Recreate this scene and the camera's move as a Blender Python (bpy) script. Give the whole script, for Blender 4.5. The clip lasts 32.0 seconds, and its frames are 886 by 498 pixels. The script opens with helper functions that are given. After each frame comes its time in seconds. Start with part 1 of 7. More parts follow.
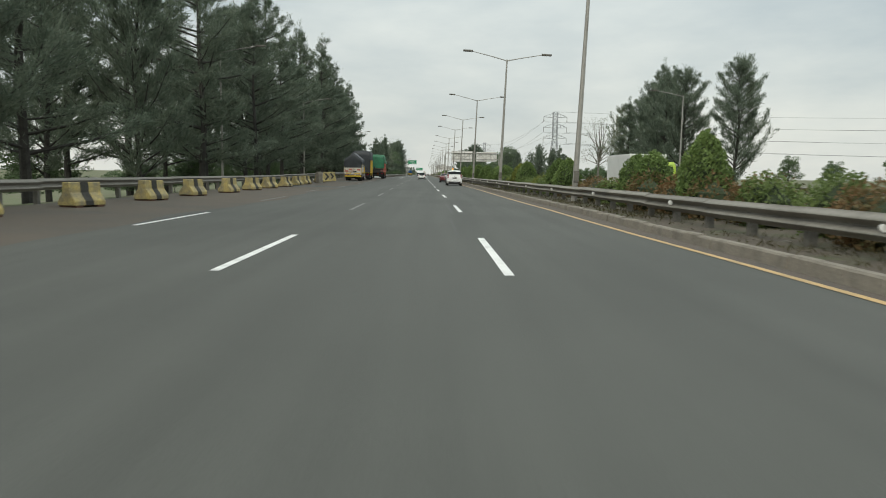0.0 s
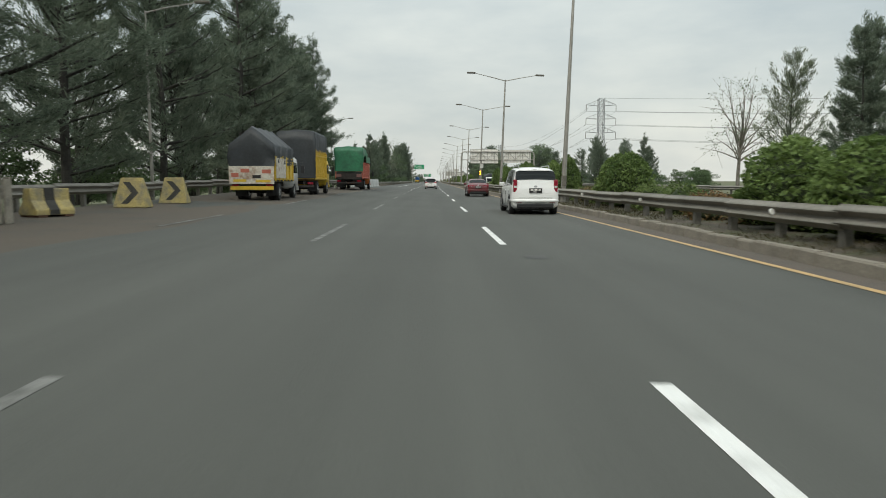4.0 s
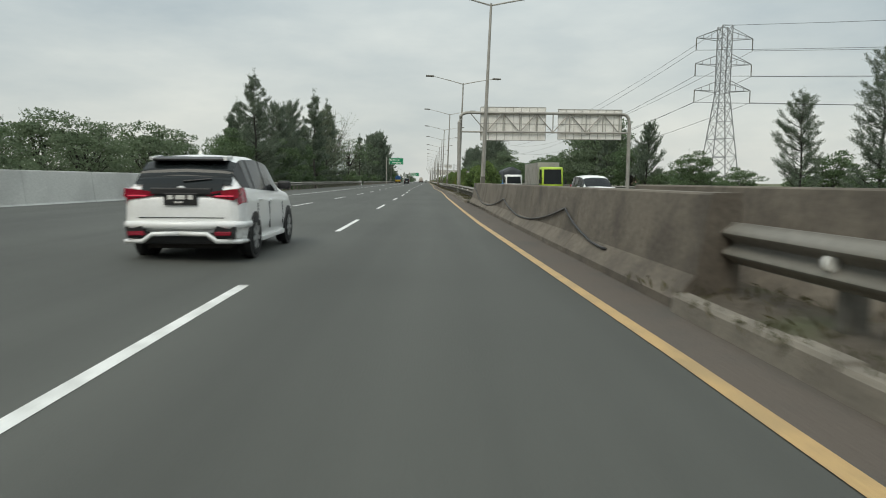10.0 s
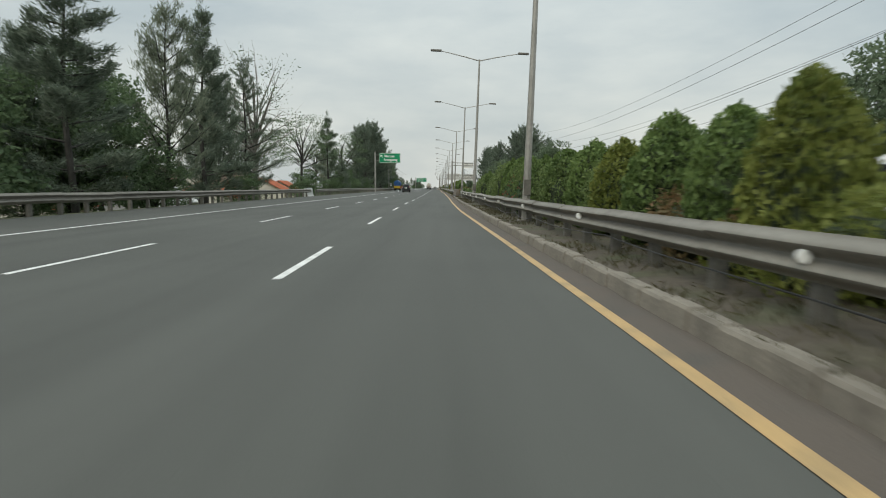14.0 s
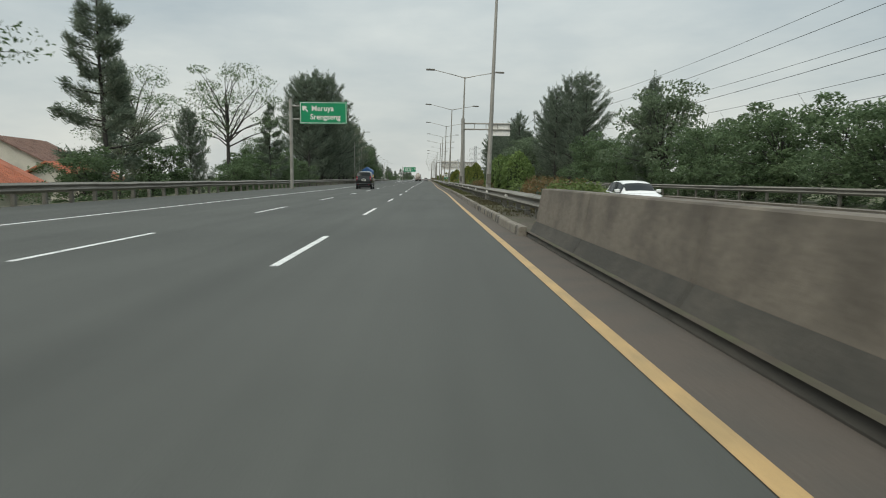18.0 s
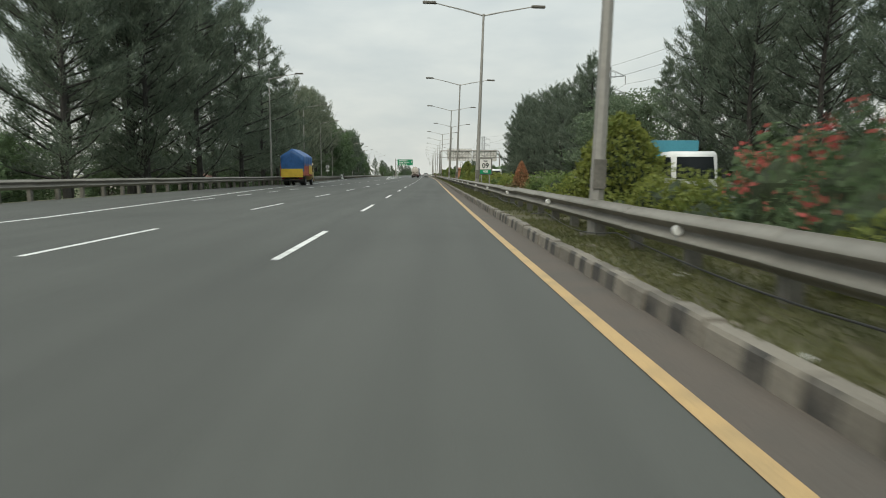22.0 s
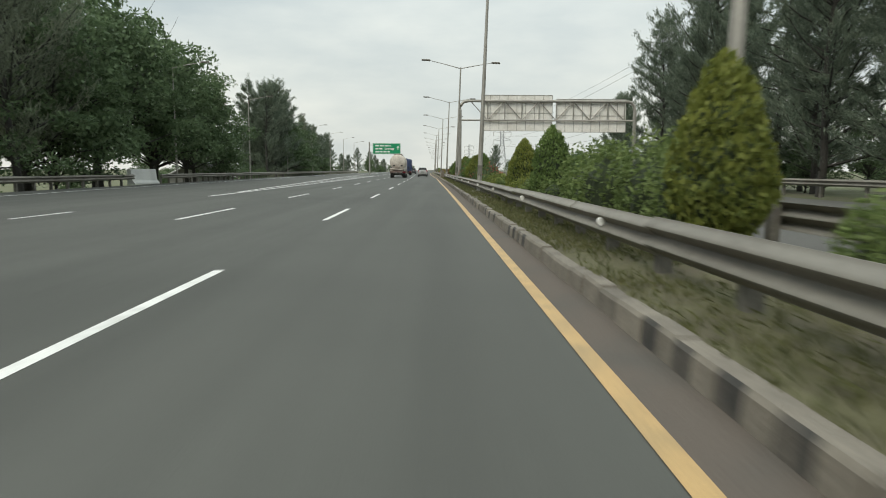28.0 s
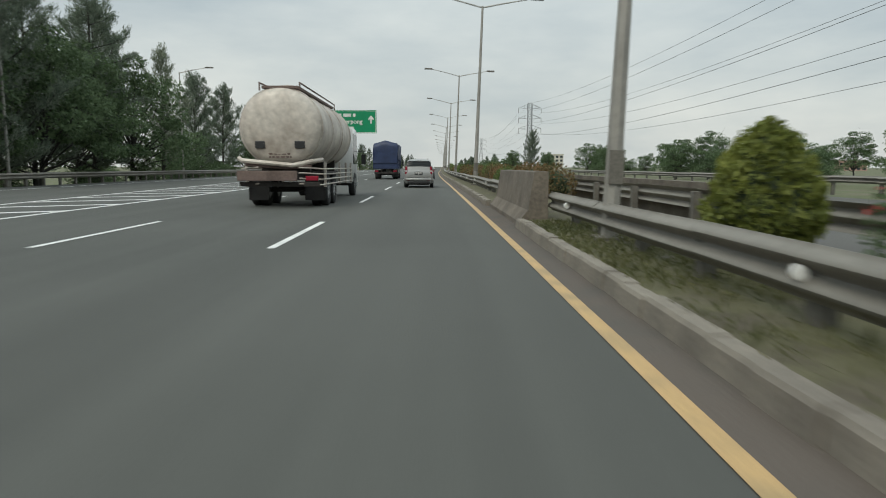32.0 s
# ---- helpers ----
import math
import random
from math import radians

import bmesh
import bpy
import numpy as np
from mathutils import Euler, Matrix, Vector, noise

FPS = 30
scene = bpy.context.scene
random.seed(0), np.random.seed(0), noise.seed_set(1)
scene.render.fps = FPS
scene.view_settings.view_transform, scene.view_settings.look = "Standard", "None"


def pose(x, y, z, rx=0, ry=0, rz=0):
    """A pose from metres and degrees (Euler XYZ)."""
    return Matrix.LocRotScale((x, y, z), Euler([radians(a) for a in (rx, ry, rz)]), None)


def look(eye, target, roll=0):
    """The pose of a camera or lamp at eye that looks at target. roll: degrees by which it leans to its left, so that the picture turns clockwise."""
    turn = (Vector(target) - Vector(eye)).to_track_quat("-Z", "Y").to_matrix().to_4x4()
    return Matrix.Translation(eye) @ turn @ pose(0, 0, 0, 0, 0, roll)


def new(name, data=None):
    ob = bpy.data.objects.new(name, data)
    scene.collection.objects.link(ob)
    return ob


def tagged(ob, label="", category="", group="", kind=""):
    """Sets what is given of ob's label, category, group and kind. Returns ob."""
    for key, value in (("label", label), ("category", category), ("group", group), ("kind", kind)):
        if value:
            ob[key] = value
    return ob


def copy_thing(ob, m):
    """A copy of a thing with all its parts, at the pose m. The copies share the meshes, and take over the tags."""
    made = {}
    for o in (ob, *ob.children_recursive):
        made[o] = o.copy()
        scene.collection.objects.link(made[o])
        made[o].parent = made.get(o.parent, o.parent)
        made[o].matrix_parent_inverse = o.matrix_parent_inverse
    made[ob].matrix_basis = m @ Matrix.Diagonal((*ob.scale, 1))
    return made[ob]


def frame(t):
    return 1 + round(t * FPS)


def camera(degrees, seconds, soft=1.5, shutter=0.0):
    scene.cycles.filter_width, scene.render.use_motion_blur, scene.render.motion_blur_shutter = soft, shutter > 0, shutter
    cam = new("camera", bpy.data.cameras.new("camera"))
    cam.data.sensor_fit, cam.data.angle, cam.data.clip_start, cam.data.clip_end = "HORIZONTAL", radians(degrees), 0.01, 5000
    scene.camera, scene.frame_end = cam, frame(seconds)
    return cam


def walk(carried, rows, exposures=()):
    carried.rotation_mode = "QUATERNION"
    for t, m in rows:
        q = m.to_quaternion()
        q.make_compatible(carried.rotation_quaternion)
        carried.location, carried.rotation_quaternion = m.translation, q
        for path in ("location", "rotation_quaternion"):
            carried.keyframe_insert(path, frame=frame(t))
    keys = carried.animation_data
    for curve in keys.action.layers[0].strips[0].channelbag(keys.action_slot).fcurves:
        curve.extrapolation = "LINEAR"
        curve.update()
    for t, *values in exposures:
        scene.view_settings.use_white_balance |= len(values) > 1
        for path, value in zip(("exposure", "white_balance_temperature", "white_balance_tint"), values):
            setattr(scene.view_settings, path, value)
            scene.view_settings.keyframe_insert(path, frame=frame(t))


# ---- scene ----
# The camera: seconds, x, y, height, heading, pitch and roll in degrees
FOV = 66.8
PATH = [
    (0, 1.979, -54.764, 1.256, 1.07, -6.33, -0.87),
    (0.5, 1.964, -48.284, 1.237, 0.96, -6.19, -0.53),
    (1, 1.906, -41.834, 1.249, 0.82, -6.16, -0.10),
    (1.5, 1.799, -35.372, 1.249, 0.51, -6.06, -0.01),
    (2, 1.665, -28.891, 1.250, 0.01, -5.78, -0.06),
    (2.5, 1.508, -22.387, 1.249, -0.39, -5.85, -0.16),
    (3, 1.353, -15.870, 1.274, -0.44, -5.98, -0.43),
    (3.5, 1.220, -9.316, 1.250, -0.32, -5.92, -0.19),
    (4, 1.119, -2.584, 1.233, 0.26, -5.79, -0.02),
    (4.5, 1.057, 4.325, 1.224, 1.24, -5.61, 0.08),
    (5, 1.082, 11.393, 1.226, 2.29, -5.44, 0.10),
    (5.5, 1.241, 18.604, 1.244, 3.08, -5.33, 0.00),
    (6, 1.542, 25.957, 1.278, 3.57, -5.30, -0.21),
    (6.5, 1.887, 33.349, 1.251, 4.06, -5.45, -0.05),
    (7, 2.244, 40.648, 1.251, 4.03, -5.46, -0.18),
    (7.5, 2.525, 47.795, 1.247, 3.73, -5.28, -0.03),
    (8, 2.769, 54.894, 1.249, 3.28, -5.38, -0.04),
    (8.5, 2.990, 62.042, 1.236, 2.63, -5.73, -0.07),
    (9, 3.194, 69.489, 1.206, 1.87, -5.82, -0.09),
    (9.5, 3.359, 77.222, 1.238, 1.27, -5.67, -0.38),
    (10, 3.397, 85.298, 1.232, 0.96, -5.77, -0.45),
    (10.5, 3.314, 93.839, 1.250, 0.95, -6.23, -0.26),
    (11, 3.179, 102.765, 1.206, 0.56, -5.63, -0.35),
    (11.5, 3.059, 112.016, 1.250, 0.26, -5.64, -0.26),
    (12, 2.974, 121.437, 1.249, 0.21, -5.63, -0.19),
    (12.5, 2.917, 130.916, 1.249, 0.34, -6.62, -0.31),
    (13, 2.875, 140.362, 1.200, 0.49, -5.91, -0.73),
    (13.5, 2.834, 149.729, 1.229, 0.28, -5.61, -0.40),
    (14, 2.749, 159.324, 1.249, 0.18, -5.24, -0.10),
    (14.5, 2.621, 169.104, 1.250, 0.11, -5.84, 0.01),
    (15, 2.410, 179.175, 1.253, 0.55, -6.08, 0.05),
    (15.5, 2.213, 189.343, 1.254, 1.09, -6.15, 0.04),
    (16, 2.168, 199.392, 1.255, 1.23, -6.20, 0.04),
    (16.5, 2.228, 209.392, 1.255, 1.14, -6.18, 0.02),
    (17, 2.308, 219.389, 1.254, 0.97, -6.12, -0.03),
    (17.5, 2.321, 229.427, 1.250, 0.89, -6.05, -0.11),
    (18, 2.253, 239.512, 1.244, 0.92, -5.97, -0.22),
    (18.5, 2.159, 249.613, 1.251, 0.73, -6.39, -0.12),
    (19, 2.095, 259.759, 1.270, 0.62, -6.53, -0.00),
    (19.5, 2.103, 269.959, 1.242, 0.47, -6.22, 0.01),
    (20, 2.090, 280.072, 1.251, 0.54, -6.33, 0.11),
    (20.5, 2.042, 290.129, 1.250, 0.65, -6.12, 0.12),
    (21, 1.953, 300.166, 1.263, 0.61, -6.16, 0.11),
    (21.5, 1.835, 310.196, 1.250, 0.60, -6.40, 0.03),
    (22, 1.713, 320.254, 1.251, 0.84, -6.36, 0.02),
    (22.5, 1.612, 330.375, 1.249, 0.91, -6.40, -0.02),
    (23, 1.565, 340.647, 1.245, 1.10, -6.14, -0.10),
    (23.5, 1.579, 350.995, 1.240, 1.11, -6.58, -0.03),
    (24, 1.586, 361.419, 1.251, 0.95, -6.91, 0.00),
    (24.5, 1.588, 371.933, 1.251, 0.92, -6.75, 0.09),
    (25, 1.580, 382.529, 1.272, 1.00, -6.56, 0.28),
    (25.5, 1.563, 393.147, 1.250, 0.92, -6.96, 0.13),
    (26, 1.523, 403.837, 1.237, 0.82, -7.10, 0.04),
    (26.5, 1.462, 414.582, 1.232, 0.69, -7.00, 0.01),
    (27, 1.405, 425.283, 1.236, 0.59, -6.83, -0.02),
    (27.5, 1.376, 435.843, 1.248, 0.59, -6.72, -0.09),
    (28, 1.379, 446.246, 1.267, 0.69, -6.72, -0.19),
    (28.5, 1.350, 456.404, 1.232, 0.44, -6.64, -0.20),
    (29, 1.289, 466.770, 1.251, 0.29, -6.86, -0.14),
    (29.5, 1.209, 477.296, 1.249, 0.22, -6.36, -0.06),
    (30, 1.101, 487.918, 1.248, 0.01, -6.36, -0.05),
    (30.5, 0.955, 498.593, 1.250, -0.14, -6.31, -0.05),
    (31, 0.788, 509.303, 1.250, -0.19, -6.26, -0.07),
    (31.5, 0.615, 520.033, 1.250, 0.02, -6.07, -0.07),
    (32, 0.439, 530.771, 1.250, 0.12, -6.98, -0.14),
]


def aim(x, y, z, yaw, pitch, roll):
    a, b = radians(yaw), radians(pitch)
    way = Vector((math.sin(a) * math.cos(b), math.cos(a) * math.cos(b), math.sin(b)))
    eye = Vector((x, y, z))
    return look(eye, eye + way, -roll)


cam = camera(FOV, 32.0, soft=1.0, shutter=0.22)
walk(cam, [(r[0], aim(*r[1:])) for r in PATH], exposures=[(0, 0.16, 6900, 4.4), (6, 0.12, 6900, 4.4), (9, 0.04, 6850, 4.4), (11, 0.06, 6840, 4.4), (13, 0.07, 6790, 4.4), (18, 0.0, 6790, 4.4), (21, 0.07, 6890, 4.4), (23, 0.25, 6950, 4.4), (25, 0.35, 6950, 4.4), (28, 0.27, 6950, 4.4), (32, 0.02, 6690, 4.4)])

# ---- daylight: an overcast afternoon ----
SUN_ELEVATION, SUN_TURN = radians(48), radians(-150)
world = bpy.data.worlds.new("overcast_sky")
scene.world = world
world.use_nodes = True
wn, wl = world.node_tree.nodes, world.node_tree.links
wn.clear()
sky = wn.new("ShaderNodeTexSky")
sky.sky_type, sky.sun_disc = "NISHITA", False
sky.sun_elevation, sky.sun_rotation = SUN_ELEVATION, SUN_TURN
sky.air_density, sky.dust_density, sky.ozone_density = 1.2, 3.0, 1.0
coord = wn.new("ShaderNodeTexCoord")
stretch = wn.new("ShaderNodeMapping")
stretch.inputs["Scale"].default_value = (1.0, 1.0, 3.2)
clouds = wn.new("ShaderNodeTexNoise")
clouds.inputs["Scale"].default_value, clouds.inputs["Detail"].default_value = 2.3, 6.0
clouds.inputs["Roughness"].default_value = 0.55
cloud_ramp = wn.new("ShaderNodeValToRGB")
cloud_ramp.color_ramp.elements[0].position, cloud_ramp.color_ramp.elements[0].color = 0.3, (4.25, 4.95, 5.6, 1)
cloud_ramp.color_ramp.elements[1].position, cloud_ramp.color_ramp.elements[1].color = 0.72, (7.3, 7.65, 7.8, 1)
height = wn.new("ShaderNodeSeparateXYZ")
deck = wn.new("ShaderNodeValToRGB")
deck.color_ramp.elements[0].position, deck.color_ramp.elements[0].color = 0.0, (1.2, 1.13, 1.07, 1)
deck.color_ramp.elements[1].position, deck.color_ramp.elements[1].color = 0.24, (0.96, 0.98, 1.0, 1)
zenith = deck.color_ramp.elements.new(1.0)
zenith.color = (2.1, 2.12, 2.15, 1)
shade = wn.new("ShaderNodeMix")
shade.data_type, shade.blend_type = "RGBA", "MULTIPLY"
shade.inputs["Factor"].default_value = 1.0
wl.new(coord.outputs["Generated"], height.inputs["Vector"])
wl.new(height.outputs["Z"], deck.inputs["Fac"])
wl.new(cloud_ramp.outputs["Color"], shade.inputs["A"])
wl.new(deck.outputs["Color"], shade.inputs["B"])
blend = wn.new("ShaderNodeMix")
blend.data_type = "RGBA"
blend.inputs["Factor"].default_value = 0.9
back = wn.new("ShaderNodeBackground")
back.inputs["Strength"].default_value = 0.1
wout = wn.new("ShaderNodeOutputWorld")
wl.new(coord.outputs["Generated"], stretch.inputs["Vector"])
wl.new(stretch.outputs["Vector"], clouds.inputs["Vector"])
wl.new(clouds.outputs["Fac"], cloud_ramp.inputs["Fac"])
wl.new(sky.outputs["Color"], blend.inputs["A"])
wl.new(shade.outputs["Result"], blend.inputs["B"])
wl.new(blend.outputs["Result"], back.inputs["Color"])
wl.new(back.outputs["Background"], wout.inputs["Surface"])

sun_data = bpy.data.lights.new("sun", "SUN")
sun_data.energy, sun_data.angle, sun_data.color = 1.4, radians(28), (1.0, 0.96, 0.9)
sun = new("sun", sun_data)
sun.matrix_world = look((0, 0, 60), (-math.sin(SUN_TURN) * 40, -math.cos(SUN_TURN) * 40, 60 - 44))


# ---- materials ----
def mat(name, base, rough=0.7, metal=0.0, spread=0.25, size=1.0, fine=30.0, bump=0.15, second=None, coat=0.0, random_tint=0.0, spec=0.5, mask=(0.45, 0.7)):
    """A surface with variation at two scales: stains of about size metres, grain of fine per metre."""
    m = bpy.data.materials.new(name)
    m.use_nodes = True
    n, l = m.node_tree.nodes, m.node_tree.links
    b = n["Principled BSDF"]
    b.inputs["Roughness"].default_value, b.inputs["Metallic"].default_value = rough, metal
    b.inputs["Coat Weight"].default_value = coat
    b.inputs["Specular IOR Level"].default_value = spec
    geo = n.new("ShaderNodeNewGeometry")
    big, small = n.new("ShaderNodeTexNoise"), n.new("ShaderNodeTexNoise")
    big.inputs["Scale"].default_value, big.inputs["Detail"].default_value = 1.0 / size, 5.0
    small.inputs["Scale"].default_value, small.inputs["Detail"].default_value = fine, 3.0
    l.new(geo.outputs["Position"], big.inputs["Vector"])
    l.new(geo.outputs["Position"], small.inputs["Vector"])
    other = second or tuple(c * (1 - spread) for c in base)
    r1 = n.new("ShaderNodeValToRGB")
    r1.color_ramp.elements[0].position, r1.color_ramp.elements[1].position = mask
    r1.color_ramp.elements[0].color, r1.color_ramp.elements[1].color = (*base, 1), (*other, 1)
    l.new(big.outputs["Fac"], r1.inputs["Fac"])
    r2 = n.new("ShaderNodeMapRange")
    r2.inputs["From Min"].default_value, r2.inputs["From Max"].default_value = 0.25, 0.75
    r2.inputs["To Min"].default_value, r2.inputs["To Max"].default_value = 1 - spread * 0.6, 1 + spread * 0.6
    l.new(small.outputs["Fac"], r2.inputs["Value"])
    mul = n.new("ShaderNodeMix")
    mul.data_type, mul.blend_type = "RGBA", "MULTIPLY"
    mul.inputs["Factor"].default_value = 1.0
    l.new(r1.outputs["Color"], mul.inputs["A"])
    l.new(r2.outputs["Result"], mul.inputs["B"])
    last = mul.outputs["Result"]
    if random_tint:
        info = n.new("ShaderNodeObjectInfo")
        mr = n.new("ShaderNodeMapRange")
        mr.inputs["To Min"].default_value, mr.inputs["To Max"].default_value = 1 - random_tint, 1 + random_tint
        l.new(info.outputs["Random"], mr.inputs["Value"])
        m3 = n.new("ShaderNodeMix")
        m3.data_type, m3.blend_type = "RGBA", "MULTIPLY"
        m3.inputs["Factor"].default_value = 1.0
        l.new(last, m3.inputs["A"])
        l.new(mr.outputs["Result"], m3.inputs["B"])
        last = m3.outputs["Result"]
    l.new(last, b.inputs["Base Color"])
    if bump:
        bp = n.new("ShaderNodeBump")
        bp.inputs["Strength"].default_value, bp.inputs["Distance"].default_value = bump, 0.02
        l.new(small.outputs["Fac"], bp.inputs["Height"])
        l.new(bp.outputs["Normal"], b.inputs["Normal"])
    return m


def leaf_mat(name, base, other, rough=0.6):
    """Leaves: every leaf takes its own tone between two greens, with some light through it."""
    m = bpy.data.materials.new(name)
    m.use_nodes = True
    n, l = m.node_tree.nodes, m.node_tree.links
    b = n["Principled BSDF"]
    b.inputs["Roughness"].default_value = rough
    b.inputs["Specular IOR Level"].default_value = 0.25
    geo = n.new("ShaderNodeNewGeometry")
    ramp = n.new("ShaderNodeValToRGB")
    ramp.color_ramp.elements[0].color, ramp.color_ramp.elements[1].color = (*base, 1), (*other, 1)
    noise_tex = n.new("ShaderNodeTexNoise")
    noise_tex.inputs["Scale"].default_value = 0.7
    l.new(geo.outputs["Position"], noise_tex.inputs["Vector"])
    add = n.new("ShaderNodeMath")
    add.operation = "MULTIPLY_ADD"
    add.inputs[1].default_value = 0.6
    l.new(geo.outputs["Random Per Island"], add.inputs[0])
    sub = n.new("ShaderNodeMath")
    sub.operation = "MULTIPLY_ADD"
    sub.inputs[1].default_value, sub.inputs[2].default_value = 1.2, -0.4
    l.new(noise_tex.outputs["Fac"], sub.inputs[0])
    l.new(sub.outputs["Value"], add.inputs[2])
    l.new(add.outputs["Value"], ramp.inputs["Fac"])
    l.new(ramp.outputs["Color"], b.inputs["Base Color"])
    trans = n.new("ShaderNodeBsdfTranslucent")
    l.new(ramp.outputs["Color"], trans.inputs["Color"])
    mix = n.new("ShaderNodeMixShader")
    mix.inputs[0].default_value = 0.42
    out = n["Material Output"]
    l.new(b.outputs["BSDF"], mix.inputs[1])
    l.new(trans.outputs["BSDF"], mix.inputs[2])
    l.new(mix.outputs["Shader"], out.inputs["Surface"])
    return m


def glow(name, colour, strength):
    m = bpy.data.materials.new(name)
    m.use_nodes = True
    b = m.node_tree.nodes["Principled BSDF"]
    b.inputs["Base Color"].default_value = (*colour, 1)
    b.inputs["Emission Color"].default_value = (*colour, 1)
    b.inputs["Emission Strength"].default_value = strength
    return m


ASPHALT = mat("asphalt", (0.074, 0.076, 0.068), 0.85, spread=0.16, size=6.0, fine=60.0, bump=0.3, second=(0.062, 0.064, 0.057))
# long faint wear streaks in the driving direction
_n, _l = ASPHALT.node_tree.nodes, ASPHALT.node_tree.links
_geo, _map, _wear = _n.new("ShaderNodeNewGeometry"), _n.new("ShaderNodeMapping"), _n.new("ShaderNodeTexNoise")
_map.inputs["Scale"].default_value = (1.1, 0.035, 1.0)
_wear.inputs["Scale"].default_value, _wear.inputs["Detail"].default_value = 1.0, 4.0
_rng, _mul = _n.new("ShaderNodeMapRange"), _n.new("ShaderNodeMix")
_rng.inputs["From Min"].default_value, _rng.inputs["From Max"].default_value = 0.3, 0.7
_rng.inputs["To Min"].default_value, _rng.inputs["To Max"].default_value = 0.84, 1.14
_mul.data_type, _mul.blend_type = "RGBA", "MULTIPLY"
_mul.inputs["Factor"].default_value = 1.0
_l.new(_geo.outputs["Position"], _map.inputs["Vector"])
_l.new(_map.outputs["Vector"], _wear.inputs["Vector"])
_l.new(_wear.outputs["Fac"], _rng.inputs["Value"])
_bsdf = _n["Principled BSDF"]
_l.new(_bsdf.inputs["Base Color"].links[0].from_socket, _mul.inputs["A"])
_l.new(_rng.outputs["Result"], _mul.inputs["B"])
_l.new(_mul.outputs["Result"], _bsdf.inputs["Base Color"])
ASPHALT_FAR = mat("asphalt_opposite", (0.09, 0.088, 0.08), 0.85, spread=0.2, size=5.0, fine=60.0, bump=0.3)
GUTTER = mat("gutter_dust", (0.1, 0.082, 0.068), 0.95, spread=0.35, size=0.8, fine=40.0, bump=0.3, second=(0.08, 0.072, 0.062))
WHITE_LINE = mat("white_line_paint", (0.72, 0.72, 0.7), 0.6, spread=0.2, size=0.35, fine=45.0, bump=0.1, second=(0.5, 0.5, 0.48))
WORN_LINE = mat("worn_white_paint", (0.2, 0.2, 0.19), 0.7, spread=0.45, size=0.35, fine=40.0, bump=0.1, second=(0.085, 0.085, 0.078), mask=(0.4, 0.6))
YELLOW_LINE = mat("yellow_line_paint", (0.47, 0.31, 0.135), 0.6, spread=0.3, size=0.5, fine=45.0, bump=0.1, second=(0.33, 0.235, 0.115))
KERB = mat("kerb_concrete", (0.185, 0.165, 0.135), 0.9, spread=0.35, size=0.5, fine=25.0, bump=0.4, second=(0.13, 0.115, 0.095), random_tint=0.2)
KERB_BLACK = mat("kerb_black_paint", (0.04, 0.038, 0.035), 0.85, spread=0.5, size=0.4, fine=25.0, bump=0.4, second=(0.11, 0.098, 0.082), mask=(0.45, 0.68))
CONCRETE = mat("weathered_concrete", (0.17, 0.145, 0.115), 0.9, spread=0.4, size=0.8, fine=14.0, bump=0.4, second=(0.095, 0.08, 0.064), mask=(0.4, 0.68))
PALE_CONCRETE = mat("pale_concrete", (0.56, 0.56, 0.53), 0.85, spread=0.2, size=2.5, fine=14.0, bump=0.2, second=(0.42, 0.42, 0.4))
DAMP = mat("damp_mossy_concrete", (0.046, 0.042, 0.034), 0.85, spread=0.4, size=0.6, fine=20.0, bump=0.4, second=(0.075, 0.066, 0.053))
DARK_CONCRETE = mat("dirty_concrete", (0.16, 0.15, 0.13), 0.95, spread=0.4, size=0.8, fine=20.0, bump=0.4)
STEEL = mat("galvanised_steel", (0.21, 0.196, 0.168), 0.65, 0.1, spread=0.25, size=1.3, fine=12.0, bump=0.08, second=(0.165, 0.152, 0.128), random_tint=0.1)
POST_STEEL = mat("dull_post_steel", (0.15, 0.14, 0.12), 0.8, 0.0, spread=0.4, size=0.4, fine=20.0, bump=0.15)
POLE_STEEL = mat("pole_steel", (0.33, 0.315, 0.285), 0.5, 0.3, spread=0.2, size=0.8, fine=10.0, bump=0.05)
LATTICE = mat("lattice_steel", (0.3, 0.31, 0.32), 0.6, 0.3, spread=0.2, size=3.0, fine=6.0, bump=0.0)
WIRE = mat("wire_aluminium", (0.16, 0.17, 0.18), 0.6, 0.3, spread=0.1, bump=0.0)
WHITE_PAINT = mat("white_paint", (0.75, 0.75, 0.72), 0.5, spread=0.12, size=0.5, fine=20.0, bump=0.03)
BLACK_PAINT = mat("black_paint", (0.025, 0.025, 0.025), 0.45, spread=0.3, size=0.5, fine=20.0, bump=0.05)
SIGN_GREEN = mat("sign_green", (0.0, 0.24, 0.1), 0.4, spread=0.12, size=1.0, fine=20.0, bump=0.0)
SIGN_BACK = mat("sign_back_aluminium", (0.78, 0.76, 0.72), 0.55, 0.0, spread=0.2, size=0.9, fine=8.0, bump=0.05, second=(0.66, 0.63, 0.58))
SIGN_WHITE = mat("sign_white", (0.72, 0.7, 0.66), 0.45, spread=0.15, size=0.4, fine=20.0, bump=0.0)
BARRIER_YELLOW = mat("barrier_yellow", (0.46, 0.36, 0.14), 0.85, spread=0.4, size=0.3, fine=18.0, bump=0.3, second=(0.27, 0.235, 0.15), mask=(0.38, 0.66))
BARRIER_BLACK = mat("barrier_black", (0.05, 0.047, 0.04), 0.8, spread=0.4, size=0.4, fine=18.0, bump=0.25)
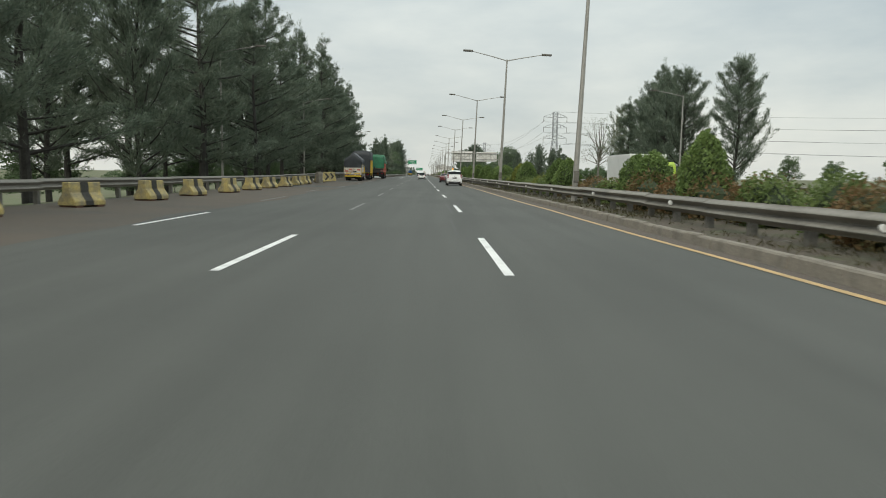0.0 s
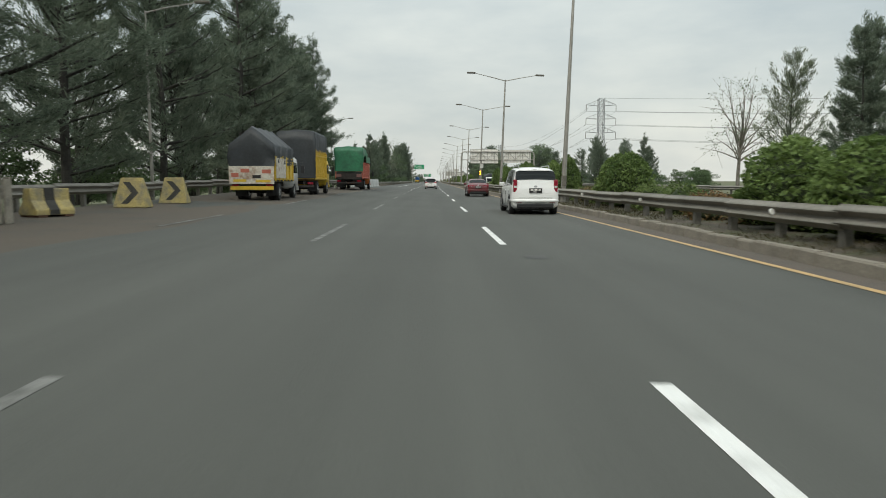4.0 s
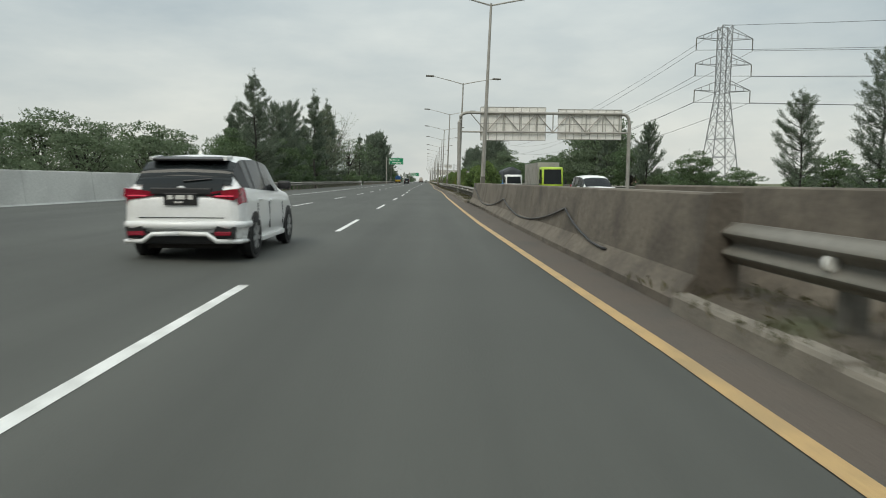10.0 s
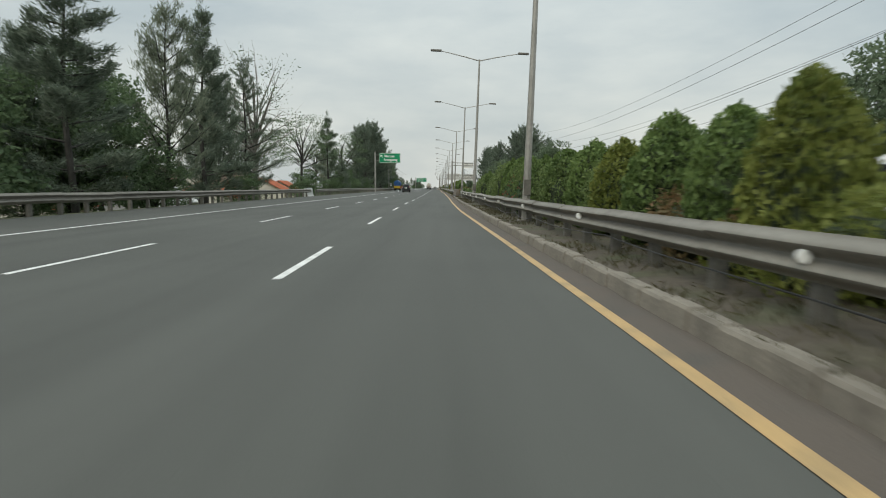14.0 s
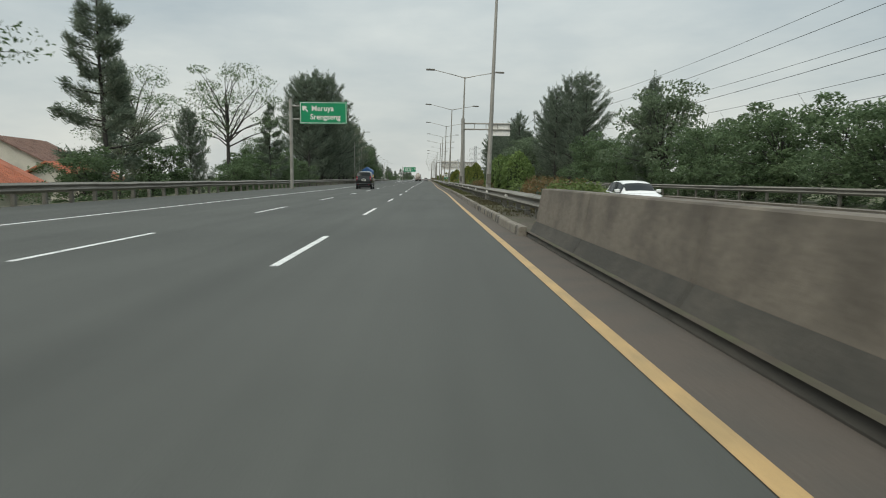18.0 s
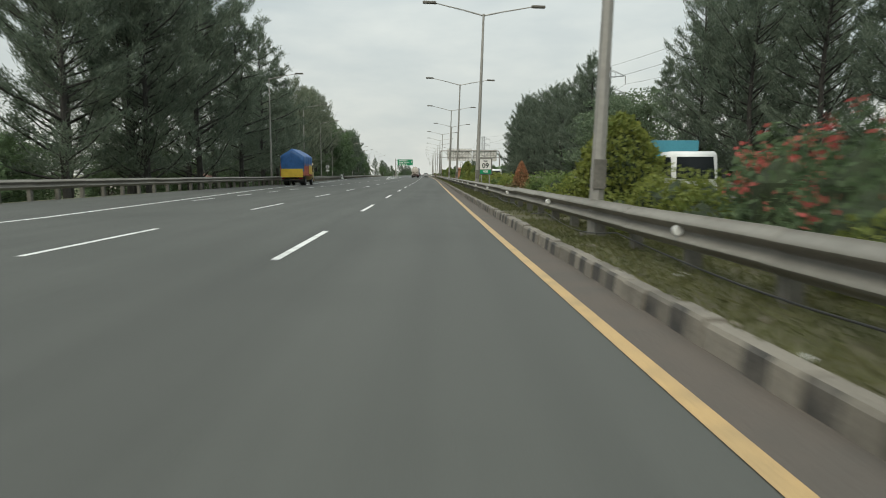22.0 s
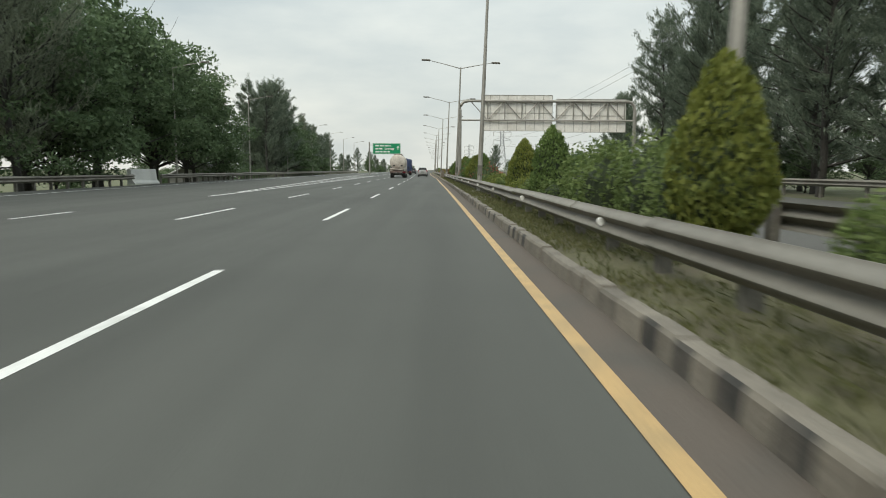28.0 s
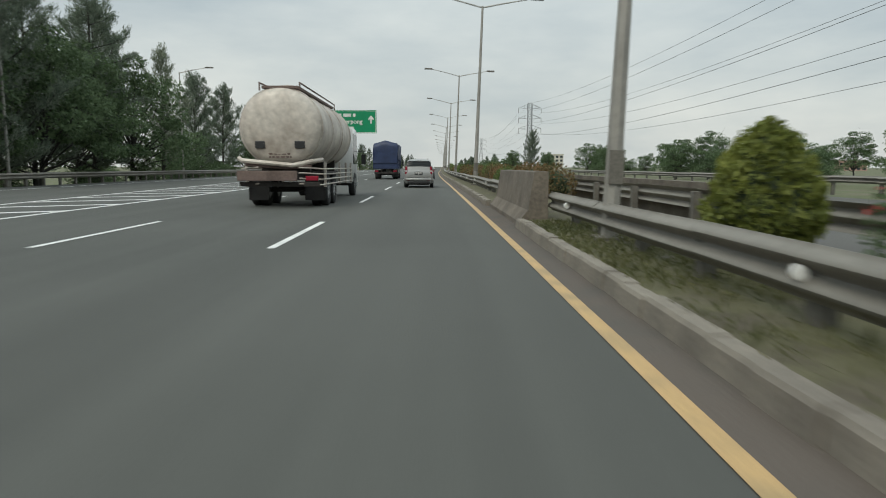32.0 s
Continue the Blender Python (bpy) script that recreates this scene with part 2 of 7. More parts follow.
SOIL = mat("soil", (0.085, 0.07, 0.053), 0.95, spread=0.45, size=0.9, fine=9.0, bump=0.7, second=(0.065, 0.072, 0.034))
TURF = mat("dry_turf", (0.105, 0.1, 0.052), 0.95, spread=0.4, size=0.7, fine=12.0, bump=0.7, second=(0.085, 0.072, 0.05))
SHOULDER = mat("dusty_shoulder_asphalt", (0.098, 0.08, 0.062), 0.92, spread=0.3, size=2.2, fine=45.0, bump=0.3, second=(0.08, 0.072, 0.06))
EARTH = mat("grassy_earth", (0.09, 0.105, 0.045), 0.95, spread=0.4, size=4.0, fine=4.0, bump=0.4, second=(0.13, 0.11, 0.075))
BARK = mat("bark", (0.046, 0.043, 0.038), 0.95, spread=0.4, size=0.4, fine=14.0, bump=0.5)
PALE_BARK = mat("pale_bark", (0.2, 0.185, 0.16), 0.9, spread=0.4, size=0.4, fine=14.0, bump=0.4)
NEEDLES = leaf_mat("casuarina_needles", (0.075, 0.105, 0.075), (0.235, 0.275, 0.205))
NEEDLES_PALE = leaf_mat("pale_needles", (0.12, 0.145, 0.1), (0.27, 0.3, 0.215))
LEAVES = leaf_mat("broad_leaves", (0.05, 0.085, 0.04), (0.17, 0.235, 0.12))
LEAVES_PALE = leaf_mat("pale_leaves", (0.09, 0.13, 0.07), (0.2, 0.25, 0.16))
TOPIARY = leaf_mat("topiary_leaves", (0.06, 0.105, 0.032), (0.235, 0.32, 0.105))
TOPIARY_YELLOW = leaf_mat("yellowing_topiary_leaves", (0.098, 0.132, 0.031), (0.27, 0.29, 0.072))
HEDGE_GREEN = leaf_mat("hedge_leaves", (0.07, 0.11, 0.035), (0.22, 0.28, 0.1))
HEDGE_RED = leaf_mat("reddish_young_leaves", (0.09, 0.105, 0.045), (0.26, 0.14, 0.07))
CONE_RED = leaf_mat("red_orange_young_leaves", (0.16, 0.15, 0.06), (0.5, 0.22, 0.13))
BLOSSOM = leaf_mat("red_blossom", (0.38, 0.06, 0.06), (0.55, 0.16, 0.13))
GRASS = leaf_mat("grass_blades", (0.062, 0.076, 0.028), (0.17, 0.165, 0.074))
WEEDS = leaf_mat("dry_weed_blades", (0.05, 0.055, 0.025), (0.13, 0.11, 0.06))
# Darker than any leaf: the shade inside the bushes is put into this colour
CORE = mat("inner_shade", (0.035, 0.05, 0.022), 0.95, spread=0.4, size=0.3, fine=15.0, bump=0.5)


# ---- helpers ----
# The yellow edge line's x every 30 m along the road, from y = -60
LINE = [7.19, 6.68, 6.19, 5.81, 5.42, 4.94, 4.66, 4.52, 4.02, 3.75, 3.75, 3.57, 3.45, 3.09, 2.9, 2.76, 2.63, 2.4, 2.18, 1.89, 1.53, 1.03, 0.44, 0.0, -0.23, -0.31, -0.27, -0.16, -0.0]


def xc(y):
    u = min(max(y / 30.0 + 2, 1.0), len(LINE) - 2.001)
    i = min(max(int(u), 1), len(LINE) - 3)
    f = u - i
    a, b, c, d = LINE[i - 1:i + 3]
    return 0.5 * (2 * b + (c - a) * f + (2 * a - 5 * b + 4 * c - d) * f * f + (3 * b - a - 3 * c + d) * f ** 3)


def heading(y):
    """Degrees about z by which the road is turned at y."""
    return -math.degrees(math.atan2(xc(y + 6) - xc(y - 6), 12.0))


def on_road(off, y, z=0.0, turn=0.0, size=1.0):
    """The pose of a thing that stands off metres to the right of the yellow line at y, facing along the road."""
    s = size if isinstance(size, tuple) else (size, size, size)
    return Matrix.LocRotScale((xc(y) + off, y, z), Euler((0, 0, radians(heading(y) + turn))), s)


def table(y, rows):
    for (a, p), (b, q) in zip(rows, rows[1:]):
        if y <= b:
            return p + (q - p) * max(0.0, (y - a) / (b - a))
    return rows[-1][1]


def left_edge(y):
    """Where the guardrail on the outer side of the carriageway runs."""
    return table(y, [(-120, -18.0), (60, -17.6), (84, -15.0), (128, -15.5), (165, -15.6), (285, -16.6), (345, -16.9), (395, -17.2), (430, -20.0), (488, -24.2), (575, -26.3), (900, -28.0)])


def yellow(y):
    """The middle of the yellow edge line, which wanders beside the road's own axis."""
    return table(y, [(-60, 0.08), (-48, 0.02), (-38, -0.27), (-22, -0.33), (3, -0.1), (25, -0.16), (38, 0.06), (60, 0.02), (74, 0.1), (88, 0.24), (94, 0.16), (106, 0.0), (125, -0.03), (136, -0.1), (150, 0.0), (163, 0.14), (174, 0.14), (184, 0.06), (194, -0.05), (243, -0.06), (286, 0.0), (345, -0.05), (390, -0.07), (450, 0.04), (493, 0.06), (514, 0.03), (536, 0.11), (560, 0.08)])


def kerb_foot(y):
    """Where the kerb stones stand."""
    return table(y, [(-60, 0.28), (-20, 0.32), (5, 0.48), (34, 0.64), (60, 0.52), (70, 0.6), (92, 0.78), (124, 0.6), (128, 0.63), (165, 0.6), (184, 0.52), (240, 0.44), (256, 0.45), (285, 0.5), (345, 0.5), (390, 0.48), (514, 0.5)])


def rail_bottom(y):
    return table(y, [(-60, 0.43), (-30, 0.44), (34, 0.475), (66, 0.475), (127, 0.45), (150, 0.48), (164, 0.515), (184, 0.475), (285, 0.445), (345, 0.425), (390, 0.4), (450, 0.37), (514, 0.335)])


def bank(off, y):
    """How far the carriageway is banked up towards its outer side, in the bend."""
    b = table(y, [(-60, 0.03), (-30, 0.07), (0, 0.12), (26, 0.28), (40, 0.42), (80, 0.42), (100, 0.3), (130, 0.18), (160, 0.17), (370, 0.17), (430, 0.06), (480, 0.0)])
    return b * min(1.3, max(0.0, (-off - 3.7) / 10.3))


def data(name, bm, material, smooth=False):
    me = bpy.data.meshes.new(name)
    bm.to_mesh(me)
    bm.free()
    for m in (material if isinstance(material, (list, tuple)) else [material]):
        me.materials.append(m)
    if smooth:
        me.shade_smooth()
    return me


def thing(name, label, category, m=None, group="", kind=""):
    ob = new(name)
    ob.empty_display_size = 0.2
    if m is not None:
        ob.matrix_basis = m
    return tagged(ob, label, category, group, kind)


def child(name, me, parent, m=None, label=""):
    ob = new(name, me)
    ob.parent = parent
    if m is not None:
        ob.matrix_basis = m
    return tagged(ob, label)


def part(name, bm, material, parent, label="", smooth=False):
    return child(name, data(name, bm, material, smooth), parent, None, label)


def box(bm, x0, x1, y0, y1, z0, z1, bevel=0.0, m=None, mat_index=0):
    made = bmesh.ops.create_cube(bm, size=1.0, matrix=Matrix.LocRotScale(((x0 + x1) / 2, (y0 + y1) / 2, (z0 + z1) / 2), None, (abs(x1 - x0), abs(y1 - y0), abs(z1 - z0))))
    verts = made["verts"]
    if bevel:
        edges = list({e for v in verts for e in v.link_edges})
        verts = bmesh.ops.bevel(bm, geom=edges, offset=bevel, segments=2, affect="EDGES", profile=0.6)["verts"]
    if mat_index:
        for f in {f for v in verts for f in v.link_faces}:
            f.material_index = mat_index
    if m is not None:
        bmesh.ops.transform(bm, matrix=m, verts=list(verts))
    return verts


def tube(bm, points, radii, sides=8, cap=True):
    """A round bar through points, with a radius at each."""
    rings = []
    pts = [Vector(p) for p in points]
    for i, p in enumerate(pts):
        d = (pts[min(i + 1, len(pts) - 1)] - pts[max(i - 1, 0)]).normalized()
        a = d.orthogonal().normalized() if abs(d.z) > 0.95 else d.cross(Vector((0, 0, 1))).normalized()
        b = d.cross(a)
        r = radii[i] if isinstance(radii, (list, tuple)) else radii
        rings.append([bm.verts.new(p + (a * math.cos(2 * math.pi * k / sides) + b * math.sin(2 * math.pi * k / sides)) * r) for k in range(sides)])
    for q, s in zip(rings, rings[1:]):
        for k in range(sides):
            bm.faces.new((q[k], q[(k + 1) % sides], s[(k + 1) % sides], s[k]))
    if cap:
        bm.faces.new(rings[0][::-1])
        bm.faces.new(rings[-1])


def prism(bm, outline, x0, x1):
    """An outline of (y, z) pairs, extruded along x."""
    a = [bm.verts.new((x0, y, z)) for y, z in outline]
    b = [bm.verts.new((x1, y, z)) for y, z in outline]
    n = len(outline)
    for k in range(n):
        bm.faces.new((a[k], a[(k + 1) % n], b[(k + 1) % n], b[k]))
    bm.faces.new(a[::-1])
    bm.faces.new(b)
    bmesh.ops.recalc_face_normals(bm, faces=bm.faces[:])


def strip(name, cross, y0, y1, step, material, close=False):
    """A sheet along the road: cross gives (offset, z) pairs for every y."""
    bm = bmesh.new()
    n = max(1, round((y1 - y0) / step))
    last = None
    for i in range(n + 1):
        y = y0 + (y1 - y0) * i / n
        row = [bm.verts.new((xc(y) + o, y, z)) for o, z in cross(y)]
        if last:
            k = len(row)
            for j in range(k if close else k - 1):
                bm.faces.new((last[j], last[(j + 1) % k], row[(j + 1) % k], row[j]))
        elif close:
            bm.faces.new(row[::-1])
        last = row
    if close:
        bm.faces.new(last)
    bmesh.ops.recalc_face_normals(bm, faces=bm.faces[:])
    return data(name, bm, material)


def leaves_mesh(name, centres, length, width, droop, material, rng, up=0.0, along=None):
    """One diamond-shaped leaf at each centre; along: the ways in which they point, more or less."""
    n = len(centres)
    d = rng.normal(size=(n, 3))
    if along is not None:
        d = d * 0.42 + along
    d[:, 2] = d[:, 2] * (1 - abs(droop) * 0.5) - droop + up
    d /= np.linalg.norm(d, axis=1)[:, None]
    s = np.cross(d, rng.normal(size=(n, 3)))
    s /= np.linalg.norm(s, axis=1)[:, None] + 1e-9
    ln = length * rng.uniform(0.6, 1.35, (n, 1))
    wd = width * rng.uniform(0.6, 1.35, (n, 1))
    v = np.stack([centres - d * ln / 2, centres + s * wd / 2, centres + d * ln / 2, centres - s * wd / 2], 1).reshape(-1, 3)
    f = np.arange(n * 4).reshape(n, 4)
    me = bpy.data.meshes.new(name)
    me.from_pydata(v.tolist(), [], f.tolist())
    for m in (material if isinstance(material, (list, tuple)) else [material]):
        me.materials.append(m)
    return me

# ---- ground, carriageways, median ----
Y0, Y1 = -150.0, 900.0
GAPS = [(91.7, 123.5), (241.0, 254.0), (545.0, 552.0)]      # parapets stand in the place of the rail here


def ground_cross(y):
    e = left_edge(y)
    return [(-2500, -5), (-260, -5), (-60, -4.2), (e - 16, -3.6), (e - 5.5, -0.7), (e - 1.2, bank(e, y) - 0.08), (e + 0.5, bank(e, y) - 0.08), (-8, bank(-8, y) - 0.08), (-3.5, -0.06), (0.2, -0.06), (5.2, -0.4), (21, -0.4), (24, -0.3), (60, -0.6), (260, -0.8), (2500, -1)]


ground = tagged(new("ground", strip("ground", ground_cross, -600, 4500, 30, EARTH)), "grassy earth embankment and open land beside the motorway", "ground", kind="structure")
road = tagged(new("road", strip("road", lambda y: [(o, bank(o, y)) for o in (left_edge(y) + 0.25, -14.0, -11.4, -7.4, -3.7, yellow(y) + 0.06)], -400, 1800, 7.5, ASPHALT)), "worn grey asphalt carriageway of the motorway", "road", kind="structure")
gutter = tagged(new("gutter", strip("gutter", lambda y: [(yellow(y) + 0.06, 0.0), (kerb_foot(y) + 0.02, 0.004), (kerb_foot(y) + 0.28, 0.004)], -400, 1800, 7.5, GUTTER)), "dusty brown strip between yellow line and kerb", "gutter", kind="structure")
road_opposite = tagged(new("road_opposite", strip("road_opposite", lambda y: [(5.0, -0.3), (20.4, -0.3)], -400, 1800, 7.5, ASPHALT_FAR)), "asphalt carriageway for oncoming traffic", "road", kind="structure")
for y0, y1, stuff, words in ((-400, 262, SOIL, "bare soil and thin weeds on the median strip"), (262, 1800, TURF, "short dry grass on the median strip")):
    median = tagged(new("median", strip("median", lambda y: [(kerb_foot(y) + 0.16, 0.12), (1.4, 0.17), (2.6, 0.2), (3.9, 0.17), (4.85, 0.05), (5.0, -0.3)], y0, y1, 7.5, stuff)), words, "median", kind="structure")
dusty_shoulder = tagged(new("dusty_shoulder", strip("dusty_shoulder", lambda y: [(o, bank(o, y) + 0.0015) for o in (left_edge(y) + 0.3, -14.0, -12.3, -11.5 - 0.25 * math.sin(y * 0.31) - 0.15 * math.sin(y * 0.83))], -150, 82, 1.5, SHOULDER)), "dusty brown asphalt shoulder behind the barriers", "shoulder", kind="structure")


def ribbon(name, off, y0, y1, width, material, z=0.004, label=""):
    at = off if callable(off) else (lambda y: off)
    me = strip(name, lambda y: [(at(y) - width / 2, z + bank(at(y), y)), (at(y) + width / 2, z + bank(at(y), y))], y0, y1, 5.0, material)
    return tagged(new(name, me), label, "road marking", kind="structure")


ribbon("yellow_edge_line", yellow, -400, 1800, 0.135, YELLOW_LINE, 0.007, label="solid yellow edge line painted on asphalt")
ribbon("white_edge_line", -11.45, 124, 338, 0.16, WHITE_LINE, label="solid white edge line beside the shoulder")
ribbon("white_edge_line", lambda y: table(y, [(338, -11.45), (365, -13.2), (400, -15.0), (430, -17.4), (488, -21.4), (575, -23.4), (900, -25)]), 338, 800, 0.16, WHITE_LINE, label="solid white edge line along the exit lane")
ribbon("gore_line", -11.4, 478, 800, 0.2, WHITE_LINE, label="solid white line where the exit lane parts")
ribbon("gore_line", lambda y: table(y, [(484, -11.7), (560, -15.5), (800, -22)]), 484, 800, 0.2, WHITE_LINE, label="solid white line of the painted gore")
ribbon("opposite_edge_line", 5.5, -400, 1800, 0.16, YELLOW_LINE, -0.296, label="solid yellow edge line of the oncoming carriageway")

# Lane dashes: far ends, every 13.35 m or so
DASHES = [(-27, -400.0), (0, -41.4), (3, 1.4), (6, 43.4), (7, 57.2), (9, 80.2), (10, 93.1), (12, 120.0), (15, 159.6), (18, 201.0), (19, 214.7), (22, 254.0), (24, 281.3), (26, 308.4), (27, 322.1), (30, 361.0), (33, 400.8), (38, 468.1), (40, 495.0), (41, 508.2), (44, 546.0), (100, 1292.0)]
dash_lines = {}
for line, off in ((1, -3.7), (2, -7.4)):
    for k in range(-14, 78):
        far = table(k, DASHES)
        worn = (line == 2 and k < 9 and k != 0)
        me = strip("lane_dash", lambda y: [(off - 0.065, 0.004 + bank(off, y)), (off + 0.065, 0.004 + bank(off, y))], far - 5.0, far, 5.0, WORN_LINE if worn else WHITE_LINE)
        tagged(new("lane_dash", me), "worn faded white lane dash on asphalt" if worn else "white painted lane dash on asphalt", "lane dash", "lane dashes", "structure")
for far in [-87, -74, -61, -48, -35, -21.7, -8.4, 5, 18.3, 31.7, 45, 58, 71, 84] + [352 + 6.7 * k for k in range(18)]:
    ln = 5.0 if far < 100 else 3.0
    mid = table(far, [(-87, -11.2), (-35, -11.2), (-10, -12.1), (4, -11.7), (60, -11.2)]) if far < 100 else -11.44
    me = strip("lane_dash", lambda y: [(mid - 0.07, 0.009 + bank(mid, y)), (mid + 0.07, 0.009 + bank(mid, y))], far - ln, far, 5.0, WORN_LINE if -22 < far < 100 else WHITE_LINE)
    tagged(new("lane_dash", me), "white painted dash beside the outer lane", "lane dash", "lane dashes", "structure")
for k in range(26):
    y = 496 + k * 3.4
    w = table(y, [(484, -11.7), (560, -15.5), (800, -22)])
    bm = bmesh.new()
    q = [(w + 0.1, y), (-11.5, y + 2.2), (-11.5, y + 2.7), (w + 0.1, y + 0.5)]
    bm.faces.new([bm.verts.new((xc(b) + a, b, 0.004)) for a, b in q])
    tagged(new("gore_stripe", data("gore_stripe", bm, WHITE_LINE)), "white diagonal stripe of the painted gore", "road marking", "gore stripes", "structure")


# ---- guardrails ----
def beam_data(length, side=1):
    """A W-shaped beam, its face towards -x for side 1."""
    prof = [(-0.045 + 0.055 * math.cos(4 * math.pi * k / 24), 0.395 * (1 - k / 24)) for k in range(25)]
    ring = [(x * side, z) for x, z in prof] + [((x + 0.012) * side, z) for x, z in prof[::-1]]
    bm = bmesh.new()
    a = [bm.verts.new((x, -0.06, z)) for x, z in ring]
    b = [bm.verts.new((x - 0.004 * side, length + 0.06, z)) for x, z in ring]
    for k in range(len(ring)):
        bm.faces.new((a[k], a[(k + 1) % len(ring)], b[(k + 1) % len(ring)], b[k]))
    bm.faces.new(a[::-1])
    bm.faces.new(b)
    bmesh.ops.recalc_face_normals(bm, faces=bm.faces[:])
    me = data("beam", bm, STEEL, True)
    me.set_sharp_from_angle(angle=radians(40))
    return me


def post_data(side=1):
    bm = bmesh.new()
    box(bm, 0.02 * side, 0.17 * side, -0.085, 0.085, -0.25, 0.78, 0.008)
    return data("post", bm, POST_STEEL)


bm = bmesh.new()
bmesh.ops.create_cone(bm, segments=16, radius1=0.06, radius2=0.052, depth=0.03, cap_ends=True, matrix=Matrix.Rotation(radians(90), 4, "X"))
REFLECTOR = data("reflector", bm, WHITE_PAINT)


def guardrail(off, y0, y1, side, label, post_step=2.0, reflect=True, bottom=0.43):
    low = bottom if callable(bottom) else (lambda y: bottom)
    """Beams of four metres end to end on posts; off may change along the road."""
    at = off if callable(off) else (lambda y: off)
    n = max(1, round((y1 - y0) / 4.0))
    ln = (y1 - y0) / n
    rail = thing("guardrail", label, "guardrail", Matrix.Translation((xc(y0) + at(y0), y0, 0)))
    inv = rail.matrix_basis.inverted()
    beam, post = beam_data(ln, side), post_data(side)
    for i in range(n):
        y = y0 + i * ln
        a, b = Vector((xc(y) + at(y), y, bank(at(y), y))), Vector((xc(y + ln) + at(y + ln), y + ln, bank(at(y + ln), y + ln)))
        d = b - a
        rz = math.atan2(-d.x, d.y)
        wob = random.uniform(-0.012, 0.012)
        child("beam", beam, rail, inv @ Matrix.LocRotScale(a + Vector((0, 0, low(y) + wob)), Euler((math.atan2(low(y + ln) - low(y), ln) + random.uniform(-0.004, 0.004), random.uniform(-0.05, 0.05), rz)), None))
        for k in range(max(1, round(ln / post_step))):
            p = a + d * (k * post_step / ln)
            child("post", post, rail, inv @ Matrix.LocRotScale(p + Vector((0, 0, low(y) - 0.43)), Euler((random.uniform(-0.02, 0.02), random.uniform(-0.02, 0.02), rz)), None))
        if reflect and i % 2 == 0:
            child("reflector", REFLECTOR, rail, inv @ Matrix.LocRotScale(a + d * 0.5 + Vector((-0.085 * side, 0, low(y + ln / 2) + 0.2)), Euler((0, 0, rz + random.uniform(-0.2, 0.2))), None), "round white reflector disc")
    return rail


RAIL = 1.38
edges = [-112.0] + [v for g in GAPS for v in (g[0] + 0.3, g[1] - 0.3)] + [720.0]
for a, b in zip(edges[::2], edges[1::2]):
    guardrail(RAIL, a, b, 1, "dull galvanised W-beam guardrail along the planted median", bottom=rail_bottom)
for a, b in ((-112, 84), (128.5, 238), (242, 500), (506, 700)):
    guardrail(left_edge, a, b, -1, "galvanised W-beam guardrail beside the outer shoulder", reflect=False)
for a, b in ((-60, 93), (124, 640)):
    guardrail(4.05, a, b, -1, "galvanised W-beam guardrail facing the oncoming carriageway", 4.0, False)
guardrail(20.9, -60, 640, 1, "galvanised W-beam guardrail beyond the oncoming carriageway", 4.0, False)


# ---- concrete parapets ----
def parapet(name, off, y0, y1, height, material, label, toe=-1, thick=0.28, foot_material=None):
    """A wall with a sloped toe towards the road on its toe side, cast in lengths with open joints."""
    wall = thing(name, label, "parapet wall", Matrix.Translation((xc(y0) + off, y0, 0)), kind="structure")
    inv = wall.matrix_basis.inverted()
    n = max(1, round((y1 - y0) / 5.0))
    for i in range(n):
        a, b = y0 + (y1 - y0) * i / n + 0.012, y0 + (y1 - y0) * (i + 1) / n - 0.012
        cross = [(off - toe * 0.18, 0.0), (off - toe * 0.2, 0.34), (off - toe * 0.32, height - 0.02), (off - toe * 0.34, height), (off - toe * (0.34 + thick), height), (off - toe * (0.34 + thick), 0.0)]
        child("wall_panel", strip("wall_panel", lambda y: cross, a, b, 3.0, material, True), wall, inv)
        foot = [(off, 0.0), (off, 0.02 if foot_material else 0.1), (off - toe * 0.196, 0.338), (off - toe * 0.176, 0.0)]
        child("wall_foot", strip("wall_foot", lambda y: foot, a, b, 3.0, foot_material or material, True), wall, inv)
    return wall


parapet("parapet_wall", 0.84, *GAPS[0], 1.14, CONCRETE, "brown-stained concrete parapet wall on the median side")
parapet("parapet_wall", 0.62, *GAPS[1], 1.04, CONCRETE, "brown-stained concrete parapet wall over an underpass", foot_material=DAMP)
parapet("parapet_wall", 0.62, *GAPS[2], 1.16, CONCRETE, "short weathered concrete parapet at a bridge end")
parapet("parapet_wall", 1.75, 90.3, 97.0, 1.2, CONCRETE, "weathered concrete return wall behind the guardrail end")
parapet("parapet_wall", 4.45, 60.0, 123.5, 1.02, PALE_CONCRETE, "pale concrete parapet beside the oncoming carriageway", 1)
parapet("parapet_wall", 4.85, 241.0, 256.0, 0.85, CONCRETE, "weathered concrete parapet beside the oncoming carriageway", 1)
parapet("parapet_wall", 4.85, 543.0, 560.0, 0.95, CONCRETE, "weathered concrete parapet beside the oncoming carriageway", 1)
parapet("parapet_wall", -15.1, 84.5, 128.0, 1.5, PALE_CONCRETE, "pale grey concrete parapet wall beside the outer lane", 1)
parapet("parapet_wall", -16.4, 238.2, 241.8, 1.15, PALE_CONCRETE, "short white concrete block wall in the outer guardrail", 1)
parapet("parapet_wall", -24.6, 500.5, 505.5, 1.25, PALE_CONCRETE, "short white concrete parapet in the outer guardrail", 1)
bm = bmesh.new()
pts = []
pegs = [(123.2, 1.12), (108.0, 0.66), (98.0, 0.74), (94.5, 0.3)]
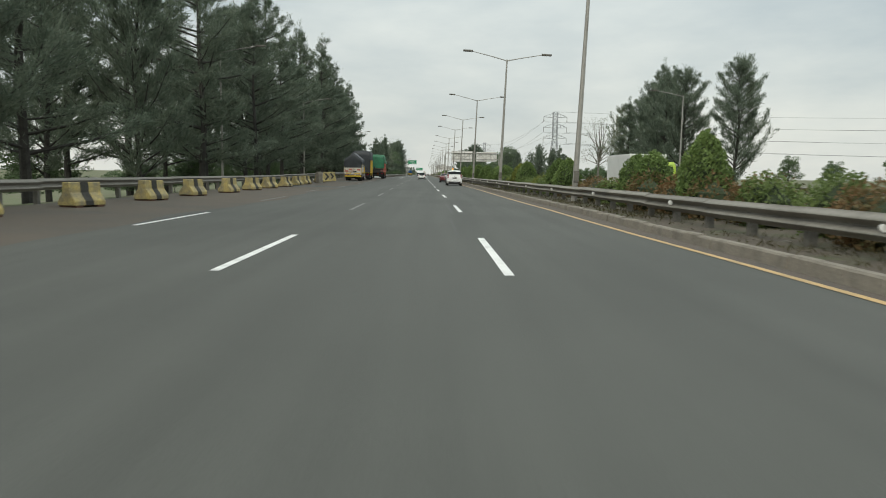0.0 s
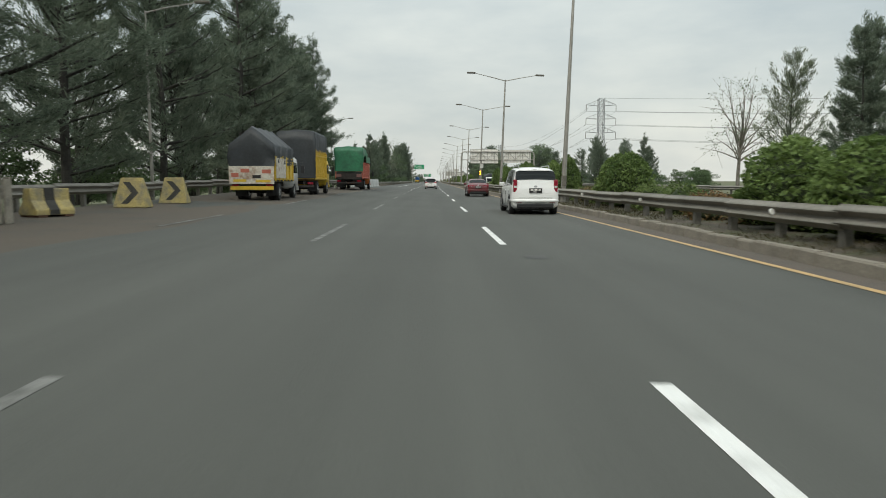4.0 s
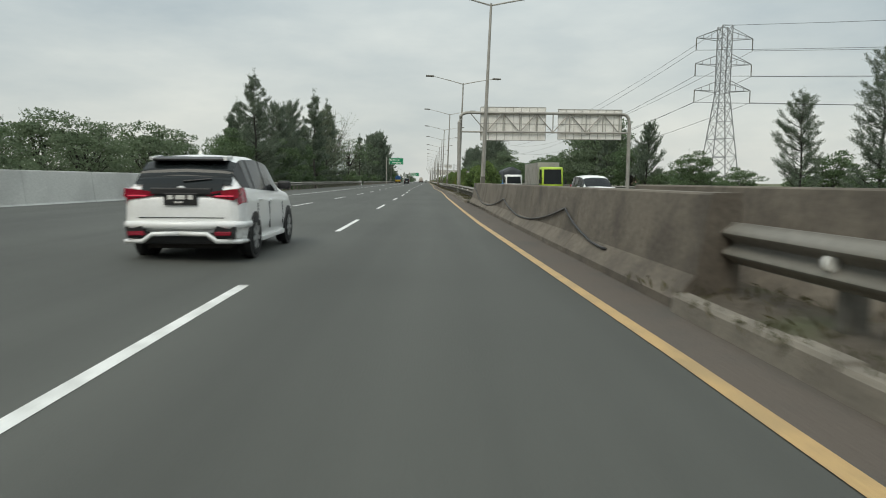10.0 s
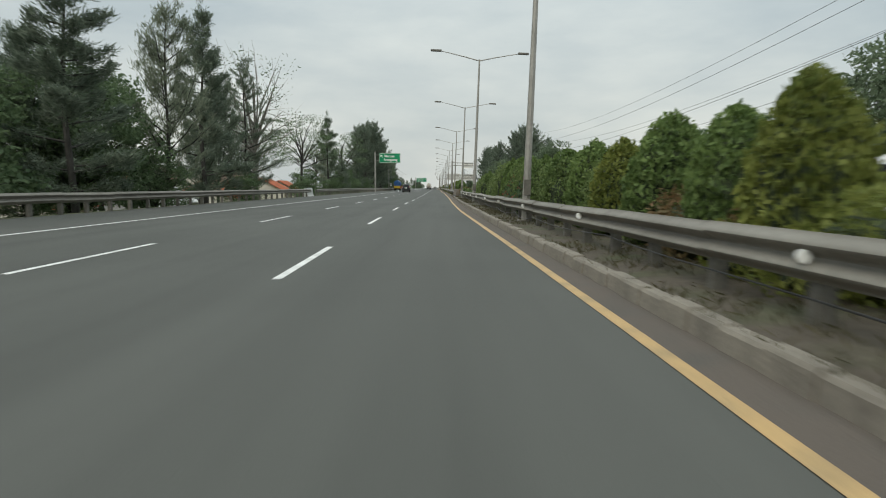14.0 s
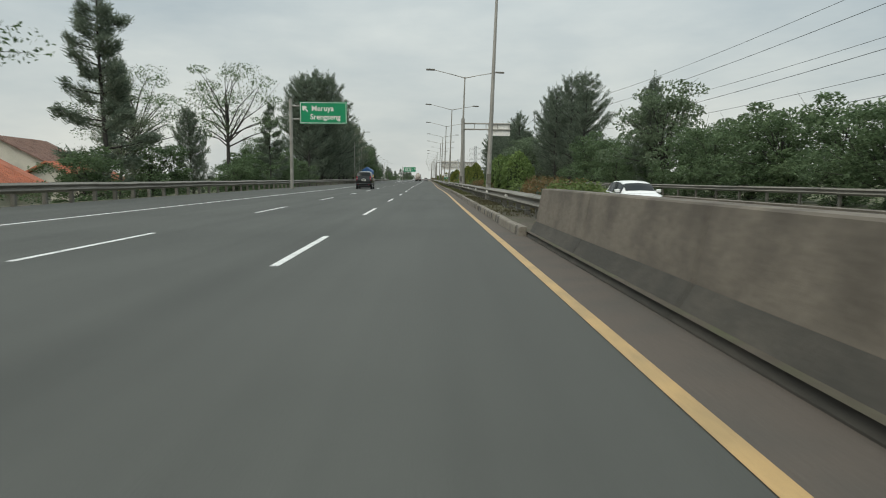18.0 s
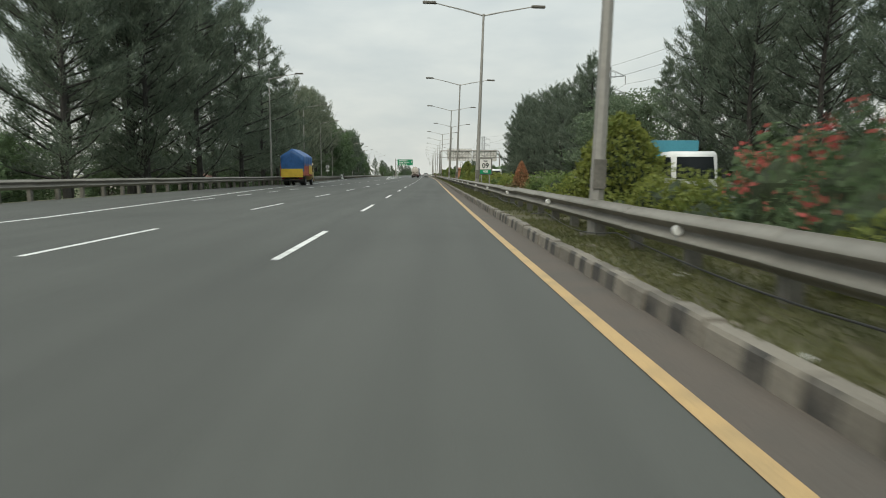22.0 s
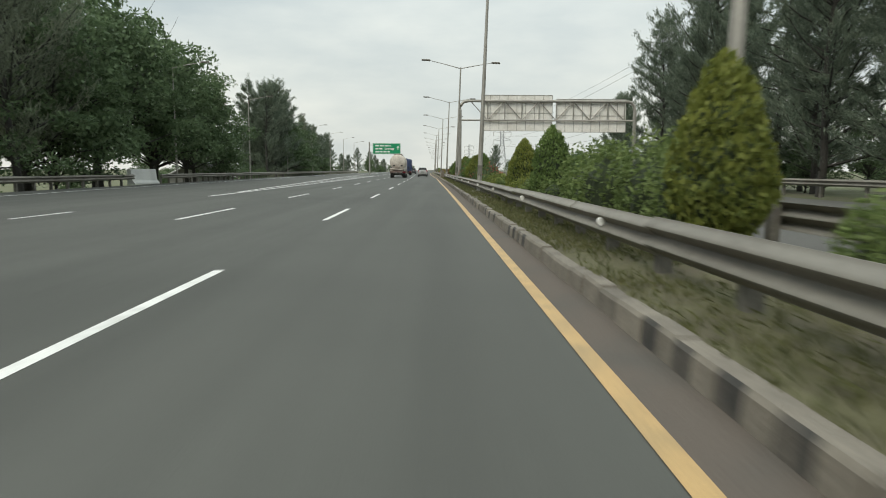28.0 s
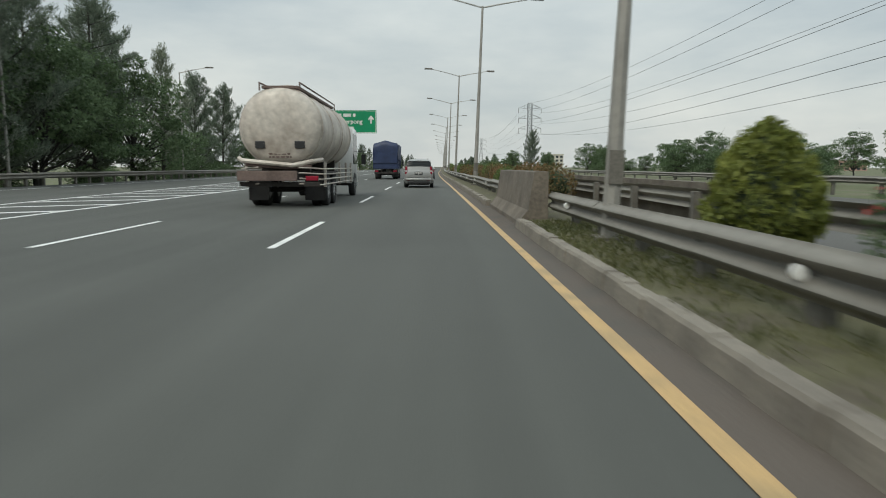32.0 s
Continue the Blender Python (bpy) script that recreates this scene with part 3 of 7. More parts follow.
for (ya, za), (yb, zb) in zip(pegs, pegs[1:]):
    for i in range(16):
        f = i / 16
        y, z = ya + (yb - ya) * f, za + (zb - za) * f - 0.04 * abs(ya - yb) * 4 * f * (1 - f)
        z = max(0.1, z)
        o = 0.84 + (0.2 + 0.12 * (z - 0.36) / 0.76 if z > 0.36 else 0.2 * z / 0.36) - 0.03
        pts.append((xc(y) + o, y, z))
tube(bm, pts, 0.02, 6)
tagged(new("cable", data("cable", bm, BLACK_PAINT, True)), "black cable drooping along the parapet wall", "cable")


# ---- lamps ----
def lamp_head(bm, x0, x1, z):
    box(bm, x0, x1, -0.13, 0.13, z - 0.06, z + 0.05, 0.035)


def median_lamp():
    lamp = thing("street_lamp", "tall grey steel motorway lamp with two arms", "street lamp", group="median lamps")
    bm = bmesh.new()
    tube(bm, [(0, 0, 0.1), (0, 0, 3.5), (0, 0, 10.6)], [0.135, 0.105, 0.06], 8)
    part("pole", bm, POLE_STEEL, lamp)
    bm = bmesh.new()
    box(bm, -0.24, 0.24, -0.24, 0.24, 0.05, 0.22, 0.03)
    part("footing", bm, DARK_CONCRETE, lamp, "concrete footing")
    bm = bmesh.new()
    box(bm, -0.11, 0.11, -0.15, -0.12, 1.0, 1.5, 0.01)
    part("hatch", bm, POST_STEEL, lamp)
    for s in (-1, 1):
        bm = bmesh.new()
        tube(bm, [(0, 0, 10.5), (s * 1.2, 0, 10.78), (s * 2.9, 0, 11.12)], [0.045, 0.04, 0.03], 6)
        arm = part("arm", bm, POLE_STEEL, lamp)
        bm = bmesh.new()
        box(bm, s * 2.8, s * 3.6, -0.14, 0.14, 11.06, 11.2, 0.04, Matrix.Translation((0, 0, 0)))
        part("lamp_head", bm, POST_STEEL, arm, "flat grey lamp head")
    return lamp


LAMP_SHIFT = {-1: 3.9, 0: 1.0, 1: 0.9, 2: 1.1, 3: -2.9, 4: 1.6, 5: 0.6, 6: 0.4, 7: -0.9, 8: -1.4, 9: 2.3, 10: 2.0, 11: 1.0, 12: 0.0, 13: 1.0, 14: -0.3, 15: 3.7, 16: -0.7, 17: -2.0, 18: -0.6}
first = median_lamp()
first.matrix_basis = on_road(1.44, -120.3) @ Matrix.Rotation(radians(2.0), 4, "Y")
for k in range(-3, 36):
    copy_thing(first, on_road(1.44 if k != 15 else 2.7, 30.08 * k + LAMP_SHIFT.get(k, 0.0)) @ Matrix.Rotation(radians(2.0), 4, "Y"))


def side_lamp():
    lamp = thing("street_lamp", "slim grey single-arm lamp behind the outer guardrail", "street lamp", group="roadside lamps")
    bm = bmesh.new()
    tube(bm, [(0, 0, -1.2), (0, 0, 4), (0, 0, 10.9)], [0.11, 0.09, 0.05], 8)
    part("pole", bm, POLE_STEEL, lamp)
    bm = bmesh.new()
    tube(bm, [(0, 0, 10.8), (1.1, 0, 11.05), (2.8, 0, 11.35)], [0.045, 0.035, 0.03], 6)
    arm = part("arm", bm, POLE_STEEL, lamp)
    bm = bmesh.new()
    box(bm, 2.7, 3.5, -0.13, 0.13, 11.3, 11.43, 0.035)
    part("lamp_head", bm, POST_STEEL, arm, "flat grey lamp head")
    return lamp


first = side_lamp()
first.matrix_basis = on_road(-20.6, -38.0, -0.5)
for y in (-1.5, 35.0, 103.0):
    copy_thing(first, on_road(-20.6, y, -0.5))
for y in (-21.5, 14.5):
    copy_thing(first, on_road(21.5, y, -1.3, 180))
for y in (391.0, 421.0, 451.0, 482.0, 512.0, 542.0, 572.0, 602.0, 632.0, 662.0, 692.0):
    copy_thing(first, on_road(left_edge(y) - 0.7, y, bank(-15, y)))

# dark sealant stains and patches on the asphalt
TAR = mat("bitumen_stain", (0.045, 0.045, 0.042), 0.7, spread=0.3, size=0.4, fine=30.0, bump=0.1, second=(0.07, 0.07, 0.065))
for off, y, ln, w in ((-4.15, -41.0, 5.5, 0.06), (-4.0, -33.0, 7.0, 0.09), (-3.4, 8.0, 0.5, 0.35), (-9.6, 160.0, 0.5, 0.3), (-8.6, 154.0, 12.0, 0.05)):
    ribbon("tar_stain", off, y, y + ln, w, TAR, 0.005, "dark bitumen stain on the asphalt")

# ---- trees and shrubs ----
def rng_of(seed):
    return np.random.default_rng(seed)


def casuarina(seed, height, spread, density, needles, label, low=0.14, rise=0.3, gap=0.85, point=0.85):
    """A she-oak: a straight tapering trunk, whorls of limbs in a cone, flat feathery plumes on every limb."""
    rng = rng_of(seed)
    tree = thing("casuarina_tree", label, "tree", group="roadside trees")
    bm = bmesh.new()
    lean = rng.normal(0, 0.015, 2)
    base_r = 0.01 * height + 0.05
    path = [(lean[0] * z + 0.1 * math.sin(z * 0.6 + seed), lean[1] * z + 0.1 * math.cos(z * 0.5), z) for z in np.linspace(-0.5, height * 0.98, 9)]
    tube(bm, path, [base_r * (1 - 0.94 * i / 8) for i in range(9)], 7)
    zs = [q[2] for q in path]
    centres, ways = [], []

    def stem(z):
        return np.array([np.interp(z, zs, [q[k] for q in path]) for k in (0, 1)] + [z])

    def plume(p0, p1, wide, count):
        u = rng.uniform(0.12, 1.05, count) ** 0.75
        way = (p1 - p0) / (np.linalg.norm(p1 - p0) + 1e-6)
        side = np.cross(way, (0, 0, 1.0))
        side /= np.linalg.norm(side) + 1e-6
        w = rng.normal(size=(count, 1)) * wide * 1.35 * (1.2 - u[:, None])
        c = p0 + (p1 - p0) * u[:, None] + side * w + rng.normal(size=(count, 3)) * np.array([0.13, 0.13, 0.14])
        c[:, 2] += 0.14 * u ** 2 * np.linalg.norm(p1 - p0) * (0.4 + rise) + 0.16 * np.sin(7.0 * u + p0[0] * 3.1)
        centres.append(c)
        ways.append(way * 0.8 + side * np.sign(w) * 0.35 + np.array([0, 0, 1.0]) * (0.12 + (0.25 + 0.35 * rise) * u[:, None]))

    z = low * height
    turn = rng.uniform(0, 6.28)
    while z < height * 0.965:
        f = z / height
        for k in range(rng.integers(2, 5)):
            turn += 2.1 + rng.uniform(-0.5, 0.5)
            steep = rise * rng.uniform(0.5, 1.5) + 0.25 * f
            f1 = min(0.995, f + steep * spread * (1 - f) * 0.45 / height)
            reach = spread * (0.04 + (1 - f1) ** point) * rng.uniform(0.4, 1.25) * (0.75 if f < low + 0.06 else 1.0)
            p0 = stem(z + rng.uniform(-0.2, 0.2))
            flat = np.array([math.cos(turn), math.sin(turn), 0.0])
            mid = p0 + flat * reach * 0.55 + np.array([0, 0, reach * steep * 0.5])
            tip = p0 + flat * reach + np.array([0, 0, reach * steep * 1.15])
            tube(bm, [p0, mid, tip], [0.016 * reach + 0.012, 0.011 * reach + 0.008, 0.006], 4, False)
            m = int((44 + 58 * reach) * density)
            plume(p0 + (mid - p0) * 0.35, mid, 0.1 + 0.07 * reach, m // 2)
            plume(mid, tip, 0.1 + 0.05 * reach, m)
            if reach > 0.8:
                for q in range(int(2 + reach * 0.9)):
                    w = rng.uniform(0.3, 0.95)
                    s0 = mid + (tip - mid) * (w - 0.5) * 2 if w > 0.5 else p0 + (mid - p0) * w * 2
                    a2 = turn + rng.choice((-1, 1)) * rng.uniform(0.5, 1.1)
                    ln = reach * rng.uniform(0.22, 0.42) * (1.2 - 0.5 * w)
                    s1 = s0 + np.array([math.cos(a2) * ln, math.sin(a2) * ln, ln * (steep * 0.8 + rng.uniform(-0.15, 0.25))])
                    tube(bm, [s0, s1], [0.01, 0.004], 3, False)
                    plume(s0, s1, 0.1 + 0.04 * ln, int((24 + 44 * ln) * density))
        z += gap * rng.uniform(0.55, 1.35) * (1.15 - 0.6 * f)
    plume(stem(height * 0.86), stem(height * 0.98) + np.array([0, 0, height * 0.02]), 0.16, int(90 * density))
    part("trunk", bm, BARK, tree, "dark bare trunk and limbs")
    me = leaves_mesh("crown", np.concatenate(centres), 0.42, 0.05, 0.0, needles, rng, 0.0, np.concatenate(ways))
    child("crown", me, tree, None, "feathery grey-green needle sprays")
    return tree


def broadleaf(seed, height, spread, leaves, label, count=5200, clumps=26, low=0.3, leaf=0.26, bark=None, bare=0.0, flat=0.75, name="broadleaf_tree"):
    """A spreading tree: forked limbs that end in uneven clumps of leaves."""
    rng = rng_of(seed)
    tree = thing(name, label, "tree", group="roadside trees")
    bm = bmesh.new()
    fork = height * low
    lead = [(0, 0, -0.4), (0.05, 0.03, fork * 0.6), (0.1, 0, fork), (0.1 + 0.05 * spread, -0.04 * spread, fork + (height - fork) * 0.4), (0.1 - 0.03 * spread, 0.05 * spread, fork + (height - fork) * 0.75)]
    tube(bm, lead, [0.017 * height + 0.03, 0.014 * height + 0.02, 0.011 * height + 0.02, 0.006 * height + 0.01, 0.015], 7)
    lz = [q[2] for q in lead]
    spots = []
    for i in range(clumps):
        a = 2.4 * i + rng.uniform(-0.4, 0.4)
        f = (i + 0.5) / clumps
        r = spread * math.sqrt(rng.uniform(0.08, 1.0)) * (1.0 - 0.55 * f ** 2)
        z = fork + (height - fork) * (0.1 + 0.85 * f * rng.uniform(0.8, 1.05))
        tip = Vector((math.cos(a) * r, math.sin(a) * r, z))
        z0 = min(fork * 0.9 + (z - fork) * rng.uniform(0.05, 0.6), lz[-1])
        root = Vector((float(np.interp(z0, lz, [q[0] for q in lead])), float(np.interp(z0, lz, [q[1] for q in lead])), z0))
        mid = root.lerp(tip, 0.5) + Vector((rng.normal(0, 0.05), rng.normal(0, 0.05), 0.04)) * spread
        tube(bm, [root, mid, tip], [0.005 * height + 0.01, 0.0035 * height + 0.008, 0.01], 5, False)
        for _ in range(3 if bare else 1):
            e = tip + Vector(rng.normal(size=3)) * spread * 0.22
            tube(bm, [mid.lerp(tip, 0.5), e], [0.02, 0.006], 4, False)
        spots.append((tip, spread * rng.uniform(0.16, 0.34)))
    part("trunk", bm, bark or BARK, tree, "branching woody trunk")
    per = max(8, int(count / clumps))
    cs = []
    for tip, r in spots:
        d = rng.normal(size=(per, 3))
        d /= np.linalg.norm(d, axis=1)[:, None]
        cs.append(np.array(tip) + d * (r * rng.uniform(0.35, 1.1, (per, 1)) ** 0.6) * np.array([1.15, 1.15, flat]))
    c = np.concatenate(cs)
    child("crown", leaves_mesh("crown", c, leaf, leaf * 0.5, 0.15, leaves, rng), tree, None, "clumped leafy crown")
    return tree


def egg(u, v, height, radius, point):
    """A point on an egg: u round, v from bottom 0 to top 1."""
    z = height * v
    s = max(0.0, (v - 0.28) / 0.72)
    r = radius * min(1.0, 0.55 + 2.2 * v) * max(0.0, 1 - s ** (2.6 - 2.2 * point)) ** (0.5 + 0.5 * point)
    return np.array([math.cos(u) * r, math.sin(u) * r, z])


def topiary(seed, height, radius, leaves, label, point=0.25, count=5600):
    """A clipped bush one metre tall and wide, on a short stem; every copy is scaled to its size."""
    rng = rng_of(seed)
    bush = thing("topiary_bush", label, "bush", group="median topiary bushes")
    bm = bmesh.new()
    tube(bm, [(0, 0, 0), (0.02, 0, 0.15), (0, 0, 0.45)], [0.04, 0.036, 0.03], 6)
    part("trunk", bm, BARK, bush)
    lift = 0.1
    # solid core under the leaves, coloured dark as the bush's inner shade
    bm = bmesh.new()
    bmesh.ops.create_uvsphere(bm, u_segments=14, v_segments=10, radius=1.0)
    for q in bm.verts:
        v = min(1.0, max(0.0, (q.co.z + 1) / 2))
        k = egg(math.atan2(q.co.y, q.co.x), v, (height - lift) * 0.95, radius * 0.8, point)
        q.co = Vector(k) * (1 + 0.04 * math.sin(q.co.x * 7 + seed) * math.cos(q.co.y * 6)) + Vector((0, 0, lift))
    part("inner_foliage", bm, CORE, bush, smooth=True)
    c = []
    for _ in range(count):
        v = rng.uniform(0.0, 1.0)
        u = rng.uniform(0, 2 * math.pi)
        tier = 0.5 + 0.5 * math.sin(34 * v + 1.6 * math.sin(3 * u + seed) + 1.1 * math.sin(5 * u))
        lump = 1 + 0.06 * math.sin(4 * u + 9 * v + seed) + 0.04 * math.sin(11 * v + 3 * u) - 0.13 * tier ** 2
        k = egg(u, v, height - lift, radius * 0.97, point) * np.array([lump, lump, 1])
        c.append(k * rng.uniform(0.9, 1.05) + np.array([0, 0, lift + rng.normal(0, 0.012)]))
    me = leaves_mesh("leaves", np.array(c), 0.062, 0.034, -0.3, leaves, rng)
    child("leaves", me, bush, None, "dense clipped leaves in shallow tiers")
    return bush


def hedge(seed, length, height, depth, leaves, label, flowers=0, count=5200, leaf=0.11):
    """A loose row of shrubs, lumpy along the top."""
    rng = rng_of(seed)
    h = thing("hedge", label, "hedge", group="median hedges")
    lumps = [(rng.uniform(0, length), rng.uniform(-depth / 2, depth / 2) * 0.6, rng.uniform(0.55, 1.0) * height, rng.uniform(0.35, 0.6) * depth) for _ in range(int(length * 2.2))]
    # solid lumps whose dark colour stands for shade between the leaves
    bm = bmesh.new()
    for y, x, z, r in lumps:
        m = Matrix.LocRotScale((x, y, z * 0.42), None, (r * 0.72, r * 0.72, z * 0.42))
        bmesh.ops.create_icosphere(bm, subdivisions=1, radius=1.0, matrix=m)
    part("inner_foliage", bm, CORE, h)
    c = []
    per = count // len(lumps)
    for y, x, z, r in lumps:
        d = rng.normal(size=(per, 3))
        d /= np.linalg.norm(d, axis=1)[:, None]
        c.append(np.array([x, y, z * 0.46]) + d * np.array([r, r, z * 0.54]) * rng.uniform(0.78, 1.12, (per, 1)))
    c = np.concatenate(c)
    c = c[c[:, 2] > 0.02]
    child("leaves", leaves_mesh("leaves", c, leaf, leaf * 0.5, -0.3, leaves, rng), h)
    if flowers:
        top = c[(c[:, 2] > height * 0.4)]
        pick = top[rng.integers(0, len(top), flowers // 9)]
        f = (pick[:, None, :] + rng.normal(size=(len(pick), 6, 3)) * 0.06 + np.array([0, 0, 0.05])).reshape(-1, 3)
        child("blossom", leaves_mesh("blossom", f, 0.075, 0.055, 0.0, BLOSSOM, rng), h, None, "clusters of red blossom")
    return h


rnd = random.Random(7)
CAS = [casuarina(11, 21.0, 6.4, 0.62, NEEDLES, "tall dark casuarina tree with flat feathery tiers", 0.12, 0.22, 0.88, 0.85),
       casuarina(12, 18.5, 5.6, 0.62, NEEDLES, "dark conical casuarina tree with dense feathery branches", 0.12, 0.3, 0.82, 0.85),
       casuarina(13, 15.0, 4.4, 0.62, NEEDLES, "casuarina tree with upswept feathery plumes", 0.1, 0.75, 0.56, 0.66),
       casuarina(14, 14.0, 2.9, 1.15, NEEDLES, "narrow spire-like casuarina tree with layered tiers", 0.12, 0.1, 0.8, 0.75),
       casuarina(15, 13.0, 3.2, 0.45, NEEDLES_PALE, "pale thin-leaved tree with airy sprays", 0.15, 0.8, 0.8, 0.6),
       casuarina(16, 18.5, 5.5, 0.52, NEEDLES, "tall casuarina tree with upswept spiky plumes", 0.08, 0.55, 0.62, 0.7)]
BRD = [broadleaf(21, 11.0, 4.8, LEAVES, "dark green broadleaf tree with a rounded crown", 11000, 40, 0.16, 0.3, None, 0.0, 0.6),
       broadleaf(22, 7.0, 4.0, LEAVES, "low leafy broadleaf tree beside the motorway", 7200, 38, 0.12, 0.27, None, 0.0, 0.5),
       broadleaf(23, 13.0, 5.6, LEAVES, "umbrella-shaped tree with open flat leaf layers", 5200, 26, 0.42, 0.2, None, 0.0, 0.42),
       broadleaf(24, 13.0, 4.4, LEAVES_PALE, "half-bare tree with pale branches and few leaves", 1100, 30, 0.3, 0.2, PALE_BARK, 1.0),
       broadleaf(25, 9.0, 4.4, LEAVES_PALE, "pale-leaved spreading tree with tufted crown", 7000, 46, 0.2, 0.3, None, 0.0, 0.45)]
for i, ob in enumerate(CAS + BRD):
    ob.matrix_basis = on_road(-64 - 7 * (i % 5), 690 + 22 * i, -4.0, 40 * i)


def plant(proto, off, y, scale=1.0, z=-0.3):
    s = scale * rnd.uniform(0.94, 1.06)
    copy_thing(proto, on_road(off, y, z, rnd.uniform(0, 360), (s, s, scale * rnd.uniform(0.95, 1.05))))


# outer side, in the order of the drive
y = -52.0
while y < 72:
    for base in (-22.3, -29.0):
        if not (base == -22.3 and y > 66) and not (base < -25 and rnd.random() < 0.35):
            plant(CAS[rnd.choice((0, 0, 1, 1, 2))], base + rnd.uniform(-1.6, 1.6), y + rnd.uniform(-2.4, 2.4), rnd.uniform(0.95, 1.2), -0.7)
    y += 7.6
for y, off, k, s in [(84, -21.5, 0, 0.92), (90, -22.5, 1, 1.0), (95, -23, 0, 0.85), (158, -19.8, 1, 0.7), (163, -20.6, 1, 0.62), (168, -24.5, 1, 0.62), (318, 24.5, 1, 0.74), (325, 26.5, 1, 0.76)]:
    plant(CAS[k], off, y, s, -1.0)
for y, off, k, s in [(79, -19.2, 1, 0.85), (85, -22, 1, 0.8), (122, -27, 4, 0.78), (128, -23, 4, 0.7), (134, -29, 4, 0.82), (140, -24, 4, 0.74), (146, -31, 4, 0.8), (152, -26, 4, 0.76), (158, -22, 1, 0.95), (161, -33, 1, 1.1), (166, -24, 0, 0.8), (171, -20.5, 1, 1.05), (176, -27, 0, 0.85), (183, -21.5, 1, 1.15), (188, -23, 1, 1.1), (198, -22, 1, 0.95), (212, -24, 1, 0.8), (118, -34, 1, 1.1), (130, -37, 1, 1.1), (143, -39, 1, 1.1), (204, -20, 1, 0.65), (222, -19.5, 1, 0.55), (256, -20, 1, 0.6), (268, -23, 1, 0.75), (276, -20, 1, 0.6), (290, -22, 1, 0.8), (302, -19.5, 1, 0.6), (316, -22, 1, 0.75), (328, -20.5, 1, 0.7), (332, -23, 0, 0.62), (338, -26, 0, 0.75), (343, -24, 0, 0.66), (348, -22, 1, 0.8), (356, -27, 1, 0.8), (495, -30, 0, 1.5), (500, -33, 0, 1.7), (505, -30, 0, 1.65), (511, -32.5, 0, 1.75), (517, -30, 0, 1.6), (523, -32, 0, 1.6), (529, -30.5, 0, 1.5), (536, -32, 0, 1.35), (470, -27.5, 1, 1.2), (484, -28, 1, 1.2), (496, -28.5, 1, 1.2), (540, -30, 1, 1.2), (548, -33, 1, 1.0), (572, -31.5, 0, 1.2), (580, -29.5, 0, 1.15), (588, -31, 0, 1.25), (596, -30, 0, 1.15), (612, -31, 1, 1.0), (626, -34, 1, 1.0), (640, -31, 1, 0.9), (660, -33, 1, 0.9)]:
    plant(BRD[k], off, y, s, -1.2)
for y, off, k, s in [(77, -22.0, 1, 1.0), (79.5, -20.8, 1, 1.0), (83, -23.5, 1, 1.05), (85, -20.3, 0, 1.0), (80, -26, 1, 1.0), (172, -20, 2, 0.8), (178, -20.3, 2, 0.85), (168, -25, 3, 0.75), (176, -27, 2, 0.6), (192, -19.0, 3, 1.15), (196, -23.5, 2, 0.7), (206, -20, 4, 1.15), (215, -20.5, 3, 1.25), (221, -23, 2, 0.7), (226, -23, 2, 0.85), (234, -22.5, 0, 0.76), (281, -21, 3, 1.05), (287, -23, 4, 0.75), (293, -20, 2, 0.5), (322, -20.5, 3, 0.8),
                     (370, -23, 5, 1.2), (376, -26, 5, 1.2), (381, -22, 5, 1.25), (387, -25, 5, 1.2), (393, -21.5, 1, 1.2), (398, -26, 0, 1.05), (404, -22, 0, 1.0), (409, -25.5, 2, 1.0), (414, -22.5, 1, 0.95), (420, -27, 2, 1.1), (426, -24, 2, 1.0), (432, -28, 4, 1.1), (438, -25.5, 2, 0.95), (446, -27, 4, 1.15), (453, -29, 2, 0.95), (460, -27, 4, 1.2), (466, -31, 2, 1.0), (449, -25.5, 4, 1.45), (456, -28, 4, 1.6), (463, -26, 4, 1.5), (470, -28.5, 4, 1.65), (477, -26.5, 4, 1.5), (483, -29, 4, 1.7), (489, -27, 4, 1.55), (494, -29.5, 4, 1.5), (564, -29, 5, 0.98), (570, -28.5, 5, 1.02), (575, -30, 5, 1.0), (566, -32, 1, 0.95), (590, -30.5, 0, 0.95), (596, -33, 2, 1.2), (604, -30, 4, 1.15), (620, -32, 2, 0.9), (634, -33, 2, 0.9), (652, -33, 2, 0.85), (675, -35, 2, 0.9)]:
    plant(CAS[k], off, y, s, -1.0)
for y, off, k, s in [(236, -22, 3, 1.4), (244, -25, 2, 0.9), (262, -22, 2, 1.0), (296, -26, 2, 0.9), (313, -23, 2, 1.1), (250, -26, 3, 0.8)]:
    plant(BRD[k], off, y, s, -1.2)

for y in range(150, 202, 6):
    plant(BRD[1], -20.8 - rnd.uniform(0, 1.5), y, rnd.uniform(0.45, 0.65), -0.9)
for y in range(556, 640, 5):
    plant(BRD[1], -29 - rnd.uniform(0, 4), y, rnd.uniform(0.3, 0.5), -1.2)
for y in range(336, 442, 6):
    plant(BRD[1], -27 - rnd.uniform(0, 5), y, rnd.uniform(0.75, 1.0), -2.2)
for y in range(-48, 92, 6):
    plant(BRD[1], -27 - rnd.uniform(0, 4), y, rnd.uniform(0.35, 0.6) if y < 30 else rnd.uniform(0.6, 0.9), -0.9)
for y, off, k, s in [(198, -22.5, 0, 0.95), (193, -25, 0, 0.9), (204, -23.5, 0, 0.9)]:
    plant(BRD[k], off, y, s, -1.0)
for y, off, k, s in [(58, -21, 1, 1.05), (65, -20.5, 0, 0.95), (71, -20.5, 1, 1.0), (74, -24, 0, 1.0)]:
    plant(CAS[k], off, y, s, -0.7)
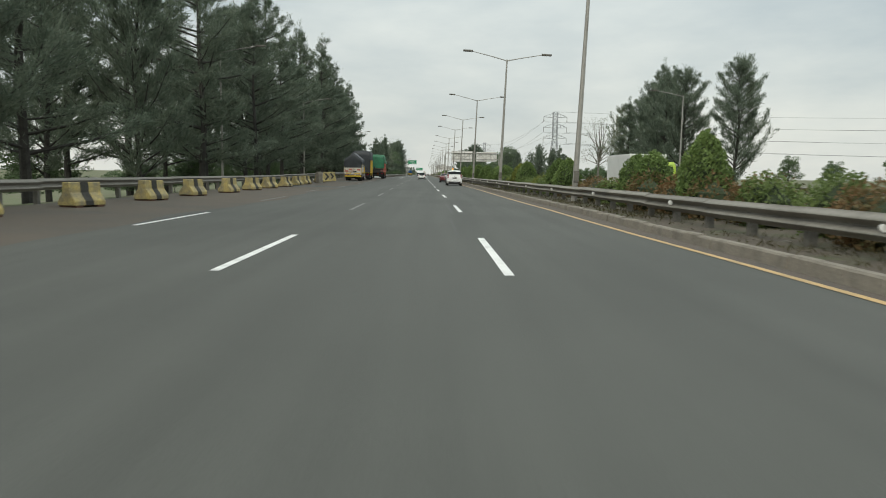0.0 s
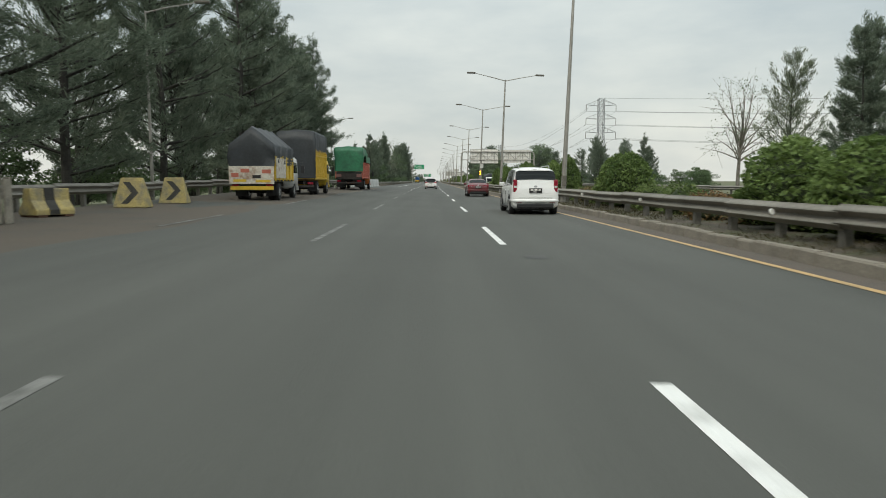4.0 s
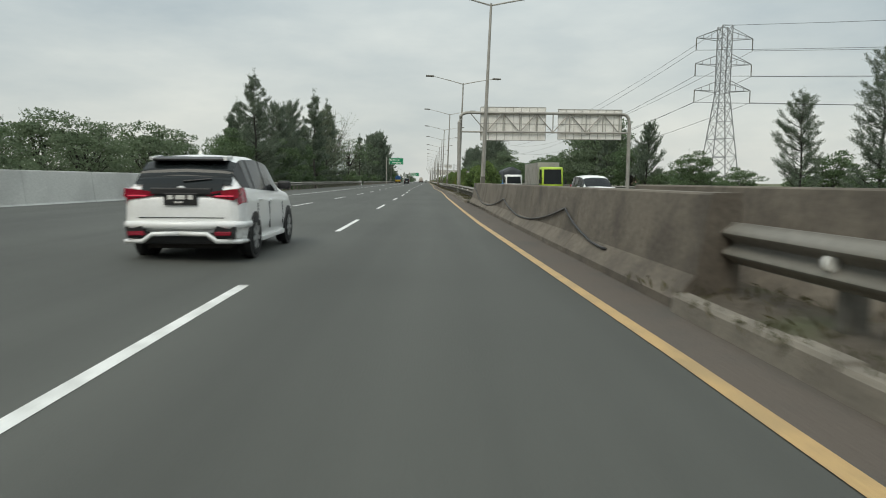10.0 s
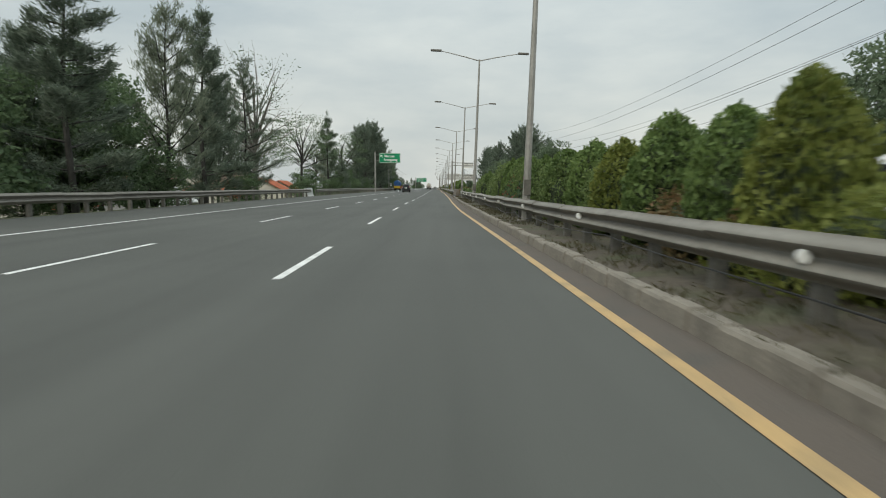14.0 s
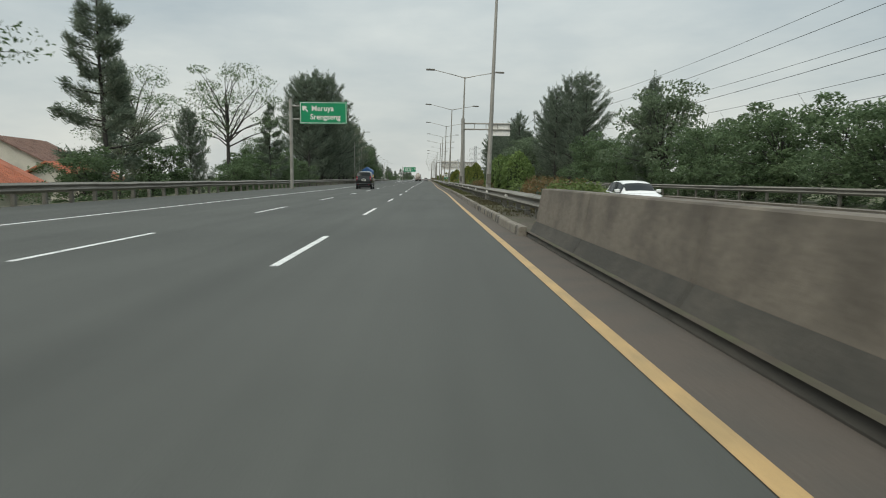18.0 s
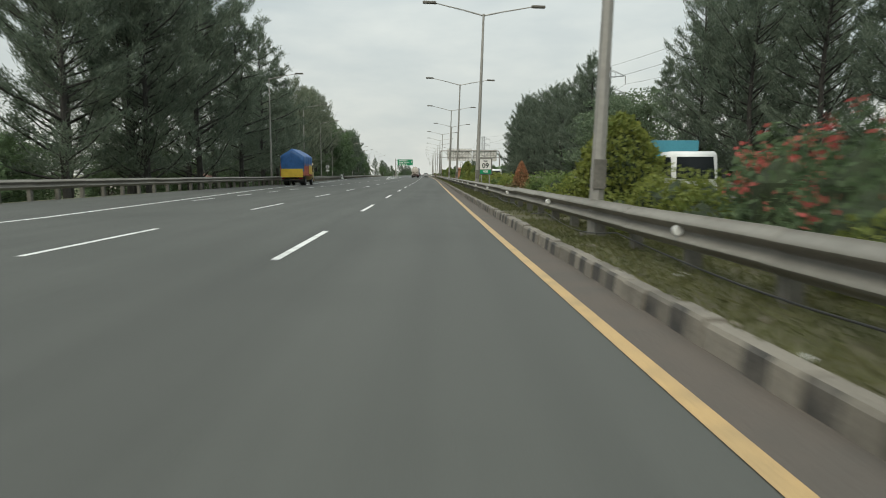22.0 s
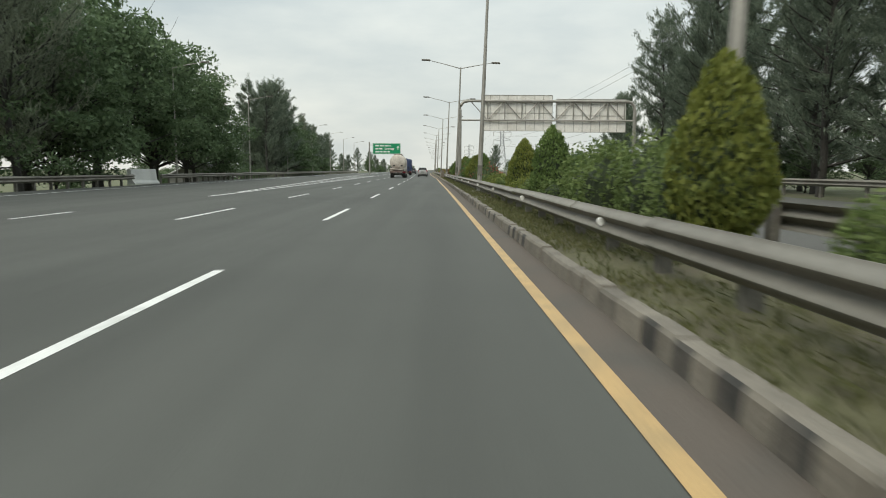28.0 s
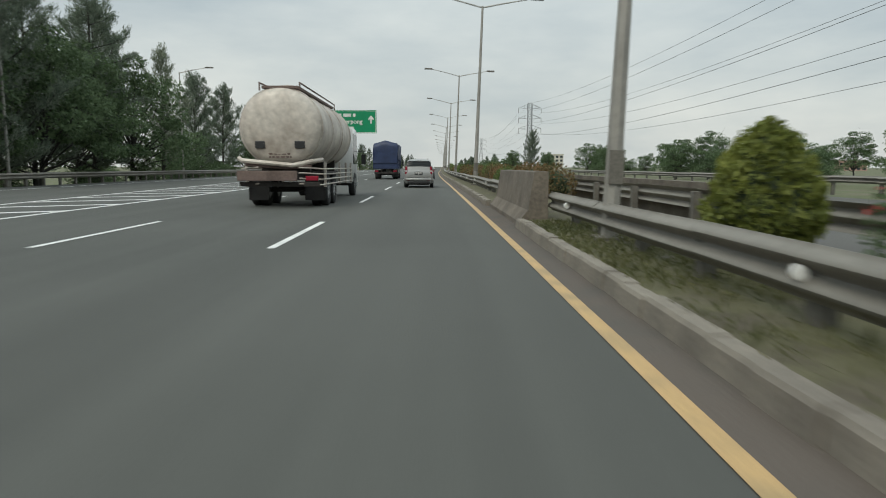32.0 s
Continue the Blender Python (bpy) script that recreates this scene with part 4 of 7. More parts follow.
for y in (*range(362, 402, 5), *range(424, 512, 7)):
    plant(BRD[1], 25.5 + rnd.uniform(0, 4), y, rnd.uniform(0.6, 0.85), -0.6)
for y, off, k, s in [(360, -22.5, 5, 1.05), (365, -25, 5, 1.1), (369, -21.5, 5, 1.15), (568, -30, 5, 0.95), (576, -33, 5, 0.9), (582, -31, 5, 0.95), (359, 26, 5, 1.12), (372, 29, 5, 1.1), (384, 30, 5, 1.1)]:
    plant(CAS[k], off, y, s, -1.0)

# beyond the oncoming carriageway
for y in range(84, 184, 5):
    plant(BRD[1], 26 + rnd.uniform(0, 7), y, rnd.uniform(0.35, 0.62), -1.2)
for y, off, k, s in [(93, 25, 3, 0.6), (96, 27, 2, 0.45), (103, 25.5, 2, 0.5), (112, 27, 3, 0.6), (121, 25, 5, 0.5), (117, 24.5, 2, 0.55), (126, 26, 5, 0.55), (133, 25, 5, 0.45), (106, 26, 5, 0.45)]:
    plant(CAS[k], off, y, s, -0.6)
for y in range(184, 312, 6):
    plant(BRD[1], 22.9 + rnd.uniform(0, 0.8), y, rnd.uniform(0.45, 0.62), -0.9)
for y, off, k, s in [(14, 27, 2, 0.95), (22, 25, 2, 0.95), (29, 24.5, 2, 0.95), (36, 26, 2, 0.9), (41, 29, 1, 0.95), (46, 25.5, 3, 0.95), (50, 29, 2, 0.9), (62, 29, 4, 1.05), (170, 26, 2, 0.6), (180, 24, 3, 0.7), (188, 28, 2, 0.7), (424, 23.5, 5, 1.05), (436, 24, 5, 1.0), (448, 23.5, 5, 1.0), (457, 24, 5, 1.05), (466, 23.5, 5, 1.05), (480, 23.5, 5, 1.1), (488, 23.2, 5, 1.15), (495, 24, 0, 1.0), (503, 24.5, 5, 1.0), (507, 24, 5, 1.1), (513, 25.5, 5, 1.15), (519, 24, 5, 1.0), (525, 27, 5, 0.9), (366, 25, 5, 1.12), (373, 23.5, 5, 1.08), (379, 25, 5, 1.0), (385, 24.5, 5, 1.1), (391, 28, 5, 1.0), (425, 26, 2, 1.0), (433, 25, 2, 1.0), (441, 27, 5, 0.9), (452, 25, 2, 1.05), (462, 27, 5, 0.95), (471, 25, 1, 0.95), (478, 24.5, 5, 0.95), (485, 26, 1, 1.0), (492, 25, 5, 1.0), (499, 28, 1, 0.95), (506, 25, 2, 1.05), (517, 26, 2, 0.9), (544, 27, 2, 0.85), (551, 28, 2, 0.85), (723, 26, 2, 0.8), (410, 30, 1, 0.9)]:
    plant(CAS[k], off, y, s, -0.4)
for y, off, k, s in [(95, 31, 1, 0.45), (102, 36, 1, 0.5), (107, 30, 1, 0.4), (116, 33, 1, 0.5), (130, 35, 1, 0.55), (68, 27, 3, 1.0), (110, 40, 1, 0.5), (124, 36, 1, 0.5), (138, 30, 1, 0.6), (160, 28, 1, 0.7), (176, 26, 1, 1.0), (186, 25, 4, 1.2), (194, 26, 4, 1.35), (202, 27, 4, 1.2), (205, 24.5, 1, 0.9), (211, 25, 1, 1.0), (217, 24, 1, 0.95), (223, 25, 1, 1.0), (229, 24, 1, 1.0), (235, 25, 1, 1.0), (241, 24.5, 1, 1.0), (247, 25, 1, 1.0), (253, 24, 1, 1.0), (258, 24, 1, 1.0), (264, 23.5, 1, 0.95), (270, 25, 1, 1.0), (276, 23.5, 1, 0.95), (282, 25, 1, 1.0), (288, 24, 1, 1.0), (294, 25, 1, 1.0), (300, 24, 1, 1.0), (306, 25, 1, 1.0), (315, 25, 4, 1.35), (322, 25, 1, 0.9), (330, 24, 1, 0.9), (338, 26, 1, 1.2), (346, 25, 1, 1.25), (354, 26, 1, 1.15), (400, 23, 4, 1.25), (407, 22.5, 4, 1.35), (414, 23.5, 4, 1.3), (420, 28, 0, 1.0), (560, 30, 1, 0.8), (578, 34, 1, 0.8), (590, 30, 1, 0.7), (604, 36, 1, 0.9), (622, 32, 1, 0.8), (640, 38, 1, 0.9), (660, 33, 1, 0.8), (690, 40, 1, 0.9), (70, 45, 1, 0.6), (88, 50, 1, 0.6), (10, 45, 1, 0.7), (30, 60, 1, 0.8)]:
    plant(BRD[k], off, y, s, -0.4)
for i in range(40):
    y = 760 + i * 22
    plant(rnd.choice((CAS[1], CAS[2], BRD[0], BRD[1])), -34 - rnd.uniform(0, 14), y, rnd.uniform(0.7, 1.0), -2)
    plant(rnd.choice((CAS[2], BRD[0], BRD[1])), 26 + rnd.uniform(0, 16), y + 7, rnd.uniform(0.6, 0.9), -0.5)
for i in range(44):
    plant(BRD[rnd.choice((0, 1, 1))], 33 + rnd.uniform(0, 12), 330 + i * 9 + rnd.uniform(-3, 3), rnd.uniform(0.45, 0.75), -0.6)
for i in range(26):
    plant(BRD[rnd.choice((0, 1, 1))], 60 + rnd.uniform(0, 80), -20 + i * 28 + rnd.uniform(-6, 6), rnd.uniform(0.6, 1.0), -0.8)
    plant(BRD[rnd.choice((0, 1, 1))], -48 - rnd.uniform(0, 40), 100 + i * 23 + rnd.uniform(-6, 6), rnd.uniform(0.7, 1.1), -4.2)

# on the median
TOP = [topiary(31, 1.0, 0.5, TOPIARY, "clipped egg-shaped green bush on the median", 0.2),
       topiary(32, 1.0, 0.5, TOPIARY, "clipped pointed green bush on the median", 0.38),
       topiary(33, 1.0, 0.5, TOPIARY_YELLOW, "clipped yellowing pointed bush on the median", 0.36),
       topiary(34, 1.0, 0.5, CONE_RED, "small cone-shaped bush with red young leaves", 0.5)]
HED = [hedge(41, 4.0, 1.35, 1.2, HEDGE_GREEN, "leafy green shrubs on the median"),
       hedge(42, 4.0, 1.25, 1.2, HEDGE_RED, "shrubs with red and orange young leaves on the median", 0, 4800),
       hedge(43, 4.0, 1.3, 1.3, TOPIARY_YELLOW, "yellow-green shrubs on the median", 0, 4800),
       hedge(44, 4.0, 1.5, 1.4, LEAVES, "bougainvillea shrub with red blossom on the median", 1500),
       hedge(45, 4.0, 2.0, 1.4, HEDGE_GREEN, "tall leafy shrubs on the median")]
for i, ob in enumerate(TOP + HED):
    ob.matrix_basis = on_road(2.8, 640 + 5 * i, 0.15, 0, 1.0)
# place, height and width of each clipped bush
for y, k, tall, wide in [(-36.8, 1, 2.3, 1.45), (-32.6, 0, 1.9, 1.5), (-30.9, 0, 1.85, 1.4), (-19.5, 1, 2.0, 1.5), (-17.3, 0, 2.0, 1.5), (-6, 0, 2.05, 1.6), (-3, 2, 1.95, 1.6), (6.6, 0, 1.95, 2.2), (9.2, 0, 1.8, 2.0), (11.8, 0, 1.95, 2.2), (23.6, 0, 2.1, 1.9), (25.2, 0, 2.1, 1.9), (35.6, 1, 2.45, 1.6), (40.1, 1, 2.3, 1.75), (48.2, 1, 1.95, 0.95), (49.7, 0, 2.3, 1.45), (52.4, 1, 2.55, 1.4), (54.9, 1, 2.4, 1.2), (64.1, 0, 2.2, 1.5), (66.6, 0, 2.5, 1.8), (75.6, 0, 2.45, 1.35), (132.2, 1, 2.4, 2.0), (141.2, 0, 2.3, 2.3), (160.6, 0, 2.4, 1.7), (166.8, 2, 2.35, 1.5), (168.6, 0, 2.15, 1.4), (171.1, 0, 2.3, 1.6), (174, 2, 2.1, 1.5), (176.5, 0, 2.2, 1.5), (180, 0, 2.2, 1.6), (184, 1, 2.2, 1.5), (187.5, 0, 2.3, 1.5), (190.5, 0, 2.4, 1.5), (194, 1, 2.5, 1.4), (209, 1, 2.2, 1.2), (213, 0, 2.1, 1.2), (270.3, 0, 2.25, 1.6), (274, 0, 2.2, 1.5), (278, 0, 2.35, 1.7), (298.6, 2, 2.4, 1.55), (301.5, 1, 2.0, 1.2), (306.3, 2, 2.15, 1.3), (309.9, 2, 2.35, 1.8), (334.5, 2, 2.3, 1.9), (349.6, 3, 1.6, 0.8), (378, 0, 1.8, 1.2), (381, 2, 1.8, 1.2), (384.5, 2, 1.7, 1.1), (390.8, 2, 2.4, 1.35), (393.9, 1, 2.35, 1.15), (396, 0, 2.3, 1.15), (407, 0, 1.9, 1.1), (428, 0, 1.9, 1.2), (440, 1, 2.0, 1.1), (454.7, 2, 2.5, 1.3), (466.5, 1, 2.35, 1.3), (472.5, 2, 2.25, 1.2), (474.4, 2, 1.85, 1.0), (491.8, 1, 2.15, 1.1), (498.4, 2, 2.2, 1.8), (501.4, 0, 2.15, 1.9), (504.2, 2, 1.9, 1.6), (511.2, 1, 2.3, 1.3), (515.1, 2, 2.4, 1.55), (517.0, 2, 2.2, 1.4), (525.6, 0, 2.3, 2.3), (538.5, 2, 1.6, 1.35)]:
    copy_thing(TOP[k], on_road(2.6, y, 0.15, rnd.uniform(0, 360), (wide, wide, tall)))
for y0, y1, kinds, s in [(-58, -24, (1, 0, 1), 1.0), (-22, 6, (1, 0, 2, 0), 0.9), (6, 34, (0, 0, 1, 0), 0.75), (40, 48, (0,), 0.9), (57, 62, (0,), 0.9), (80, 83, (0,), 0.8), (134, 159, (2, 2, 0), 0.85), (156, 179, (0, 4, 2, 1), 0.95), (179, 224, (4, 4, 4, 0), 1.15), (222, 240, (0, 3), 0.75), (256, 284, (0, 1, 1, 0), 0.9), (291.5, 305, (1, 0, 0), 0.85), (311, 322, (1, 0, 0), 0.75), (322, 333, (2, 3, 2), 1.05), (336, 344, (2, 0), 0.95), (343, 350, (1,), 0.6), (351, 362, (2, 0), 0.8), (362, 386, (2, 2, 2), 1.05), (386, 402, (0, 4), 0.85), (407, 450, (0, 1, 0), 0.75), (455, 462, (4, 4), 0.85), (465, 486, (0, 2, 0), 0.7), (489, 497, (3, 3), 1.05), (503, 509, (3, 3), 1.4), (509, 516, (0,), 0.85), (519, 528, (3, 3), 0.95), (529, 535, (3,), 0.9), (553, 640, (1, 1, 0), 1.0)]:
    y = y0
    i = 0
    while y < y1 - 1:
        k = kinds[i % len(kinds)]
        copy_thing(HED[k], on_road(2.75 + rnd.uniform(-0.25, 0.25), y + rnd.uniform(-0.4, 0.4), 0.12, 0, (rnd.uniform(0.85, 1.1), 1.0, s * rnd.uniform(0.85, 1.15))))
        y += 3.7
        i += 1

for y, high in ((185.5, 0.95), (189.0, 1.05)):
    copy_thing(HED[3], on_road(2.3, y, 0.12, 0, (0.8, 0.9, high)))

# thin grass and weeds along the rail
rng = rng_of(77)
for a, b, per, blades in ((-55, 93, 170, WEEDS), (124, 240, 170, WEEDS), (255, 284, 300, WEEDS), (284, 400, 620, GRASS), (400, 470, 520, GRASS), (470, 544, 520, GRASS)):
    n = int((b - a) * per)
    yy = rng.uniform(a, b, n)
    off = rng.uniform(0.66, 2.6, n)
    keep = (np.sin(yy * 0.7 + off) + np.sin(yy * 0.23 + 2) + 0.7 * np.sin(yy * 2.3 + 3 * off) + rng.normal(0, 0.6, n)) > (-0.2 if blades is WEEDS else -1.1)
    c = np.array([[xc(q) + o, q, 0.19 + 0.03 * min(1.0, o - 0.6)] for q, o in zip(yy[keep], off[keep])])
    tagged(new("grass", leaves_mesh("grass", c, 0.13, 0.02, -0.5, blades, rng, 0.7)), "thin patchy grass and weeds under the guardrail", "grass", kind="stuff")

# ---- signs, gantries, pylons ----
def letters(text, size, depth=0.004):
    """A mesh of the text, centred, standing upright and facing -y."""
    curve = bpy.data.curves.new("text", "FONT")
    curve.body, curve.size, curve.extrude = text, size, depth
    curve.align_x, curve.align_y, curve.offset = "CENTER", "CENTER", size * 0.018
    ob = bpy.data.objects.new("text", curve)
    me = bpy.data.meshes.new_from_object(ob)
    bpy.data.objects.remove(ob)
    me.transform(Matrix.Rotation(radians(90), 4, "X"))
    return me


def lettering(name, text, size, x, y, z, material, parent, bold=0.0):
    me = letters(text, size)
    me.materials.clear()
    me.materials.append(material)
    return child(name, me, parent, Matrix.Translation((x, y, z)))


def bars(bm, x0, x1, z, height, y, seed):
    """Plain bars in place of writing that cannot be read."""
    r = random.Random(seed)
    x = x0
    while x < x1 - 0.05:
        w = min(x1 - x, height * r.uniform(1.2, 3.0))
        box(bm, x, x + w, y - 0.006, y, z - height / 2, z + height / 2)
        x += w + height * 0.6


def arrow(bm, x, z, size, turn, y):
    m = Matrix.Translation((x, y, z)) @ Matrix.Rotation(radians(turn), 4, "Y")
    pts = [(-0.09, -0.5), (0.09, -0.5), (0.09, 0.05), (0.32, -0.14), (0.32, 0.12), (0, 0.5), (-0.32, 0.12), (-0.32, -0.14), (-0.09, 0.05)]
    f = bm.faces.new([bm.verts.new(m @ Vector((a * size, 0, b * size))) for a, b in pts])
    e = bmesh.ops.extrude_face_region(bm, geom=[f])
    bmesh.ops.translate(bm, vec=(0, -0.006, 0), verts=[q for q in e["geom"] if isinstance(q, bmesh.types.BMVert)])


def border(bm, x0, x1, z0, z1, y, w=0.05):
    box(bm, x0, x1, y - 0.006, y, z0, z0 + w)
    box(bm, x0, x1, y - 0.006, y, z1 - w, z1)
    box(bm, x0, x0 + w, y - 0.006, y, z0 + w, z1 - w)
    box(bm, x1 - w, x1, y - 0.006, y, z0 + w, z1 - w)


def direction_sign(off, y, post_x, x0, x1, z0, z1, label, lines):
    sign = thing("direction_sign", label, "road sign", on_road(off, y, -0.4))
    bm = bmesh.new()
    tube(bm, [(post_x, 0, 0), (post_x, 0, z1 + 0.7)], [0.17, 0.15], 12)
    box(bm, post_x - 0.3, post_x + 0.3, -0.3, 0.3, 0, 0.45, 0.03)
    part("post", bm, POLE_STEEL, sign)
    for z in (z0 + 0.45, z1 - 0.4):
        bm = bmesh.new()
        tube(bm, [(post_x, 0, z + 0.4), (x1 - 0.3, 0, z + 0.4)], 0.06, 8)
        part("arm", bm, POLE_STEEL, sign)
    bm = bmesh.new()
    box(bm, x0, x1, -0.14, -0.1, z0 + 0.4, z1 + 0.4, 0.012)
    panel = part("panel", bm, SIGN_GREEN, sign, "green reflective panel")
    bm = bmesh.new()
    border(bm, x0 + 0.06, x1 - 0.06, z0 + 0.46, z1 + 0.34, -0.1405)
    part("border", bm, SIGN_WHITE, panel)
    for kind, text, x, z, size in lines:
        if kind == "text":
            lettering("lettering", text, size, x, -0.146, z + 0.4, SIGN_WHITE, panel)
        else:
            bm = bmesh.new()
            if kind == "arrow":
                arrow(bm, x, z + 0.4, size, text, -0.141)
            else:
                bars(bm, x, x + text, z + 0.4, size, -0.141, int(z * 10))
            part("arrow" if kind == "arrow" else "text_line", bm, SIGN_WHITE, panel)
    return sign


direction_sign(-12.0, 306.0, -2.9, -2.0, 2.55, 6.5, 8.6, "green direction sign with white lettering and diagonal arrow on a post",
               [("text", "Meruya", 0.2, 7.95, 0.72), ("text", "Srengseng", 0.45, 7.15, 0.72), ("arrow", -45, -1.5, 7.95, 0.75)])
direction_sign(-11.0, 606.0, -3.4, -2.6, 3.9, 4.9, 7.4, "large green direction sign with white lettering and upward arrow",
               [("bar", 3.6, -2.0, 6.85, 0.34), ("text", "Serpong", 1.25, 6.15, 0.66), ("bar", 1.7, -2.0, 6.15, 0.34), ("bar", 3.4, -2.0, 5.45, 0.34), ("arrow", 0, 3.3, 6.4, 0.9)])


def gantry(y, left, right, signs, label):
    g = thing("sign_gantry", label, "sign gantry", on_road(0.0, y))
    for x, s in ((left, 1), (right, -1)):
        bm = bmesh.new()
        tube(bm, [(x, 0, -0.3), (x, 0, 6.9), (x + s * 0.1, 0, 7.4), (x + s * 0.35, 0, 7.68), (x + s * 0.8, 0, 7.78)], [0.18, 0.17, 0.16, 0.15, 0.14], 10)
        part("post", bm, POLE_STEEL, g)
    bm = bmesh.new()
    tube(bm, [(left + 0.75, 0, 7.78), (right - 0.75, 0, 7.78)], 0.13, 10)
    part("upper_beam", bm, POLE_STEEL, g)
    bm = bmesh.new()
    tube(bm, [(left, 0, 5.98), (right, 0, 5.98)], 0.08, 8)
    part("lower_beam", bm, POLE_STEEL, g)
    n = 9
    for i in range(n):
        a = left + 1.0 + (right - left - 2.0) * i / n
        b = left + 1.0 + (right - left - 2.0) * (i + 1) / n
        bm = bmesh.new()
        tube(bm, [(a, 0, 5.98 if i % 2 else 7.78), (b, 0, 7.78 if i % 2 else 5.98)], 0.05, 6)
        part("brace", bm, POLE_STEEL, g)
        bm = bmesh.new()
        tube(bm, [(b, 0, 5.98), (b, 0, 7.78)], 0.05, 6)
        part("brace", bm, POLE_STEEL, g)
    for x0, x1, z0, z1 in signs:
        bm = bmesh.new()
        box(bm, x0, x1, 0.2, 0.24, z0, z1, 0.01)
        panel = part("sign_panel", bm, SIGN_BACK, g, "bare aluminium back of a sign panel")
        for k in range(9):
            x = x0 + (x1 - x0) * k / 8
            bm = bmesh.new()
            box(bm, x - 0.018, x + 0.018, 0.16, 0.2, z0, z1)
            part("stiffener", bm, POLE_STEEL, panel)
        for k in (0, 2, 4):
            z = z0 + (z1 - z0) * k / 4
            bm = bmesh.new()
            box(bm, x0, x1, 0.172, 0.2, z - 0.025, z + 0.025)
            part("stiffener", bm, POLE_STEEL, panel)
    return g


gantry(150.6, 1.45, 17.9, [(3.5, 9.8, 5.2, 8.35), (11.0, 17.2, 5.35, 8.2)], "steel truss gantry carrying two sign panels seen from behind")
gantry(511.2, 1.85, 18.6, [(3.9, 10.7, 5.0, 8.35), (11.1, 17.8, 4.9, 8.0)], "steel truss gantry with two large sign panels from behind")

cant = thing("cantilever_sign", "grey cantilever post with a small sign seen from behind", "road sign", on_road(1.75, 304.4))
bm = bmesh.new()
tube(bm, [(0, 0, 0), (0, 0, 6.95)], [0.19, 0.17], 12)
part("post", bm, POLE_STEEL, cant)
for z in (6.5, 5.95):
    bm = bmesh.new()
    tube(bm, [(0, 0, z), (4.55, 0, z - 0.03)], [0.08, 0.06], 8)
    part("arm", bm, POLE_STEEL, cant)
for x in (1.1, 2.2, 3.3, 4.4):
    bm = bmesh.new()
    tube(bm, [(x, 0, 5.95), (x, 0, 6.5)], 0.03, 6)
    part("arm_brace", bm, POLE_STEEL, cant)
bm = bmesh.new()
box(bm, 2.4, 4.5, 0.1, 0.14, 5.35, 6.55, 0.01)
part("sign_panel", bm, SIGN_BACK, cant, "pale back of a sign panel")


def distance_marker(off, y, top, number):
    s = thing("kilometre_marker", "grey boxed kilometre marker with white face and green foot", "road sign", on_road(off, y, 0.15, -4))
    for x in (-0.22, 0.22):
        bm = bmesh.new()
        box(bm, x - 0.03, x + 0.03, 0.02, 0.08, -0.1, top - 0.8)
        part("leg", bm, POLE_STEEL, s)
    bm = bmesh.new()
    box(bm, -0.38, 0.38, 0.0, 0.16, top - 0.92, top, 0.03)
    part("cabinet", bm, POST_STEEL, s, "grey metal housing")
    bm = bmesh.new()
    box(bm, -0.31, 0.31, -0.015, 0.0, top - 0.62, top - 0.06)
    face = part("face", bm, SIGN_WHITE, s, "white sign face")
    bm = bmesh.new()
    box(bm, -0.31, 0.31, -0.015, 0.0, top - 0.86, top - 0.63)
    foot = part("foot_panel", bm, SIGN_GREEN, s, "green lower panel")
    lettering("lettering", "KM", 0.16, 0, -0.02, top - 0.17, BLACK_PAINT, face)
    lettering("lettering", "09", 0.38, 0, -0.02, top - 0.42, BLACK_PAINT, face)
    lettering("lettering", number, 0.19, 0, -0.02, top - 0.745, SIGN_WHITE, foot)
    return s


distance_marker(2.45, 149.0, 2.05, "200")
distance_marker(1.72, 357.9, 1.98, "400")

sig = thing("warning_signal", "solar-powered flashing signal with two lit amber lamps", "traffic signal", on_road(1.62, 86.6, 0.1))
bm = bmesh.new()
tube(bm, [(0, 0, 0), (0, 0, 3.75)], 0.045, 8)
part("post", bm, POLE_STEEL, sig)
bm = bmesh.new()
box(bm, -0.2, 0.22, -0.16, 0.12, 2.8, 3.35, 0.02)
cab = part("control_box", bm, PALE_CONCRETE, sig, "weathered pale control box")
bm = bmesh.new()
box(bm, -0.23, 0.25, -0.19, 0.15, 3.35, 3.39, 0.01)
part("box_lid", bm, PALE_CONCRETE, cab)
bm = bmesh.new()
box(bm, -0.34, 0.42, -0.3, 0.3, 3.76, 3.81, 0.01, Matrix.Translation((0, 0, 0)))
part("solar_panel", bm, BLACK_PAINT, sig, "dark flat solar panel")
bm = bmesh.new()
box(bm, -0.32, -0.06, -0.13, 0.02, 1.86, 2.5, 0.03)
head = part("signal_head", bm, BLACK_PAINT, sig, "black signal housing")
AMBER = glow("amber_lamp", (1.0, 0.42, 0.03), 5.0)
for z in (2.34, 2.02):
    bm = bmesh.new()
    bmesh.ops.create_uvsphere(bm, u_segments=16, v_segments=8, radius=0.1, matrix=Matrix.Translation((-0.19, -0.12, z)) @ Matrix.Diagonal((1, 0.4, 1, 1)))
    part("amber_lens", bm, AMBER, head, "lit amber lens", True)
    bm = bmesh.new()
    tube(bm, [(-0.31, -0.2, z + 0.02), (-0.19, -0.24, z + 0.13), (-0.07, -0.2, z + 0.02)], 0.012, 5)
    part("visor", bm, BLACK_PAINT, head)


